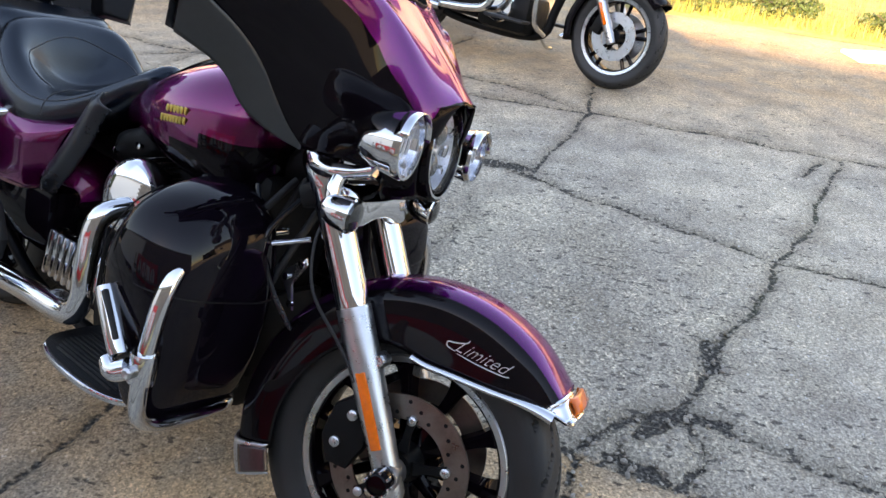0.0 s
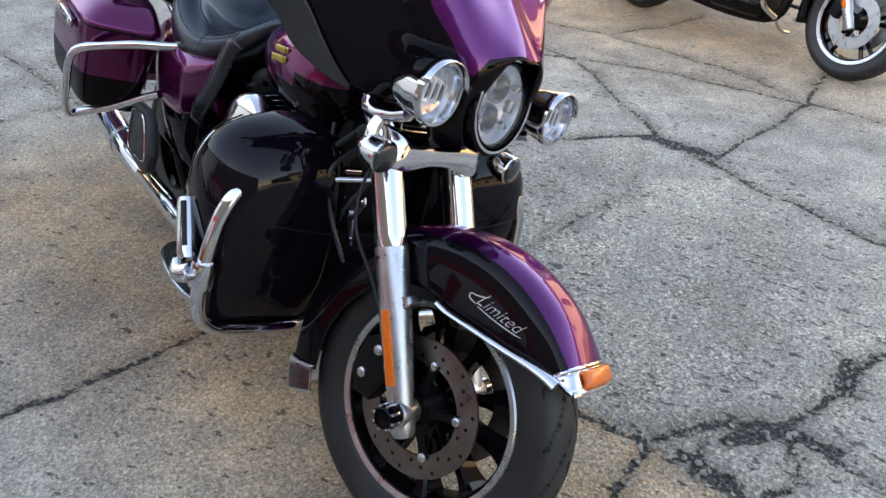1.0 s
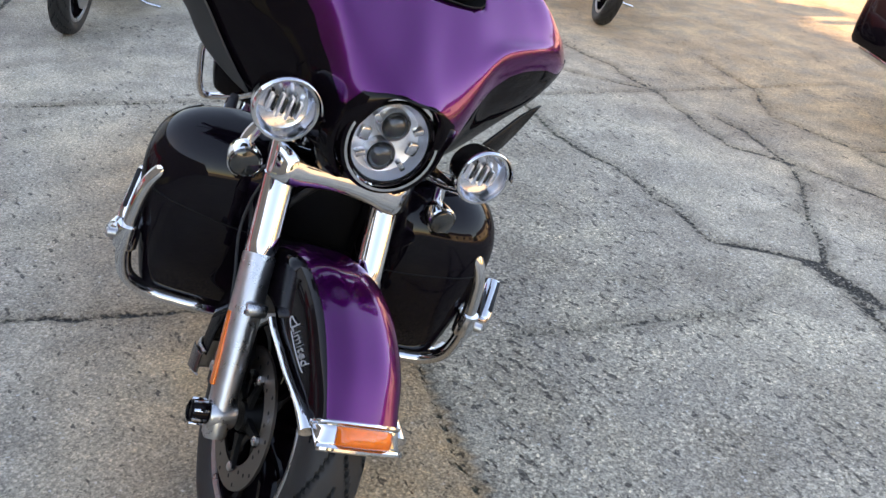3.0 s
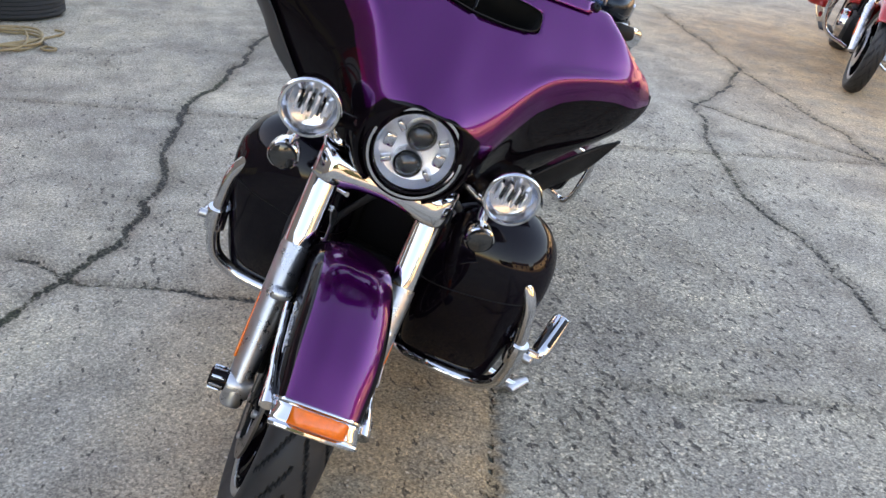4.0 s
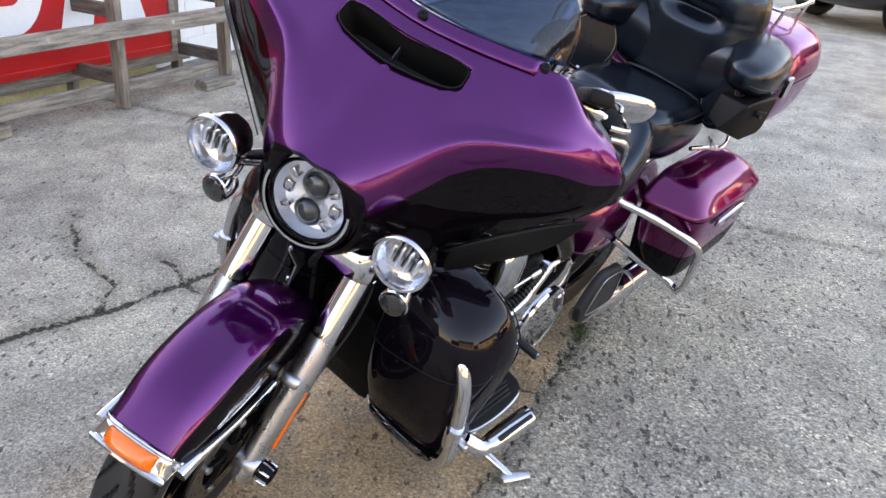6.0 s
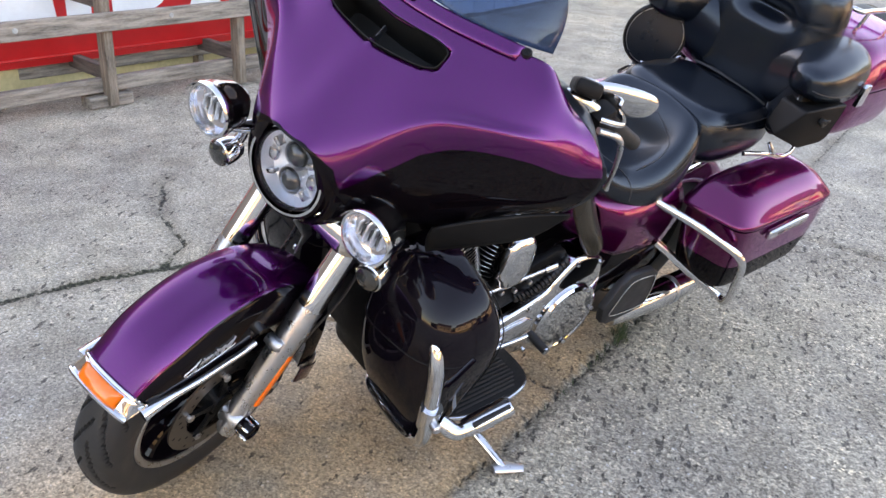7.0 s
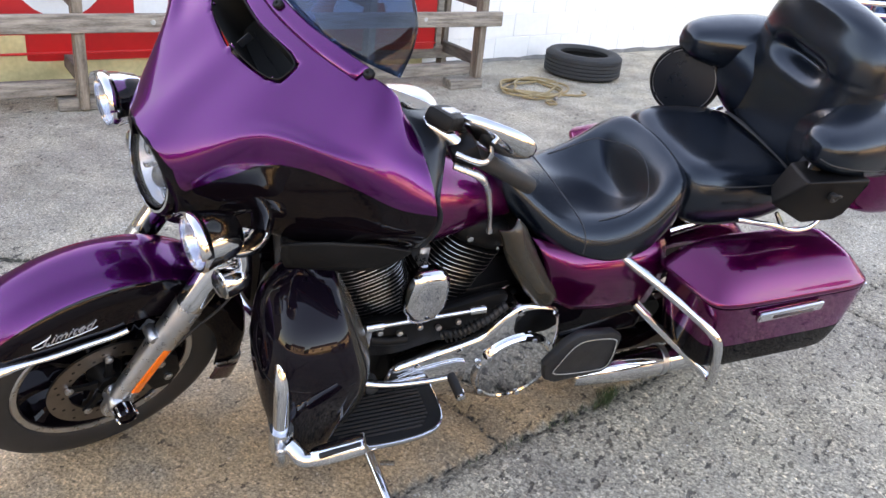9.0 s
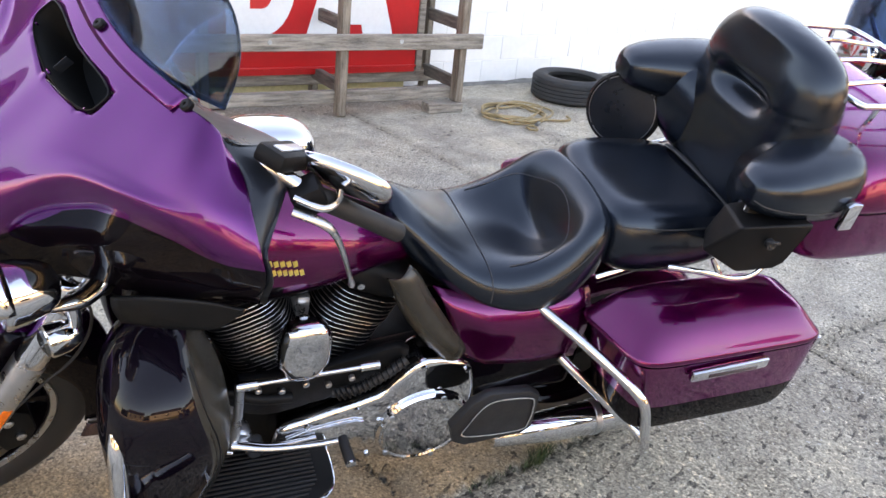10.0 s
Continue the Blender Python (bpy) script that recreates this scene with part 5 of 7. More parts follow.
for s in (-1, 1):
    ARM = [(-1.69, 0.315, 1.082, 0.015, 0.012), (-1.697, 0.315, 1.082, 0.04, 0.03), (-1.72, 0.316, 1.082, 0.065, 0.047), (-1.77, 0.312, 1.082, 0.088, 0.061), (-1.83, 0.3, 1.08, 0.105, 0.075), (-1.9, 0.282, 1.078, 0.12, 0.088), (-1.98, 0.262, 1.078, 0.125, 0.092), (-2.05, 0.23, 1.08, 0.1, 0.08)]
    wing = loft([superring((x, y * s, z), a, b, 2.7, 36, (0, s, 0), (0, 0, 1)) for x, y, z, a, b in ARM], 6)
    arm = bpart("armrest", wing, LEATHER, None, "black padded armrest beside the backrest")
    bpart("seam", tube([(x, (y + a * 0.985) * s, z - b * 0.3) for x, y, z, a, b in ARM[1:7]], 0.0018, 6, 5), THREAD, arm)
    bol = loft([superring((x, y * s, z), a, b, 2.5, 32, (1, 0, 0), (0, 0, 1)) for y, x, z, a, b in ((0.12, -1.9, 1.0, 0.075, 0.11), (0.19, -1.885, 1.02, 0.08, 0.115), (0.25, -1.865, 1.04, 0.08, 0.1), (0.3, -1.83, 1.06, 0.07, 0.075), (0.34, -1.81, 1.075, 0.05, 0.045))], 4)
    bpart("side_bolster", bol, LEATHER, back)
    o, d = np.array((-1.742, -0.305, 0.952) if s < 0 else (-1.79, 0.25, 0.975)), np.array((0.76, -0.64 * s, 0.08))
    d = d / np.linalg.norm(d)
    sp = bpart("speaker", lathe([(0.0, -0.06), (0.07, -0.058), (0.1, -0.04), (0.112, -0.01), (0.112, 0.004), (0.106, 0.012), (0.098, 0.012)], tuple(o), d, 40, caps=False), PLASTIC, None, "round black speaker pod")
    bpart("grille", lathe([(0.0985, 0.0105), (0.07, 0.013), (0, 0.015)], tuple(o), d, 40), GREYPL, sp)
    bpart("grille_ring", lathe([(0.1005, 0.0115), (0.1, 0.0135), (0.0985, 0.0135), (0.098, 0.011)], tuple(o), d, 40, caps=False), STEEL, sp)
    uu, vv, ww = frame_of(d)
    for k in range(4):
        a = math.pi * (k + 0.5) / 2
        bpart("screw", lathe([(0.006, 0.011), (0.006, 0.015), (0, 0.016)], tuple(o + 0.1 * (uu * math.cos(a) + vv * math.sin(a))), d, 10), GREYPL, sp)
# speaker box below the armrest, its outer face drawn in towards the seat
face = [(-1.635, 0.335, 0.922), (-1.668, 0.39, 1.022), (-1.85, 0.422, 1.04), (-1.842, 0.428, 1.02), (-1.808, 0.431, 0.935), (-1.785, 0.428, 0.918), (-1.7, 0.405, 0.9)]
bm = bmesh.new()
a_ = [bm.verts.new((x, y, z)) for x, y, z in face]
b_ = [bm.verts.new((-1.79 + (x + 1.79) * 0.72, 0.27, 0.96 + (z - 0.96) * 0.8)) for x, y, z in face]
bm.faces.new(a_)
bm.faces.new(b_)
for i in range(len(face)):
    k = (i + 1) % len(face)
    bm.faces.new((a_[i], a_[k], b_[k], b_[i]))
bmesh.ops.recalc_face_normals(bm, faces=bm.faces)
bmesh.ops.bevel(bm, geom=list(bm.edges), offset=0.009, segments=3, profile=0.6, affect="EDGES")
box_ = bpart("speaker_box", bm, PLASTIC, None, "black plastic speaker box", 0, 50)
bpart("jack", lathe([(0.011, -0.01), (0.013, 0.004), (0.012, 0.009), (0.006, 0.01), (0, 0.006)], (-1.745, 0.417, 0.99), (0.16, 1, 0.03), 16), RUBBER, box_)
bpart("jack_cap", tube([(-1.733, 0.418, 0.998), (-1.74, 0.432, 1.004), (-1.757, 0.43, 1.0), (-1.76, 0.42, 0.99)], 0.004, 8, 4), RUBBER, box_)
# pale strap lying in the fold between seat and backrest
bpart("strap", tube([(-1.815, -0.15, 0.925), (-1.818, -0.08, 0.93), (-1.822, 0.02, 0.928), (-1.83, 0.12, 0.92), (-1.84, 0.165, 0.908)], [0.006, 0.009, 0.006, 0.006, 0.008], 8, 5, flat=0.5), THREAD, pas, "grey strap tucked behind the seat")

# ---- tour trunk with rack ----
def trunk_ring(x0, x1, w, z, e=5):
    return superring(((x0 + x1) / 2, 0, z), (x0 - x1) / 2, w, e, 48)


trunk = bpart("top_case", loft([trunk_ring(-1.95, -2.36, 0.33, 0.865), trunk_ring(-1.92, -2.4, 0.37, 0.875), trunk_ring(-1.9, -2.42, 0.39, 0.93), trunk_ring(-1.885, -2.43, 0.402, 1.035)], 3), PURPLE_BODY, None, "purple hard top case")
bpart("seal", loft([trunk_ring(-1.89, -2.425, 0.397, 1.034), trunk_ring(-1.89, -2.425, 0.397, 1.046)], 1), PLASTIC, trunk)
lid = bpart("lid", loft([trunk_ring(-1.883, -2.432, 0.404, 1.043), trunk_ring(-1.88, -2.435, 0.407, 1.055), trunk_ring(-1.9, -2.425, 0.395, 1.1), trunk_ring(-1.94, -2.4, 0.36, 1.15), trunk_ring(-2.0, -2.35, 0.29, 1.175), trunk_ring(-2.1, -2.25, 0.12, 1.182)], 3), PURPLE_BODY, trunk)
for s in (-1, 1):
    latch = prism([(-0.02, -0.035), (0.02, -0.035), (0.024, 0.03), (0.012, 0.038), (-0.016, 0.036)], 0.018, Matrix.Translation((-1.96, 0.418 if s > 0 else -0.402, 1.045)) @ pose(0, 0, 0, 90), 0.003)
    bpart("latch", latch, CHROME, trunk, "chrome latch")
rack_ = [(-1.99, 0.2), (-2.05, 0.25), (-2.3, 0.25), (-2.37, 0.2), (-2.37, -0.2), (-2.3, -0.25), (-2.05, -0.25), (-1.99, -0.2)]
rk = bpart("luggage_rack", tube([(x, y, 1.25) for x, y in rack_], 0.008, 10, 4, closed=True), CHROME, None, "chrome luggage rack")
for y in (-0.13, 0.0, 0.13):
    bpart("rack_bar", tube([(-1.985, y, 1.247), (-2.18, y, 1.26), (-2.375, y, 1.247)], 0.007, 8, 4), CHROME, rk)
for x, y in ((-2.05, 0.25), (-2.3, 0.25), (-2.05, -0.25), (-2.3, -0.25)):
    bpart("rack_leg", tube([(x, y, 1.25), (x, y * 0.96, 1.2), (x, y * 0.9, 1.15)], 0.007, 8, 3), CHROME, rk)

for s in (-1, 1):
    bpart("trunk_rail", tube([(-1.6, 0.29 * s, 0.84), (-1.69, 0.318 * s, 0.835), (-1.79, 0.325 * s, 0.808), (-1.86, 0.325 * s, 0.818), (-1.93, 0.29 * s, 0.86)], 0.008, 10, 5), CHROME, None, "chrome rail under the top case")
    bpart("rail_link", tube([(-1.72, 0.3 * s, 0.86), (-1.75, 0.322 * s, 0.82), (-1.8, 0.31 * s, 0.79)], [0.006, 0.008, 0.006], 8, 4), CHROME)

# ---- saddlebags, guards ----
def bag_ring(z, xf, xr, yi, yo, e=5, skew=0.0):
    """A rounded oblong; skew draws its inner front corner ahead."""
    ring = superring(((xf + xr) / 2, (yi + yo) / 2, z), (xf - xr) / 2, (yo - yi) / 2, e, 48)
    return [np.array((p[0] + skew * (p[0] - xr) / (xf - xr) * (yo - p[1]) / (yo - yi), p[1], p[2])) for p in ring]


for s in (-1, 1):
    rb = [bag_ring(z, xf, xr, yi, yo, 7, 0.05) for z, xf, xr, yi, yo in ((0.388, -1.64, -2.06, 0.27, 0.4), (0.394, -1.6, -2.09, 0.255, 0.44), (0.43, -1.578, -2.1, 0.25, 0.455), (0.505, -1.55, -2.095, 0.245, 0.466), (0.51, -1.548, -2.095, 0.245, 0.4665), (0.59, -1.52, -2.085, 0.24, 0.472), (0.668, -1.496, -2.07, 0.24, 0.474))]
    bm = loft(rb, 4, True, lambda i, j: 1 if i < 16 else 0)
    bag = bpart("saddlebag", bm if s > 0 else mirror(bm), [PURPLE_BODY, GLOSS], None, "hard saddlebag, purple with black lower band")
    bm = loft([bag_ring(0.667, -1.505, -2.06, 0.245, 0.468, 7, 0.06), bag_ring(0.68, -1.505, -2.06, 0.245, 0.468, 7, 0.06)], 1)
    bpart("seal", bm if s > 0 else mirror(bm), PLASTIC, bag)
    rb = [bag_ring(z, xf, xr, yi, yo, e, 0.07) for z, xf, xr, yi, yo, e in ((0.676, -1.493, -2.068, 0.236, 0.477, 7), (0.682, -1.488, -2.07, 0.234, 0.48, 7), (0.691, -1.491, -2.066, 0.234, 0.477, 7), (0.696, -1.496, -2.06, 0.234, 0.472, 7), (0.718, -1.518, -2.038, 0.236, 0.45, 6), (0.738, -1.542, -2.016, 0.24, 0.425, 5), (0.751, -1.57, -1.99, 0.246, 0.398, 4.4), (0.763, -1.63, -1.95, 0.26, 0.352, 4), (0.768, -1.72, -1.86, 0.29, 0.32, 4))]
    bm = loft(rb, 3)
    bpart("lid", bm if s > 0 else mirror(bm), PURPLE_BODY, bag)
    bpart("latch", box((-1.76, 0.487 * s, 0.645), (0.235, 0.022, 0.032), pose(0, 0, 0, 0, 2, 0), 0.007), CHROME, bag, "chrome latch handle")
    bpart("latch_inset", box((-1.765, 0.4985 * s, 0.643), (0.15, 0.003, 0.012), None, 0.001), TAILRED, bag)
    bpart("corner_lamp", box((-2.075, 0.43 * s, 0.645), (0.02, 0.05, 0.045), None, 0.006), CHROME, bag)
    gd = tube([(x, y * s, z) for x, y, z in ((-1.27, 0.16, 0.72), (-1.333, 0.228, 0.685), (-1.4, 0.33, 0.66), (-1.47, 0.43, 0.625), (-1.512, 0.488, 0.595), (-1.535, 0.505, 0.555), (-1.575, 0.5, 0.46), (-1.602, 0.493, 0.4), (-1.625, 0.475, 0.358), (-1.642, 0.452, 0.35), (-1.63, 0.42, 0.362), (-1.56, 0.34, 0.41), (-1.48, 0.272, 0.47), (-1.44, 0.23, 0.5))], 0.0132, 14, 6)
    bpart("saddlebag_guard", gd, CHROME, None, "chrome saddlebag guard rail")
    ml = lathe([(0.0, 0.0), (0.03, 0.0), (0.034, 0.02), (0.046, 0.16), (0.05, 0.22), (0.05, 0.85), (0.046, 0.87), (0.04, 0.872), (0.038, 0.84), (0, 0.8)], (-1.28, 0.275 * s, 0.265), (-1, 0.02 * s, 0.045), 28)
    muf = bpart("muffler", ml, CHROME, None, "long chrome muffler")
    bpart("muffler_band", lathe([(0.051, 0.3), (0.053, 0.302), (0.053, 0.318), (0.051, 0.32)], (-1.28, 0.275 * s, 0.265), (-1, 0.02 * s, 0.045), 28, caps=False), STEEL, muf)
    # side cover and frame skin under the seat
    sc = [[(-1.06, 0.15, 0.735), (-1.072, 0.19, 0.722), (-1.085, 0.205, 0.69), (-1.12, 0.205, 0.6), (-1.14, 0.195, 0.54)], [(-1.16, 0.185, 0.72), (-1.165, 0.222, 0.7), (-1.17, 0.242, 0.662), (-1.19, 0.238, 0.6), (-1.2, 0.225, 0.52)], [(-1.22, 0.19, 0.715), (-1.222, 0.228, 0.695), (-1.225, 0.25, 0.655), (-1.235, 0.246, 0.6), (-1.245, 0.23, 0.51)], [(-1.34, 0.19, 0.715), (-1.34, 0.23, 0.69), (-1.34, 0.252, 0.645), (-1.345, 0.248, 0.59), (-1.35, 0.232, 0.5)], [(-1.47, 0.19, 0.72), (-1.47, 0.225, 0.69), (-1.47, 0.245, 0.64), (-1.475, 0.242, 0.58), (-1.48, 0.226, 0.495)]]
    sc = [[(x, y * s, z) for x, y, z in row] for row in sc]
    bpart("side_cover", grid(surface(sc, 4, 5)), PURPLE_BODY, None, "purple side cover", 0.006)
    bpart("battery_box", box((-1.31, 0.165 * s, 0.45), (0.4, 0.1, 0.17), None, 0.02), GLOSS, None, "black battery box")
    hs = [[(x0 + (x1 - x0) * k, (y + 0.022 * (1 - (2 * k - 1) ** 2)) * s, z0 + (z1 - z0) * k) for k in (0, 0.25, 0.5, 0.75, 1)] for x0, z0, x1, z1, y in ((-0.925, 0.8, -0.975, 0.835, 0.19), (-0.935, 0.785, -1.0, 0.81, 0.2), (-0.965, 0.715, -1.04, 0.745, 0.205), (-1.03, 0.62, -1.105, 0.65, 0.208), (-1.085, 0.555, -1.165, 0.575, 0.208), (-1.1, 0.535, -1.165, 0.54, 0.204))]
    bpart("heat_deflector", grid(surface(hs, 4, 3)), BRONZE if s > 0 else GREYPL, None, "smoked brown air deflector" if s > 0 else "black air deflector", 0.005)

# ---- leg shields, engine guard, pegs ----
for s in (-1, 1):
    POD = [(0.303, -0.435, 0.262, 0.034, 0.05, 0.112, 4), (0.311, -0.435, 0.262, 0.045, 0.062, 0.126, 4), (0.345, -0.438, 0.262, 0.064, 0.082, 0.138, 3.6), (0.41, -0.442, 0.262, 0.093, 0.105, 0.15, 3.2), (0.48, -0.45, 0.265, 0.116, 0.125, 0.16, 3), (0.56, -0.457, 0.27, 0.13, 0.126, 0.168, 3), (0.63, -0.46, 0.273, 0.133, 0.112, 0.17, 2.8),
           (0.69, -0.462, 0.27, 0.127, 0.084, 0.163, 2.6), (0.735, -0.466, 0.262, 0.108, 0.058, 0.143, 2.4), (0.765, -0.47, 0.252, 0.08, 0.036, 0.105, 2.2), (0.782, -0.474, 0.245, 0.04, 0.02, 0.05, 2.1), (0.785, -0.476, 0.243, 0.012, 0.008, 0.015, 2)]
    rg = [superring((x, y * s, z), a, b, e, 40, (1, 0, 0), (0, 1, 0), a2) for z, x, y, a, a2, b, e in POD]
    pod = bpart("leg_shield", loft(rg, 5, True, lambda i, j: 1 if 12 <= i < 48 and 13 <= j < 27 else 0), [SHELL, BRONZE], None, "glossy dark vented leg shield with satin brown rear")
    ring = [np.array(p) for p in superring((-0.458, 0.2705 * s, 0.575), 0.1315, 0.1695, 3, 40, (1, 0, 0), (0, 1, 0), 0.125)]
    bpart("seam", tube([p + np.array((0, 0, 0.03 * (abs(p[1]) - 0.27) / 0.17)) for p in ring[-13:] + ring[:13]], 0.0018, 6, 2), PLASTIC, pod)
    bpart("seam", tube([(x - a2 * 0.72, (y + b * 0.9) * s, z) for z, x, y, a, a2, b, e in POD[3:10]], 0.0018, 6, 3), PLASTIC, pod)
    gb = tube([(-0.5, 0.08 * s, 0.268), (-0.42, 0.15 * s, 0.276), (-0.4, 0.215 * s, 0.282), (-0.393, 0.3 * s, 0.287), (-0.388, 0.365 * s, 0.298), (-0.376, 0.413 * s, 0.333), (-0.365, 0.43 * s, 0.385), (-0.36, 0.432 * s, 0.46), (-0.358, 0.418 * s, 0.57), (-0.36, 0.398 * s, 0.625), (-0.37, 0.365 * s, 0.66), (-0.39, 0.32 * s, 0.675)], 0.0185, 16, 6)
    bar = bpart("engine_guard", gb, CHROME, None, "bent chrome engine guard")
    bpart("clamp", lathe([(0.0, -0.03), (0.027, -0.03), (0.028, -0.025), (0.028, 0.025), (0.027, 0.03), (0, 0.03)], (-0.361, 0.432 * s, 0.455), (0.0, -0.03 * s, 1), 20), CHROME, bar)
    bpart("clamp_bolt", lathe([(0.012, 0), (0.012, 0.02), (0.008, 0.024), (0, 0.02)], (-0.355, 0.455 * s, 0.455), (0.2, s, 0.0), 14), STEEL, bar)
    peg = bpart("highway_peg", tube([(-0.375, 0.455 * s, 0.45), (-0.4, (0.49 if s > 0 else 0.47) * s, 0.437), (-0.43, (0.5 if s > 0 else 0.465) * s, 0.445)], [0.022, 0.02, 0.016], 14, 4), CHROME, None, "chrome highway foot peg")
    p0, p1 = (np.array((-0.42, 0.495, 0.44)), np.array((-0.53, 0.525, 0.5))) if s > 0 else (np.array((-0.41, -0.45, 0.46)), np.array((-0.5, -0.435, 0.565)))
    bpart("peg_bar", tube([p0, p0 * 0.9 + p1 * 0.1, p0 * 0.1 + p1 * 0.9, p1], [0.016, 0.025, 0.027, 0.02], 16, 3, flat=0.8), CHROME, peg)
    bpart("peg_rubber", box(tuple((p0 + p1) / 2 + np.array((0.0, 0.014 * s, 0.012))), (0.1, 0.012, 0.024), pose(0, 0, 0, 0, 27 if s > 0 else 50, -15 if s > 0 else -5), 0.003), RUBBER, peg)
    # floorboard
    ol = [(-0.5, 0.2), (-0.5, 0.33), (-0.53, 0.37), (-0.6, 0.392), (-0.7, 0.396), (-0.79, 0.383), (-0.832, 0.345), (-0.84, 0.27), (-0.835, 0.2)]
    ol = [tuple(v) for v in cr([(x, y, 0) for x, y in ol], 3)[:, :2]]
    ol = [(x, y * s) for x, y in (ol if s > 0 else ol[::-1])]
    fb = bpart("floorboard", prism(ol, 0.016, Matrix.Translation((0, 0, 0.268)), 0.004), CHROME, None, "chrome-edged rider floorboard")
    ins = [(-0.655 + (x + 0.655) * 0.97, (0.29 + (abs(y) - 0.29) * 0.955) * s) for x, y in ol]
    bpart("rubber_pad", prism(ins, 0.008, Matrix.Translation((0, 0, 0.284)), 0.003), PLASTIC, fb, "ribbed black rubber pad")
    for i in range(13):
        y = 0.215 + 0.0125 * i
        bpart("rib", box((-0.655 - 0.0, y * s, 0.2935), (0.27 - max(0, (y - 0.33)) * 1.6, 0.005, 0.005), None, 0.0015), RUBBER, fb)
    # passenger board
    ob_ = prism([(-1.125, 0.36), (-1.105, 0.42), (-1.15, 0.5), (-1.19, 0.525), (-1.3, 0.515), (-1.335, 0.49), (-1.345, 0.37), (-1.32, 0.345), (-1.16, 0.34)], 0.03, Matrix.Translation((0, (0.345 if s > 0 else -0.315), 0)) @ pose(0, 0, 0, 90), 0.008)
    pb = bpart("passenger_board", ob_, RUBBER, None, "folded passenger footboard")
    bpart("pad_ring", tube([(-1.15, 0.349 * s, 0.385), (-1.15, 0.349 * s, 0.43), (-1.18, 0.349 * s, 0.49), (-1.22, 0.349 * s, 0.505), (-1.3, 0.349 * s, 0.495), (-1.32, 0.349 * s, 0.47), (-1.325, 0.349 * s, 0.4), (-1.3, 0.349 * s, 0.37)], 0.003, 6, 4, closed=True), CHROME, pb)

# radiator shroud and frame between the leg shields
bpart("front_frame", box((-0.5, 0, 0.5), (0.1, 0.2, 0.58), None, 0.03), DARK, None, "black frame and cooler behind the wheel")
bpart("oil_cooler", box((-0.43, 0, 0.42), (0.03, 0.2, 0.2), None, 0.008), DARK)
bpart("frame_spine", tube([(-0.42, 0, 0.83), (-0.7, 0, 0.7), (-1.2, 0, 0.66), (-1.6, 0, 0.7)], 0.05, 14, 5), DARK)
for s in (-1, 1):
    bpart("frame_rail", tube([(-0.45, 0.1 * s, 0.7), (-0.5, 0.11 * s, 0.3), (-0.6, 0.12 * s, 0.2), (-1.2, 0.13 * s, 0.2), (-1.5, 0.14 * s, 0.35)], 0.018, 12, 5), DARK)
for s in (1,):
    wing = [[(-0.37, 0.265, 0.89), (-0.372, 0.255, 0.85), (-0.385, 0.25, 0.812)], [(-0.44, 0.335, 0.942), (-0.45, 0.345, 0.91), (-0.469, 0.351, 0.878)], [(-0.52, 0.4, 0.978), (-0.53, 0.405, 0.95), (-0.537, 0.407, 0.921)], [(-0.571, 0.453, 1.001), (-0.572, 0.452, 0.998), (-0.573, 0.45, 0.994)]]
    wing = [[(x, y * s, z) for x, y, z in r] for r in wing]
    bpart("air_deflector", grid(surface(wing, 5, 4)), PLASTIC, None, "black wing-shaped air deflector under the fairing", 0.006)
leaf = []
for k, v0 in zip(np.linspace(3.8, 6.95, 9), (5.93, 5.7, 5.4, 5.1, 4.92, 4.84, 4.8, 4.7, 4.3)):
    i, f = int((7 - k) * 10), ((7 - k) * 10) % 1
    column = D[i] * (1 - f) + D[i + 1] * f
    leaf.append([[np.interp(v * 16, np.arange(len(column)), column[:, c]) + (0.004, -0.007, -0.003)[c] for c in range(3)] for v in np.linspace(v0, 6.0, 7)])
fpart("edge_panel", grid(surface(leaf, 4, 2)), STRIP, fairing, "charcoal leaf-shaped edge panel", 0.003)
# hoses and rods between the fork and the engine
horn = bpart("bracket_plate", prism([(-0.3, 0.545), (-0.345, 0.6), (-0.335, 0.63), (-0.29, 0.668), (-0.283, 0.655), (-0.315, 0.6)], 0.006, Matrix.Translation((0, -0.118, 0)) @ pose(0, 0, 0, 90), 0.002), STEEL, None, "bright metal bracket behind the fork")
for x, z in ((-0.332, 0.612), (-0.296, 0.656), (-0.306, 0.56)):
    bpart("bolt", lathe([(0.008, 0), (0.008, 0.006), (0, 0.007)], (x, -0.124, z), (0, -1, 0), 10), CHROME, horn)
bpart("chrome_rod", tube([(-0.379, -0.204, 0.671), (-0.343, -0.153, 0.686), (-0.307, -0.102, 0.701)], 0.0065, 10, 2), CHROME, None, "thin chrome rod")
for P in ([(-0.36, -0.1, 0.77), (-0.35, -0.19, 0.7), (-0.33, -0.17, 0.6), (-0.27, -0.15, 0.52)], [(-0.44, -0.15, 0.78), (-0.39, -0.18, 0.72), (-0.4, -0.2, 0.62), (-0.38, -0.15, 0.5)]):
    bpart("hose", tube(P, 0.0055, 8, 5), GREYPL, None, "thin dark hose")
bpart("chrome_rod", tube([(-0.4, -0.36, 0.69), (-0.4, -0.08, 0.685)], 0.009, 12, 1), CHROME, None, "chrome cross rod")
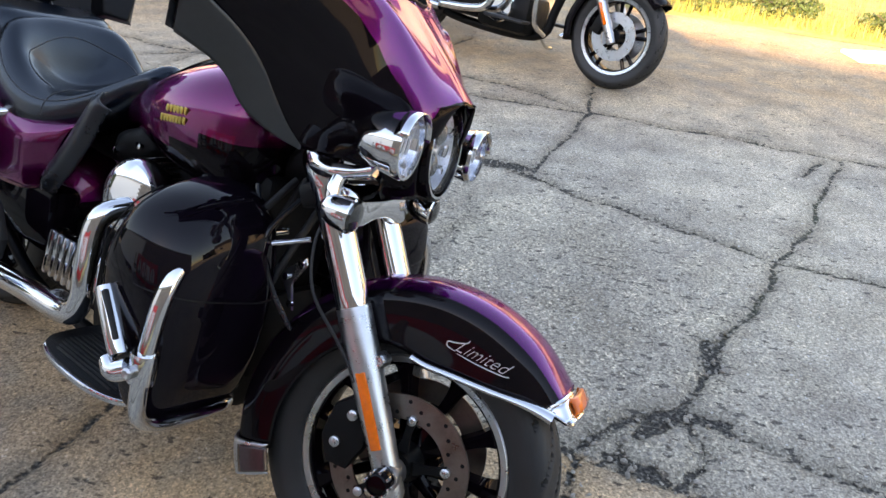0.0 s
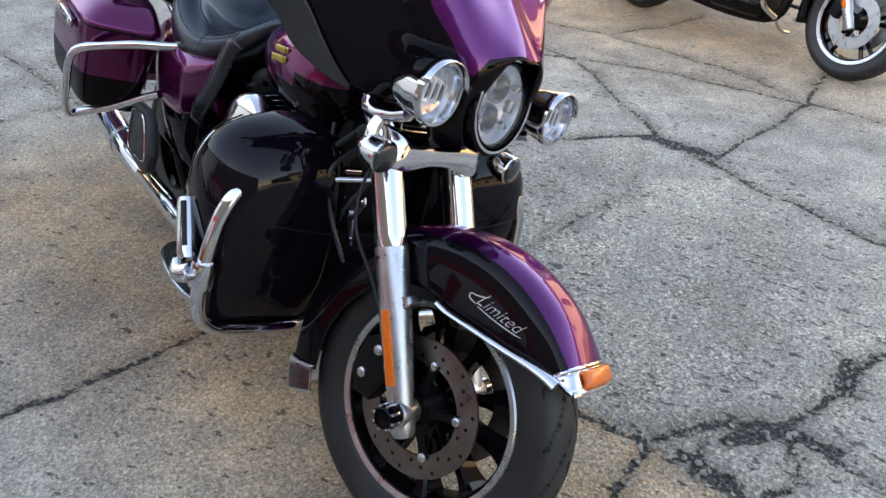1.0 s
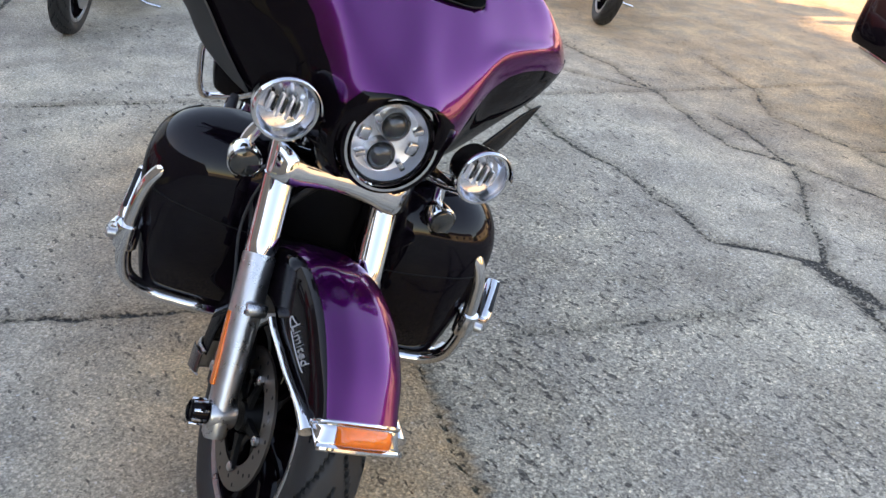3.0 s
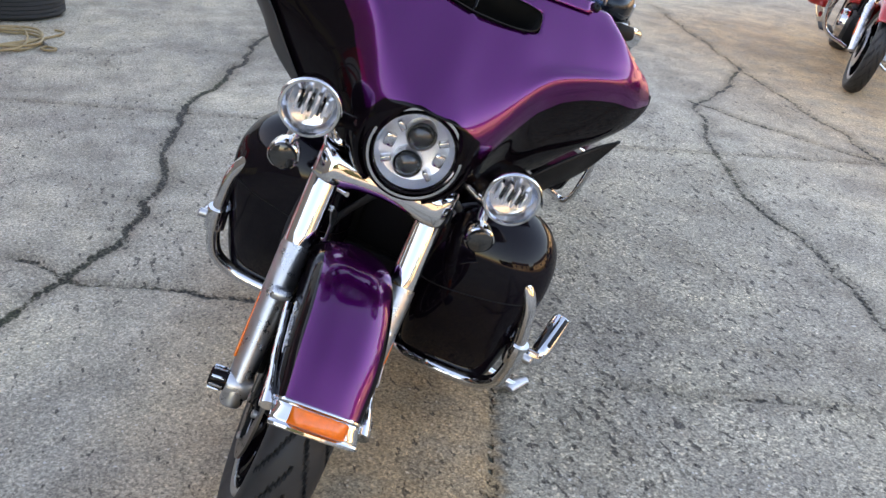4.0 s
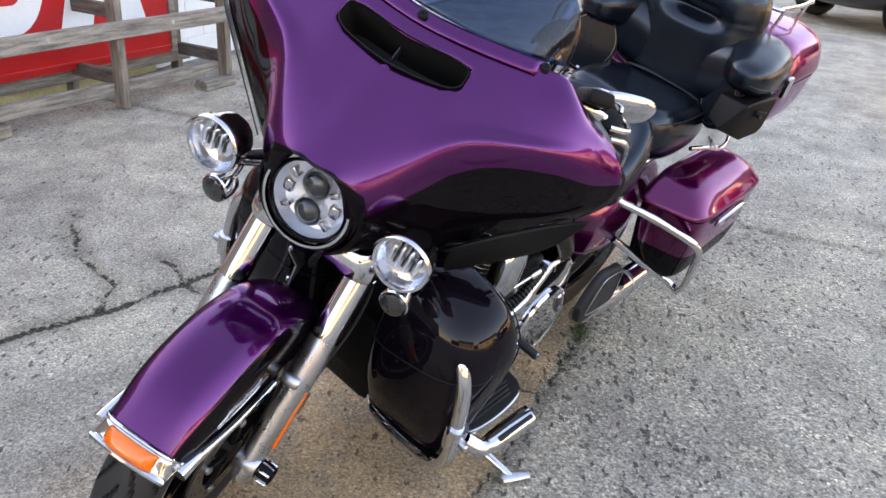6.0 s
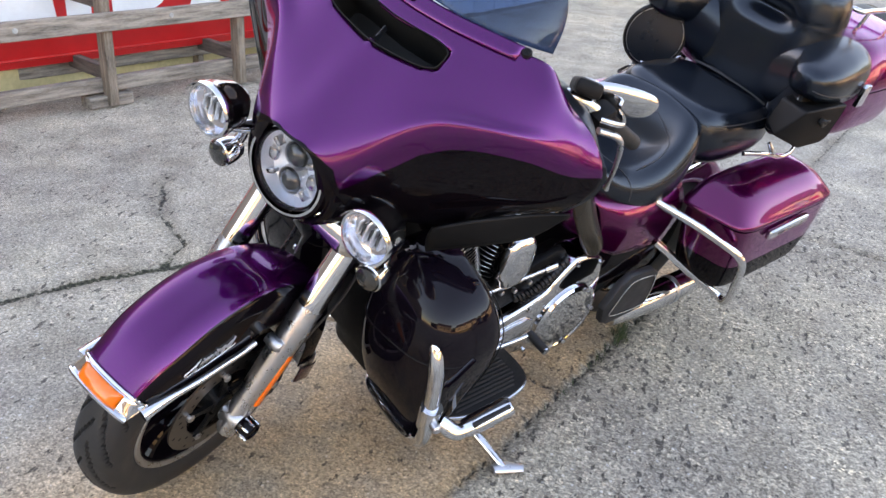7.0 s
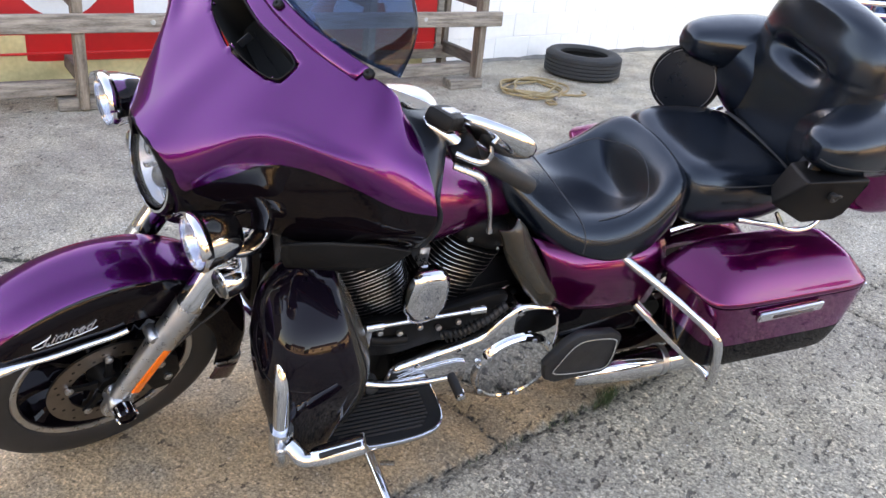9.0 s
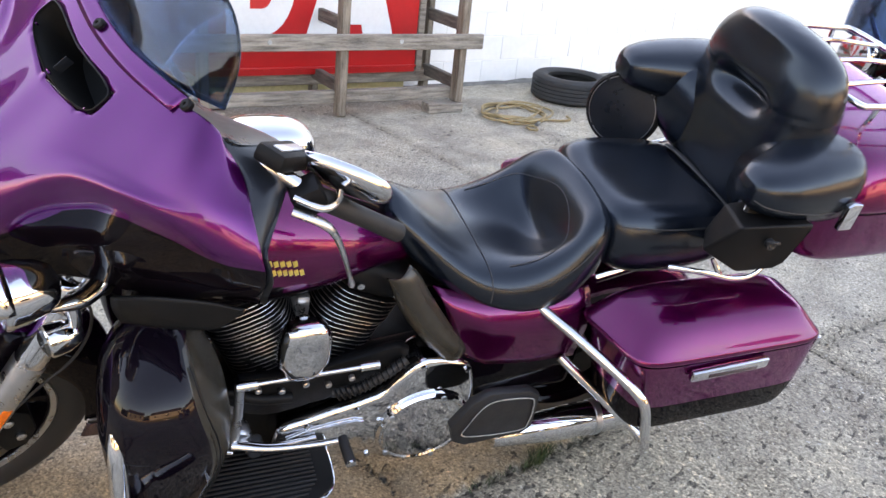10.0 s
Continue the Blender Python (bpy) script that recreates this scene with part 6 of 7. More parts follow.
for k, P in enumerate(([(-0.4, -0.05, 0.8), (-0.38, -0.16, 0.68), (-0.42, -0.2, 0.56), (-0.5, -0.18, 0.44)], [(-0.4, -0.08, 0.8), (-0.4, -0.2, 0.72), (-0.46, -0.24, 0.74), (-0.55, -0.2, 0.76)], [(-0.38, 0.02, 0.78), (-0.37, -0.12, 0.6), (-0.4, -0.14, 0.45), (-0.43, -0.12, 0.3)], [(-0.4, 0.08, 0.8), (-0.4, 0.2, 0.7), (-0.47, 0.22, 0.6), (-0.56, 0.18, 0.5)])):
    bpart("hose", tube(P, 0.007 + 0.001 * k, 10, 5), RUBBER, None, "black rubber hose")
bpart("chrome_rod", tube([(-0.41, -0.1, 0.62), (-0.42, -0.24, 0.42)], 0.006, 10, 1), STEEL)

# ---- engine ----
CR = np.array((-0.775, 0, 0.31))
bpart("crankcase", loft([superring((-0.775, y, 0.3), a, b, 3, 36, (1, 0, 0), (0, 0, 1)) for y, a, b in ((-0.17, 0.12, 0.1), (-0.15, 0.17, 0.13), (0, 0.2, 0.15), (0.1, 0.2, 0.15), (0.14, 0.17, 0.13))], 3), DARK, None, "black crankcase")
bpart("gearbox", box((-1.12, 0.0, 0.34), (0.3, 0.24, 0.24), None, 0.04), DARK)
for lean, nm in ((22.5, "front"), (-22.5, "rear")):
    m = Matrix.Translation(Vector(CR)) @ Matrix.Rotation(radians(lean), 4, "Y")
    cyl = bpart("cylinder", lathe([(0.062, 0.1), (0.062, 0.36)], (0, 0, 0), (0, 0, 1), 24), DARK, None, "black finned engine cylinder")
    cyl.matrix_local = m
    for i in range(19):
        z = 0.155 + i * 0.0135
        w = 0.1 if i < 13 else 0.104
        fin = loft([superring((0, 0, z + dz), w * k, w * 1.12 * k, 3.2, 28) for dz, k in ((-0.0017, 0.985), (-0.001, 1.0), (0.001, 1.0), (0.0017, 0.985))], 1)
        f = part("fin", fin, [DARK], cyl)
        edge = [superring((0, 0, z), w * 1.004, w * 1.12 * 1.004, 3.2, 28)]
        part("fin_edge", tube(edge[0], 0.0007, 5, 1, closed=True), STEEL, cyl)
    hd = part("rocker_cover", loft([superring((0, 0, z), a, b, 3.5, 28) for z, a, b in ((0.405, 0.09, 0.105), (0.42, 0.098, 0.115), (0.45, 0.098, 0.115), (0.475, 0.085, 0.1), (0.482, 0.06, 0.075))], 3), DARK, cyl)
    for bx, by in ((-0.05, 0.1), (0.05, 0.1), (-0.05, -0.1), (0.05, -0.1)):
        part("bolt", lathe([(0.009, 0.0), (0.009, 0.01), (0, 0.011)], (bx, by * 1.12, 0.43), (0, 1 if by > 0 else -1, 0), 10), CHROME, cyl)
hc = [superring((x, 0.2 + dy, z), a, b, 3, 28, (1, 0, 0), (0, 0, 1)) for dy, x, z, a, b in ((0.0, -0.752, 0.635, 0.058, 0.085), (0.025, -0.752, 0.635, 0.06, 0.087), (0.04, -0.752, 0.636, 0.055, 0.08), (0.05, -0.752, 0.64, 0.04, 0.06), (0.053, -0.752, 0.64, 0.015, 0.02))]
hc = [[np.array((p[0] + 0.0, p[1], p[2])) if p[2] > 0.6 else np.array((-0.752 + (p[0] + 0.752) * 0.85, p[1], p[2])) for p in ring] for ring in hc]
bpart("horn_cover", loft(hc, 3), CHROME, None, "chrome horn cover between the cylinders")
bpart("horn_bracket", box((-0.752, 0.12, 0.72), (0.03, 0.1, 0.06), None, 0.008), STEEL)
# chrome primary cover with clutch cover
ol = [(-0.705, 0.335), (-0.72, 0.37), (-0.8, 0.395), (-0.95, 0.44), (-0.985, 0.475), (-1.03, 0.525), (-1.07, 0.545), (-1.16, 0.525), (-1.195, 0.49), (-1.22, 0.4), (-1.225, 0.29), (-1.19, 0.21), (-1.12, 0.165), (-1.03, 0.17), (-0.96, 0.205), (-0.85, 0.225), (-0.74, 0.235), (-0.7, 0.28)]
pc = prism(cr(ol, 3, True)[:, :2], 0.11, Matrix.Translation((0, 0.225, 0)) @ pose(0, 0, 0, 90), 0.018, None, 4)
prim = bpart("primary_cover", pc, CHROME, None, "polished chrome primary cover")
dc = lathe([(0.128, 0.0), (0.128, 0.01), (0.122, 0.017), (0.115, 0.018), (0.11, 0.014), (0.05, 0.0165), (0, 0.017)], (-1.09, 0.224, 0.305), (0, 1, 0), 56)
derby = bpart("clutch_cover", dc, CHROME, prim, "round clutch cover")
for i in range(5):
    a = 2 * math.pi * i / 5 + 0.6
    bpart("bolt", lathe([(0.007, 0.0), (0.007, 0.005), (0, 0.006)], (-1.09 + 0.119 * math.cos(a), 0.241, 0.305 + 0.119 * math.sin(a)), (0, 1, 0), 10), STEEL, derby)
for x, z in ((-0.78, 0.37), (-0.9, 0.405), (-1.055, 0.525), (-1.175, 0.5), (-0.95, 0.22), (-0.76, 0.26), (-0.965, 0.35)):
    bpart("bolt", lathe([(0.008, 0.0), (0.008, 0.007), (0.004, 0.008), (0, 0.006)], (x, 0.223, z), (0, 1, 0), 12), CHROME, prim)
bpart("inspection_cover", prism(cr([(-0.73, 0.34), (-0.9, 0.375), (-0.93, 0.33), (-0.91, 0.27), (-0.75, 0.265)], 3, True)[:, :2], 0.012, Matrix.Translation((0, 0.236, 0)) @ pose(0, 0, 0, 90), 0.005), CHROME, prim)
bpart("starter_cover", loft([superring((-0.87 - 0.2 * k, 0.12, 0.47 + 0.03 * k), 0.04, 0.035, 2.5, 20, (0, 1, 0), (0, 0, 1)) for k in (0, 0.3, 0.7, 1)], 3), DARK)
# gear linkage
sh = bpart("gear_shifter", tube([(-0.6, 0.25, 0.375), (-0.68, 0.27, 0.368), (-0.78, 0.285, 0.375), (-0.855, 0.295, 0.388)], [0.012, 0.009, 0.008, 0.009], 10, 5), CHROME, None, "chrome gear shift lever")
bpart("shift_peg", tube([(-0.85, 0.29, 0.39), (-0.855, 0.36, 0.38)], 0.013, 14, 1), RUBBER, sh)
bpart("peg_tip", lathe([(0.0125, 0), (0.0125, 0.006), (0, 0.008)], (-0.855, 0.36, 0.38), (0, 1, -0.14), 14), CHROME, sh)
bpart("heel_lever", tube([(-0.6, 0.25, 0.35), (-0.55, 0.25, 0.37), (-0.5, 0.26, 0.4)], 0.008, 10, 5), CHROME, sh)
bpart("shift_rod", tube([(-0.615, 0.235, 0.56), (-0.925, 0.235, 0.572)], 0.006, 10, 1), CHROME, sh)
bpart("rod_end", tube([(-0.605, 0.235, 0.56), (-0.65, 0.235, 0.5615)], 0.012, 12, 1), CHROME, sh)
bpart("rod_end", tube([(-0.885, 0.235, 0.5705), (-0.93, 0.235, 0.572)], 0.011, 12, 1), CHROME, sh)
bpart("rocker_arm", tube([(-0.612, 0.235, 0.565), (-0.612, 0.235, 0.46), (-0.605, 0.24, 0.36)], 0.011, 10, 3), STEEL, sh)

hose_ = bpart("ribbed_conduit", tube([(-0.84, 0.2, 0.455), (-0.9, 0.215, 0.475), (-0.96, 0.218, 0.515), (-1.01, 0.21, 0.55)], 0.013, 12, 5), RUBBER, None, "black ribbed conduit over the primary cover")
for i in range(14):
    k = i / 13
    bpart("rib", lathe([(0.0125, -0.003), (0.0165, -0.001), (0.0165, 0.001), (0.0125, 0.003)], (-0.85 - 0.15 * k, 0.212 + 0.006 * math.sin(math.pi * k), 0.457 + 0.085 * k ** 1.3), (-0.85, 0, 0.5), 12, caps=False), PLASTIC, hose_)
for x, y, z, r in ((-0.62, 0.215, 0.36, 0.03), (-0.66, 0.22, 0.31, 0.022), (-0.6, 0.2, 0.43, 0.02)):
    bpart("linkage_boss", lathe([(0.0, -0.03), (r, -0.03), (r * 1.05, 0.0), (r * 0.8, 0.012), (r * 0.4, 0.016), (0, 0.014)], (x, y, z), (0, 1, 0), 18), STEEL, None, "metal boss of the foot controls")
bpart("lower_link", tube([(-0.62, 0.235, 0.36), (-0.7, 0.245, 0.345), (-0.8, 0.245, 0.35)], [0.009, 0.007, 0.006], 10, 4), CHROME)
bpart("coolant_pipe", tube([(-0.58, 0.19, 0.5), (-0.66, 0.2, 0.47), (-0.74, 0.2, 0.46)], 0.014, 12, 4), DARK)
for i in range(5):
    bpart("case_bolt", lathe([(0.008, 0.0), (0.008, 0.01), (0.005, 0.012), (0, 0.01)], (-0.66 - 0.055 * i, 0.2, 0.505 - 0.012 * (i % 2)), (0, 1, 0), 10), STEEL)
bpart("engine_side_plate", prism(cr([(-0.6, 0.45), (-0.62, 0.53), (-0.75, 0.53), (-0.9, 0.56), (-0.99, 0.58), (-1.02, 0.55), (-0.95, 0.46), (-0.8, 0.42), (-0.68, 0.4)], 3, True)[:, :2], 0.03, Matrix.Translation((0, 0.195, 0)) @ pose(0, 0, 0, 90), 0.008), DARK, None, "black engine side casing")

# right side: air cleaner, exhaust
ac = lathe([(0.06, -0.05), (0.085, -0.045), (0.095, -0.02), (0.095, 0.01), (0.085, 0.03), (0.06, 0.042), (0.02, 0.046), (0, 0.046)], (-0.775, -0.2, 0.635), (0.1, -1, 0.1), 36)
bpart("air_cleaner", ac, CHROME, None, "round chrome air cleaner cover")
hd = bpart("exhaust_header", tube([(-0.73, -0.17, 0.63), (-0.75, -0.25, 0.625), (-0.765, -0.3, 0.59), (-0.765, -0.315, 0.48), (-0.77, -0.315, 0.4), (-0.82, -0.315, 0.345), (-1.0, -0.31, 0.325), (-1.3, -0.29, 0.28)], [0.022, 0.024, 0.027, 0.028, 0.028, 0.029, 0.03, 0.03], 16, 6), CHROME, None, "chrome exhaust header with heat shield")
bpart("header_clamp", tube([(-0.88, -0.296, 0.338), (-0.9, -0.296, 0.335)], 0.033, 16, 1), STEEL, hd)
bpart("cam_cover", lathe([(0.0, 0.0), (0.1, 0.0), (0.105, -0.02), (0.105, -0.05), (0.09, -0.06), (0, -0.062)], (-0.78, -0.135, 0.36), (0, 1, 0), 32), CHROME, None, "chrome cam cover")
for i in range(5):
    bpart("lifter_rib", box((-0.96 - 0.03 * i, -0.2, 0.39), (0.016, 0.05, 0.13), pose(0, 0, 0, 0, 12, 0), 0.005), CHROME)
bpart("brake_pedal", tube([(-0.58, -0.26, 0.3), (-0.53, -0.32, 0.36), (-0.5, -0.35, 0.4)], 0.011, 10, 4), CHROME, None, "chrome brake pedal")
bpart("pedal_pad", box((-0.5, -0.36, 0.405), (0.07, 0.07, 0.02), pose(0, 0, 0, 0, 30, 0), 0.006), RUBBER)

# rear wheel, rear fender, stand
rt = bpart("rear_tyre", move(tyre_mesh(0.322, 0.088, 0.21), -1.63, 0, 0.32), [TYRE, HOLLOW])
rr = bpart("rear_rim", lathe([(0.213, -0.07), (0.205, -0.072), (0.19, -0.05), (0.185, 0), (0.19, 0.05), (0.205, 0.072), (0.213, 0.07)], (-1.63, 0, 0.32), seg=56, caps=False), GLOSS)
for i in range(10):
    a = 2 * math.pi * i / 10
    bpart("spoke", tube([(-1.63 + 0.03 * math.cos(a), 0, 0.32 + 0.03 * math.sin(a)), (-1.63 + 0.19 * math.cos(a), 0, 0.32 + 0.19 * math.sin(a))], 0.016, 8, 1), GLOSS, rr)
bpart("rear_hub", lathe([(0.0, -0.1), (0.05, -0.1), (0.05, 0.1), (0, 0.1)], (-1.63, 0, 0.32), seg=24), DARK, rr)
rf = []
for th in (10, 35, 60, 90, 120, 150, 172):
    a = radians(th)
    rf.append([(-1.63 + r * math.cos(a), y, 0.32 + r * math.sin(a)) for y, r in ((-0.125, 0.3), (-0.125, 0.36), (-0.1, 0.39), (0, 0.4), (0.1, 0.39), (0.125, 0.36), (0.125, 0.3))])
bpart("rear_fender", grid(surface(rf, 4, 3)), PURPLE_BODY, None, "purple rear mudguard", 0.004)
bpart("tail_frame", tube([(-1.5, 0.17, 0.72), (-1.8, 0.2, 0.83), (-2.1, 0.2, 0.85)], 0.014, 10, 4), CHROME, None, "chrome trunk support tube")
bpart("tail_frame", tube([(-1.5, -0.17, 0.72), (-1.8, -0.2, 0.83), (-2.1, -0.2, 0.85)], 0.014, 10, 4), CHROME, None, "chrome trunk support tube")
# side stand: its foot lies on the ground
BI = BIKE.inverted()
foot = BI @ Vector((-0.3, 2.045, 0.012))
top = Vector((-0.62, 0.16, 0.21))
stand = bpart("side_stand", tube([top, top.lerp(foot, 0.35), top.lerp(foot, 0.8), foot], [0.016, 0.015, 0.013, 0.011], 12, 4), CHROME, None, "chrome side stand")
bpart("stand_tab", tube([foot + Vector((0.03, -0.01, 0.0)), foot, foot + Vector((-0.045, 0.035, 0.006))], [0.014, 0.02, 0.012], 12, 4, flat=0.45), STEEL, stand)
bpart("stand_stop", tube([top.lerp(foot, 0.62) + Vector((-0.015, 0.01, 0.015)), top.lerp(foot, 0.62) + Vector((-0.045, 0.03, 0.03))], 0.007, 8, 1), CHROME, stand)

# ---- the other motorcycles standing in the yard ----
def cruiser(m, label, paint, screen=False, bags=True):
    """A parked heavy motorcycle with chrome engine, cast wheels and saddlebags."""
    root = thing("motorcycle", m, label, "motorcycle", "motorcycles parked in the yard")

    def q(name, bm, material, parent=None, lab="", thick=0.0):
        return part(name, bm, material, parent or root, lab, None, thick)

    for nm, x, half_ in (("front", 0.0, 0.06), ("rear", -1.66, 0.085)):
        q(nm + "_tyre", move(tyre_mesh(0.32, half_, 0.232, 18, 96), x, 0, 0.32), [TYRE, HOLLOW])
        rm = q(nm + "_rim", lathe([(0.235, -half_ * 0.75), (0.232, -half_ * 0.82), (0.205, -half_ * 0.7), (0.2, 0), (0.205, half_ * 0.7), (0.232, half_ * 0.82), (0.235, half_ * 0.75), (0.222, 0)], (x, 0, 0.32), seg=56, closed=True), GLOSS, None, "black cast rim with a bright edge")
        for s in (-1, 1):
            q("rim_lip", lathe([(0.236, half_ * 0.77 * s), (0.232, half_ * 0.86 * s), (0.214, half_ * 0.8 * s), (0.212, half_ * 0.72 * s)], (x, 0, 0.32), seg=56, caps=False), STEEL, rm)
        for i in range(5):
            for da in (-0.1, 0.1):
                a = 2 * math.pi * i / 5 + da + 0.3
                q("spoke", tube([(x + 0.04 * math.cos(a), 0, 0.32 + 0.04 * math.sin(a)), (x + 0.21 * math.cos(a + da * 0.6), 0, 0.32 + 0.21 * math.sin(a + da * 0.6))], [0.012, 0.013], 8, 1), GLOSS, rm)
        q("hub", lathe([(0, -0.08), (0.045, -0.08), (0.045, 0.08), (0, 0.08)], (x, 0, 0.32), seg=20), DARK, rm)
        for s in (-1, 1) if x == 0 else (1,):
            d = q("brake_disc", lathe([(0.085, 0.07 * s - 0.0025), (0.148, 0.07 * s - 0.0025), (0.148, 0.07 * s + 0.0025), (0.085, 0.07 * s + 0.0025)], (x, 0, 0.32), seg=48, closed=True), STEEL)
            q("caliper", box((x - 0.1, 0.095 * s, 0.37), (0.07, 0.05, 0.11), pose(0, 0, 0, 0, 20, 0), 0.012), DARK)
    rows = []
    for th in (42, 65, 90, 115, 140, 170, 195):
        a = radians(th)
        rows.append([(r * math.cos(a), y, 0.32 + r * math.sin(a)) for y, r in ((-0.085, 0.3), (-0.09, 0.335), (-0.07, 0.358), (0, 0.37), (0.07, 0.358), (0.09, 0.335), (0.085, 0.3))])
    q("front_fender", grid(surface(rows, 4, 3)), paint, None, "", 0.004)
    rows = []
    for th in (20, 50, 80, 110, 140, 168):
        a = radians(th)
        rows.append([(-1.66 + r * math.cos(a), y, 0.32 + r * math.sin(a)) for y, r in ((-0.12, 0.3), (-0.12, 0.36), (-0.09, 0.385), (0, 0.395), (0.09, 0.385), (0.12, 0.36), (0.12, 0.3))])
    q("rear_fender", grid(surface(rows, 4, 3)), paint, None, "", 0.004)
    for s in (-1, 1):
        leg = q("fork_leg", lathe([(0, -0.05), (0.026, -0.045), (0.03, 0.05), (0.034, 0.3), (0.03, 0.32), (0.024, 0.325), (0.024, 0.62), (0, 0.62)], (0, 0.12 * s, 0.32), FD, 20), STEEL)
        q("reflector", box(tuple(np.array((0, 0.152 * s, 0.32)) + FD * 0.14), (0.022, 0.007, 0.14), Matrix.Rotation(math.atan2(FD[0], FD[2]), 4, "Y"), 0.003), AMBER, leg)
        q("handlebar", tube([(-0.38, 0.05 * s, 0.98), (-0.4, 0.2 * s, 1.08), (-0.5, 0.35 * s, 1.1), (-0.68, 0.42 * s, 1.02)], 0.014, 10, 5), CHROME)
        q("grip", tube([(-0.58, 0.385 * s, 1.07), (-0.7, 0.43 * s, 1.01)], 0.019, 12, 1), RUBBER)
        q("crash_bar", tube([(-0.45, 0.08 * s, 0.75), (-0.42, 0.3 * s, 0.7), (-0.42, 0.36 * s, 0.5), (-0.44, 0.3 * s, 0.3), (-0.47, 0.1 * s, 0.22)], 0.016, 12, 5), CHROME)
        q("floorboard", box((-0.66, 0.28 * s, 0.28), (0.3, 0.11, 0.02), None, 0.006), RUBBER)
        if bags:
            bm = loft([bag_ring(z, xf, xr, 0.23, yo, 6) for z, xf, xr, yo in ((0.33, -1.52, -2.1, 0.4), (0.345, -1.44, -2.16, 0.44), (0.6, -1.38, -2.18, 0.45), (0.7, -1.37, -2.14, 0.44), (0.75, -1.42, -2.06, 0.38), (0.765, -1.5, -1.97, 0.33))], 3)
            b = q("saddlebag", bm if s > 0 else mirror(bm), paint)
        q("muffler", lathe([(0, 0), (0.028, 0), (0.034, 0.12), (0.036, 0.2), (0.036, 0.95), (0.03, 0.97), (0, 0.95)], (-1.2, 0.29 * s, 0.25), (-1, 0, 0.05), 24), CHROME, None, "long chrome muffler")
    q("header", tube([(-0.66, -0.16, 0.62), (-0.75, -0.27, 0.6), (-0.78, -0.3, 0.45), (-0.82, -0.3, 0.33), (-0.95, -0.29, 0.29), (-1.25, -0.27, 0.265)], 0.028, 14, 5), CHROME, None, "chrome exhaust header")
    q("crankcase", box((-0.8, 0, 0.31), (0.42, 0.3, 0.26), None, 0.06), DARK)
    q("gearbox", box((-1.15, 0, 0.34), (0.3, 0.26, 0.24), None, 0.05), DARK)
    for lean in (22.5, -22.5):
        c = q("cylinder", lathe([(0.07, 0.1)] + [(0.1 if k % 2 else 0.075, 0.14 + 0.011 * k) for k in range(24)] + [(0.09, 0.42), (0.09, 0.47), (0, 0.48)], (-0.79, 0, 0.31), (math.sin(radians(lean)), 0, math.cos(radians(lean))), 24), DARK)
    q("primary_cover", prism(cr(ol_prim, 2, True)[:, :2], 0.1, Matrix.Translation((0, 0.225, 0)) @ pose(0, 0, 0, 90), 0.018, None, 3), CHROME)
    q("cam_cover", lathe([(0, 0), (0.11, 0), (0.115, -0.02), (0.1, -0.07), (0, -0.075)], (-0.8, -0.13, 0.34), (0, 1, 0), 28), CHROME)
    q("air_cleaner", lathe([(0.06, -0.05), (0.09, -0.04), (0.095, 0.01), (0.07, 0.04), (0, 0.046)], (-0.79, -0.2, 0.63), (0, -1, 0), 28), CHROME)
    q("fuel_tank", loft([tank_ring(*r) for r in TANK], 3), paint)
    q("seat", saddle([(-0.95, 0.09, 0.76, 0.8, 0.81, 0.0), (-1.1, 0.15, 0.68, 0.76, 0.75, 0.01), (-1.25, 0.18, 0.66, 0.76, 0.74, 0.015), (-1.4, 0.16, 0.7, 0.84, 0.84, 0.01), (-1.6, 0.14, 0.74, 0.86, 0.86, 0.0), (-1.75, 0.1, 0.76, 0.82, 0.82, 0.0)])[0], LEATHER)
    q("frame", tube([(-0.4, 0, 0.8), (-0.48, 0, 0.4), (-0.6, 0, 0.19), (-1.3, 0, 0.19), (-1.66, 0, 0.32)], 0.03, 12, 5), DARK)
    q("headlight", lathe([(0, -0.14), (0.06, -0.12), (0.1, -0.04), (0.105, 0), (0.1, 0.01), (0, 0.015)], (-0.17, 0, 0.93), (1, 0, 0), 28), CHROME)
    q("side_stand", tube([(-0.65, 0.15, 0.2), (-0.66, 0.28, 0.12), (-0.68, 0.4, 0.105)], 0.012, 10, 4), CHROME)
    if screen:
        ws_ = [[(x - 0.5 * y * y, y, z) for y in np.linspace(-w, w, 9)] for x, z, w in ((-0.22, 1.0, 0.2), (-0.27, 1.15, 0.27), (-0.34, 1.32, 0.27), (-0.4, 1.46, 0.2), (-0.42, 1.5, 0.1))]
        g = q("windscreen", grid(surface(ws_, 4, 2)), SHIELD, None, "clear windscreen", 0.004)
        g.visible_shadow = False
        for s in (-1, 1):
            q("mirror", loft([superring((-0.55 + h, 0.45 * s, 1.28), 0.08 * k, 0.05 * k, 2.6, 20, (0, 1, 0), (0, 0, 1)) for h, k in ((-0.006, 0.97), (0.01, 1), (0.03, 0.7), (0.036, 0.2))], 2), DARK)
            q("mirror_stem", tube([(-0.55, 0.36 * s, 1.1), (-0.54, 0.42 * s, 1.2), (-0.54, 0.45 * s, 1.26)], 0.007, 8, 3), CHROME)
    return root


ol_prim = [(-0.705, 0.335), (-0.72, 0.37), (-0.95, 0.44), (-1.03, 0.525), (-1.07, 0.545), (-1.16, 0.525), (-1.22, 0.4), (-1.225, 0.29), (-1.12, 0.165), (-1.03, 0.17), (-0.85, 0.225), (-0.74, 0.235), (-0.7, 0.28)]


def parked(x, y, heading, lean=-11):
    return Matrix.Translation((x, y, 0.0)) @ pose(0, 0, 0, 0, 0, heading) @ pose(0, 0, 0, lean, 0, 0)


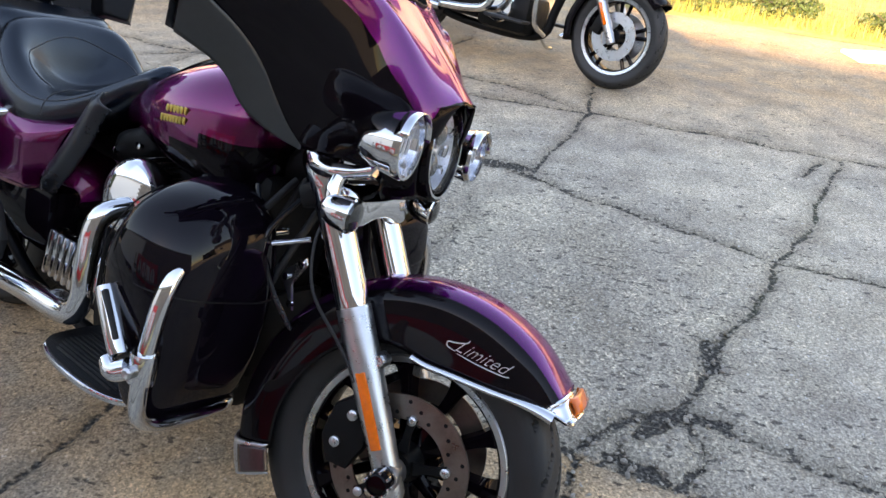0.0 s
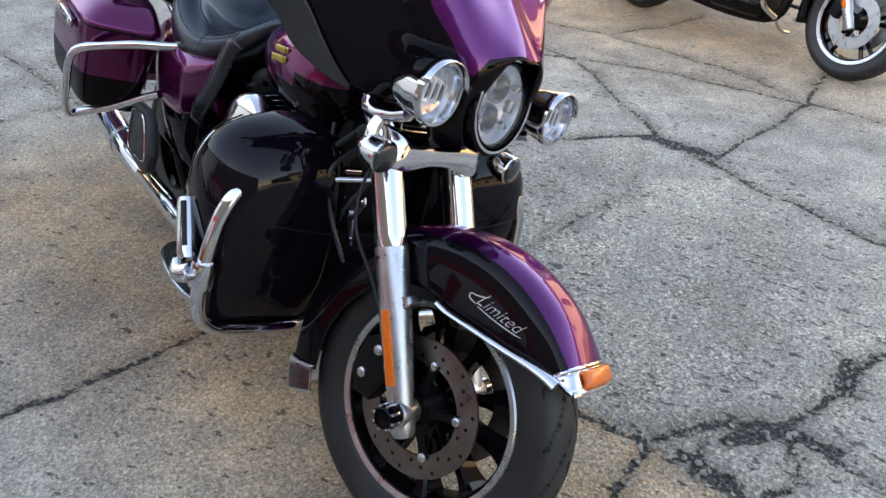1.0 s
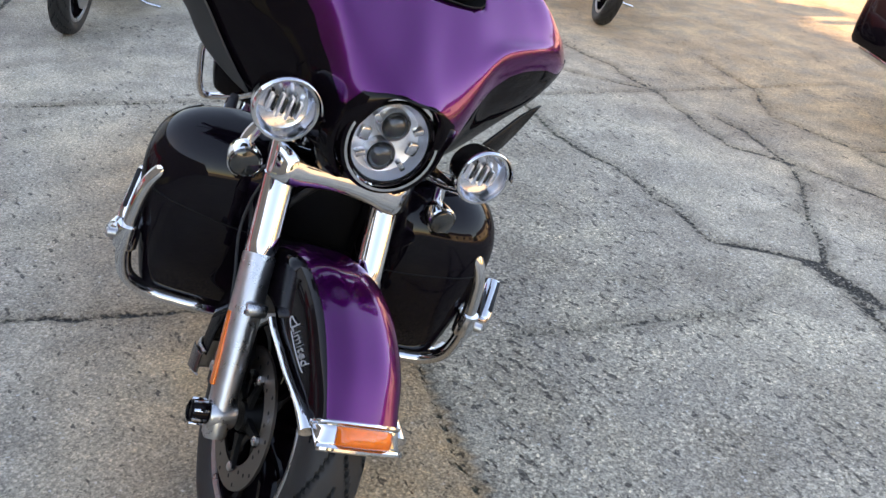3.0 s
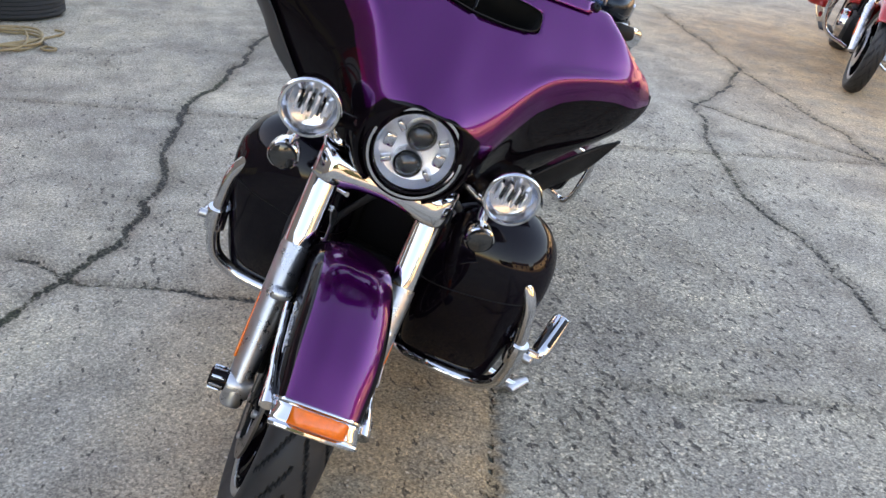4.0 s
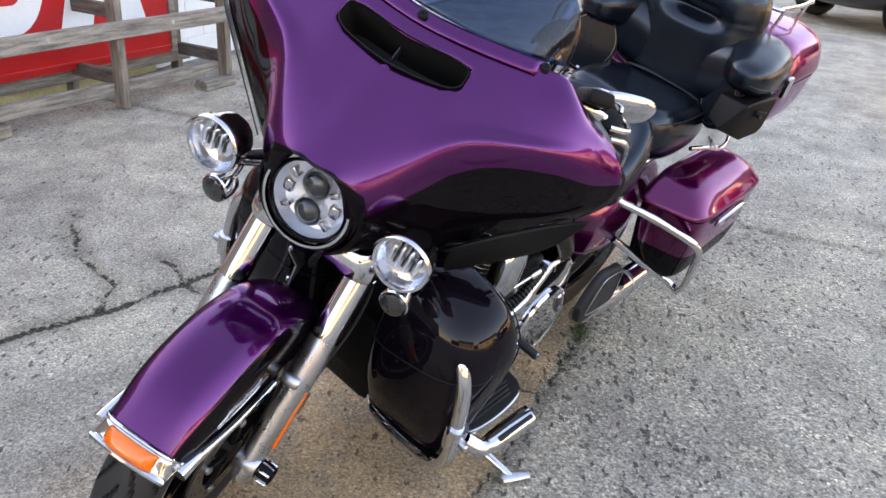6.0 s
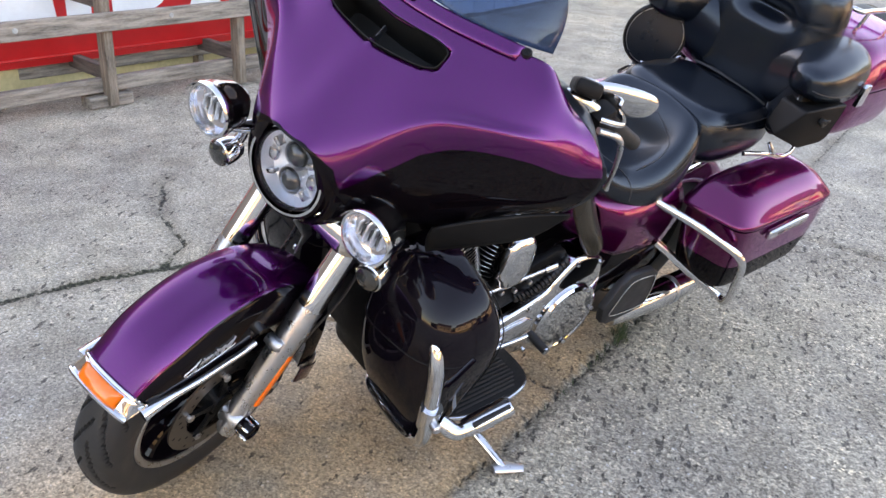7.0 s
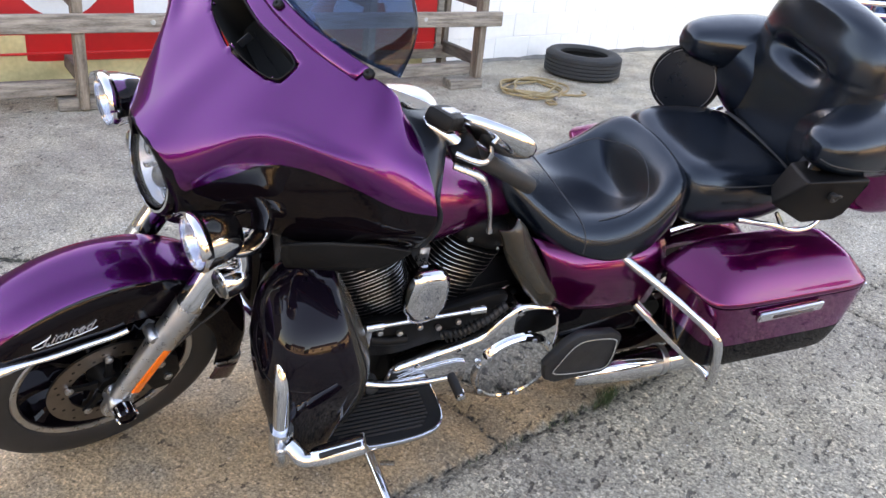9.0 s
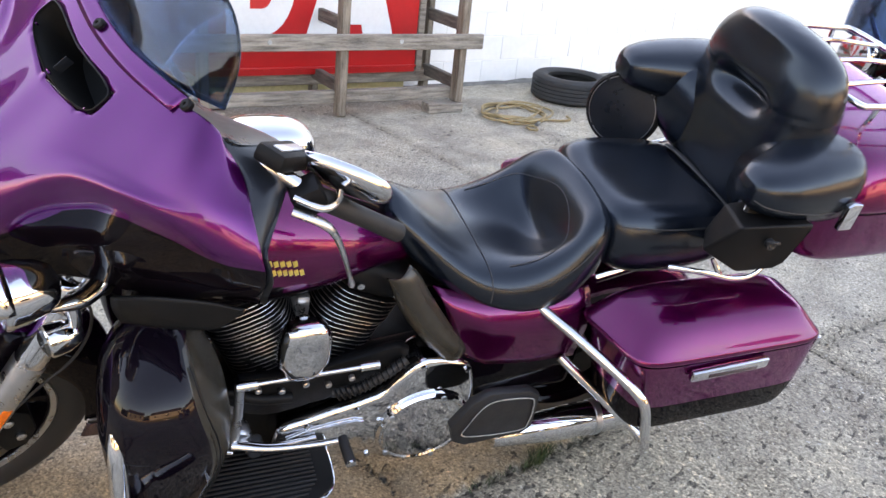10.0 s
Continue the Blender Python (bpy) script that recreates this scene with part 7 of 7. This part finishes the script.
cruiser(parked(0.93, 5.1, -37), "black motorcycle with silver cast wheels and chrome pipes", GLOSS)
cruiser(parked(-2.99, 6.12, -42), "black motorcycle with a red fender and silver wheels", REDPAINT)
cruiser(parked(-4.1, 2.3, -36), "black motorcycle with a clear windscreen", GLOSS, True)

# ---- a dark car at the far side ----
CAR = Matrix.Translation((-9.77, 6.69, 0)) @ pose(0, 0, 0, 0, 0, -70)
car = thing("car", CAR, "dark parked car with alloy wheels", "car")
sec = []
for x, w, zb, zt in ((0.75, 0.55, 0.42, 0.62), (0.7, 0.75, 0.3, 0.78), (0.3, 0.86, 0.24, 0.9), (-0.4, 0.9, 0.22, 0.98), (-1.6, 0.9, 0.22, 1.0), (-2.9, 0.88, 0.24, 1.0), (-3.5, 0.8, 0.34, 0.95), (-3.62, 0.6, 0.5, 0.85)):
    sec.append(superring((x, 0, (zb + zt) / 2), w, (zt - zb) / 2, 4, 32, (0, 1, 0), (0, 0, 1)))
part("body", loft(sec, 4), CARPAINT, car)
sec = [superring((x, 0, (zb + zt) / 2), w, (zt - zb) / 2, 4, 28, (0, 1, 0), (0, 0, 1)) for x, w, zb, zt in ((-0.5, 0.7, 0.9, 1.0), (-1.0, 0.72, 0.9, 1.38), (-1.6, 0.7, 0.9, 1.5), (-2.6, 0.68, 0.9, 1.48), (-3.2, 0.62, 0.9, 1.1))]
part("cabin", loft(sec, 4), SMOKE, car)
for x in (0.0, -2.75):
    for s in (-1, 1):
        w = part("wheel", move(car_tyre(0.33, 0.11, 0.21, 48), x, 0.82 * s, 0.33), OLDTYRE, car)
        part("rim", lathe([(0.21, 0.07 * s), (0.2, 0.1 * s), (0.15, 0.085 * s), (0.04, 0.09 * s), (0, 0.09 * s)], (x, 0.82 * s, 0.33), (0, 1, 0), 32), GREYPL, w)
    part("wheel_arch", lathe([(0.37, -0.04), (0.38, 0.0), (0.37, 0.04)], (x, 0.8, 0.34), (0, 1, 0), 40, caps=False), PLASTIC, car)
part("headlamp", box((0.66, 0.58, 0.68), (0.16, 0.24, 0.1), pose(0, 0, 0, 0, 0, -25), 0.03), LENS, car)

# ---- sunlit verge with grass and a low bush ----
V0, V1 = Vector((1.1, 7.75)), Vector((5.2, 6.45))
va = (V1 - V0).normalized()
vn = Vector((-va.y, va.x))
nx_, ny_ = 60, 24
G = []
for i in range(nx_ + 1):
    row = []
    for j in range(ny_ + 1):
        q = V0 + va * (5.5 * i / nx_ - 0.4) + vn * (4.0 * j / ny_)
        edge = 0.06 * noise.noise((q.x * 2, q.y * 2, 0))
        q = q + vn * (edge if j == 0 else 0)
        row.append((q.x, q.y, (0.004 if j == 0 else 0.05 + 0.05 * min(j / 5, 1) + 0.03 * noise.noise((q.x * 3, q.y * 3, 3)))))
    G.append(row)
tagged(part("verge", grid(G), TURF, None, "sunlit turf verge along the yard"), category="verge", kind="structure")
rg = random.Random(7)
verts, faces = [], []
for k in range(9000):
    q = V0 + va * rg.uniform(-0.3, 5.0) + vn * (rg.random() ** 1.5 * 2.6 + 0.02)
    h, a, w = rg.uniform(0.04, 0.13), rg.uniform(0, 6.28), rg.uniform(0.003, 0.007)
    dx, dy = math.cos(a), math.sin(a)
    b = rg.uniform(0.01, 0.07)
    i = len(verts)
    verts += [(q.x - dy * w, q.y + dx * w, 0.03), (q.x + dy * w, q.y - dx * w, 0.03), (q.x + dx * b, q.y + dy * b, 0.06 + h)]
    faces.append((i, i + 1, i + 2))
me = bpy.data.meshes.new("grass")
me.from_pydata(verts, [], faces)
me.materials.append(SUNGRASS)
tagged(new("grass", me), "yellow-green sunlit grass on the verge", "grass", kind="stuff")


def bush(c, r, h, n, seed, label):
    """A low bush: twigs and many small leaves with gaps between them."""
    rr_ = random.Random(seed)
    root = thing("bush", Matrix.Translation((c[0], c[1], 0.04)), label, "bush", "bushes on the verge")
    tw = bmesh.new()
    for k in range(9):
        a = rr_.uniform(0, 6.28)
        d = rr_.uniform(0.3, 0.9)
        tube([(0, 0, 0), (r * d * 0.5 * math.cos(a), r * d * 0.5 * math.sin(a), h * 0.5), (r * d * math.cos(a), r * d * math.sin(a), h * rr_.uniform(0.6, 0.95))], [0.012, 0.008, 0.004], 6, 3, tw)
    part("twigs", tw, BARK, root)
    v, f = [], []
    for k in range(n):
        a, u = rr_.uniform(0, 6.28), rr_.random() ** 0.5
        z = h * (rr_.random() ** 0.8) * (1.05 - 0.55 * u * u)
        p = Vector((r * u * math.cos(a) * (1 + 0.2 * math.sin(3 * a)), r * u * math.sin(a), z))
        s_ = rr_.uniform(0.012, 0.028)
        e = Euler((rr_.uniform(0, 6.28), rr_.uniform(0, 6.28), 0)).to_matrix()
        i = len(v)
        v += [tuple(p + e @ Vector(w) * s_) for w in ((-1, 0, 0), (0, -0.5, 0.1), (1, 0, 0), (0, 0.5, 0.1))]
        f.append((i, i + 1, i + 2, i + 3))
    me_ = bpy.data.meshes.new("leaves")
    me_.from_pydata(v, [], f)
    me_.materials.append(LEAF)
    o = new("leaves", me_)
    o.parent = root
    return root


bush((2.85, 7.75), 0.42, 0.24, 1500, 1, "low dark green bush on the sunlit verge")
bush((2.2, 7.75), 0.25, 0.14, 700, 2, "small green weed bush on the verge")
bush((3.75, 7.3), 0.3, 0.2, 800, 3, "dark green bush by the kerb")
tagged(part("white_board", box((3.42, 6.55, 0.02), (0.75, 0.3, 0.03), pose(0, 0, 0, 0, 0, 8), 0.006), SIGNWHITE, None, "white board lying on the concrete"), category="board")
# weeds in the joint beside the machine
verts, faces = [], []
for k in range(260):
    if k < 170:
        cx, cy, sp_ = -1.17 + rg.gauss(0, 0.035), 2.3 + rg.gauss(0, 0.012), 1.0
    else:
        cx = rg.uniform(-1.6, -0.6)
        cy, sp_ = 2.25 - (cx + 1.02) * 0.36 + rg.gauss(0, 0.008), 0.5
    h, a, w = rg.uniform(0.01, 0.035) * sp_, rg.uniform(0, 6.28), rg.uniform(0.001, 0.0025)
    dx, dy = math.cos(a), math.sin(a)
    b = rg.uniform(0.004, 0.03)
    i = len(verts)
    verts += [(cx - dy * w, cy + dx * w, -0.01), (cx + dy * w, cy - dx * w, -0.01), (cx + dx * b, cy + dy * b, h)]
    faces.append((i, i + 1, i + 2))
me = bpy.data.meshes.new("weeds")
me.from_pydata(verts, [], faces)
me.materials.append(LEAF)
tagged(new("weeds", me), "small green weeds growing in the concrete joint", "weeds", kind="stuff")

# ---- trees and houses that close the yard far off ----
def belt(r, h, a0, a1, seed):
    rows_ = []
    n_ = 90
    for i in range(n_ + 1):
        a = radians(a0 + (a1 - a0) * i / n_)
        top_ = h * (0.75 + 0.5 * noise.noise((i * 0.35, seed, 0)) + 0.2 * noise.noise((i * 1.3, seed, 5)))
        rows_.append([(r * math.cos(a) * (1 + 0.02 * noise.noise((i, k, seed))), r * math.sin(a) * (1 + 0.02 * noise.noise((i, k, seed + 9))), top_ * k) for k in (0, 0.4, 0.75, 1)])
    return grid(rows_)


tagged(part("backdrop_trees", belt(34, 6.5, -25, 245, 2), FARTREE, None, "far dark belt of trees round the yard", None, 0.8), category="backdrop", kind="structure")
for i, (x, y, hd_, w, h) in enumerate(((13, 19, -35, 16, 3.1), (-6, 25, 5, 14, 3.1), (24, 3, 95, 12, 3.6), (-22, 17, -40, 12, 3.6))):
    m = Matrix.Translation((x, y, 0)) @ pose(0, 0, 0, 0, 0, hd_)
    hs_ = tagged(part("house", box((0, 0, h / 2), (w, 7, h)), FARHOUSE, None, "far brick house closing the yard", m), category="house", group="houses far off", kind="structure")
    part("roof", prism([(-3.8, 0), (3.8, 0), (0, 2.4)], w + 0.6, Matrix.Translation((-w / 2 - 0.3, 0, h)) @ pose(0, 0, 0, 90, 0, 90)), FARROOF, hs_)
    for k in (-1, 0, 1):
        for sy in (-1, 1):
            part("window", box((w * 0.3 * k, 3.52 * sy, h * 0.6), (1.1, 0.06, 1.3), None, 0.02), SMOKE, hs_)

# ---- blocks of the shop wall, the nearest ones each on its own ----
BL, BH = 0.4, 0.2
bme = mesh_of("block", box((0, 0, 0), (BL - 0.005, 0.02, BH - 0.005), None, 0.004, None, 1), BLOCK)
rb_ = random.Random(3)
rest = bmesh.new()
dim = bmesh.new()
for r in range(15):
    for k in range(-24, 32):
        x = (k + (0.5 if r % 2 else 0)) * BL
        jx = rb_.uniform(-0.0015, 0.0015)
        if -26 <= k <= 2 and r < 10:
            o = new("block", bme)
            o.parent = wall
            o.location = (x, -0.0105 + jx, BH * (r + 0.5))
        else:
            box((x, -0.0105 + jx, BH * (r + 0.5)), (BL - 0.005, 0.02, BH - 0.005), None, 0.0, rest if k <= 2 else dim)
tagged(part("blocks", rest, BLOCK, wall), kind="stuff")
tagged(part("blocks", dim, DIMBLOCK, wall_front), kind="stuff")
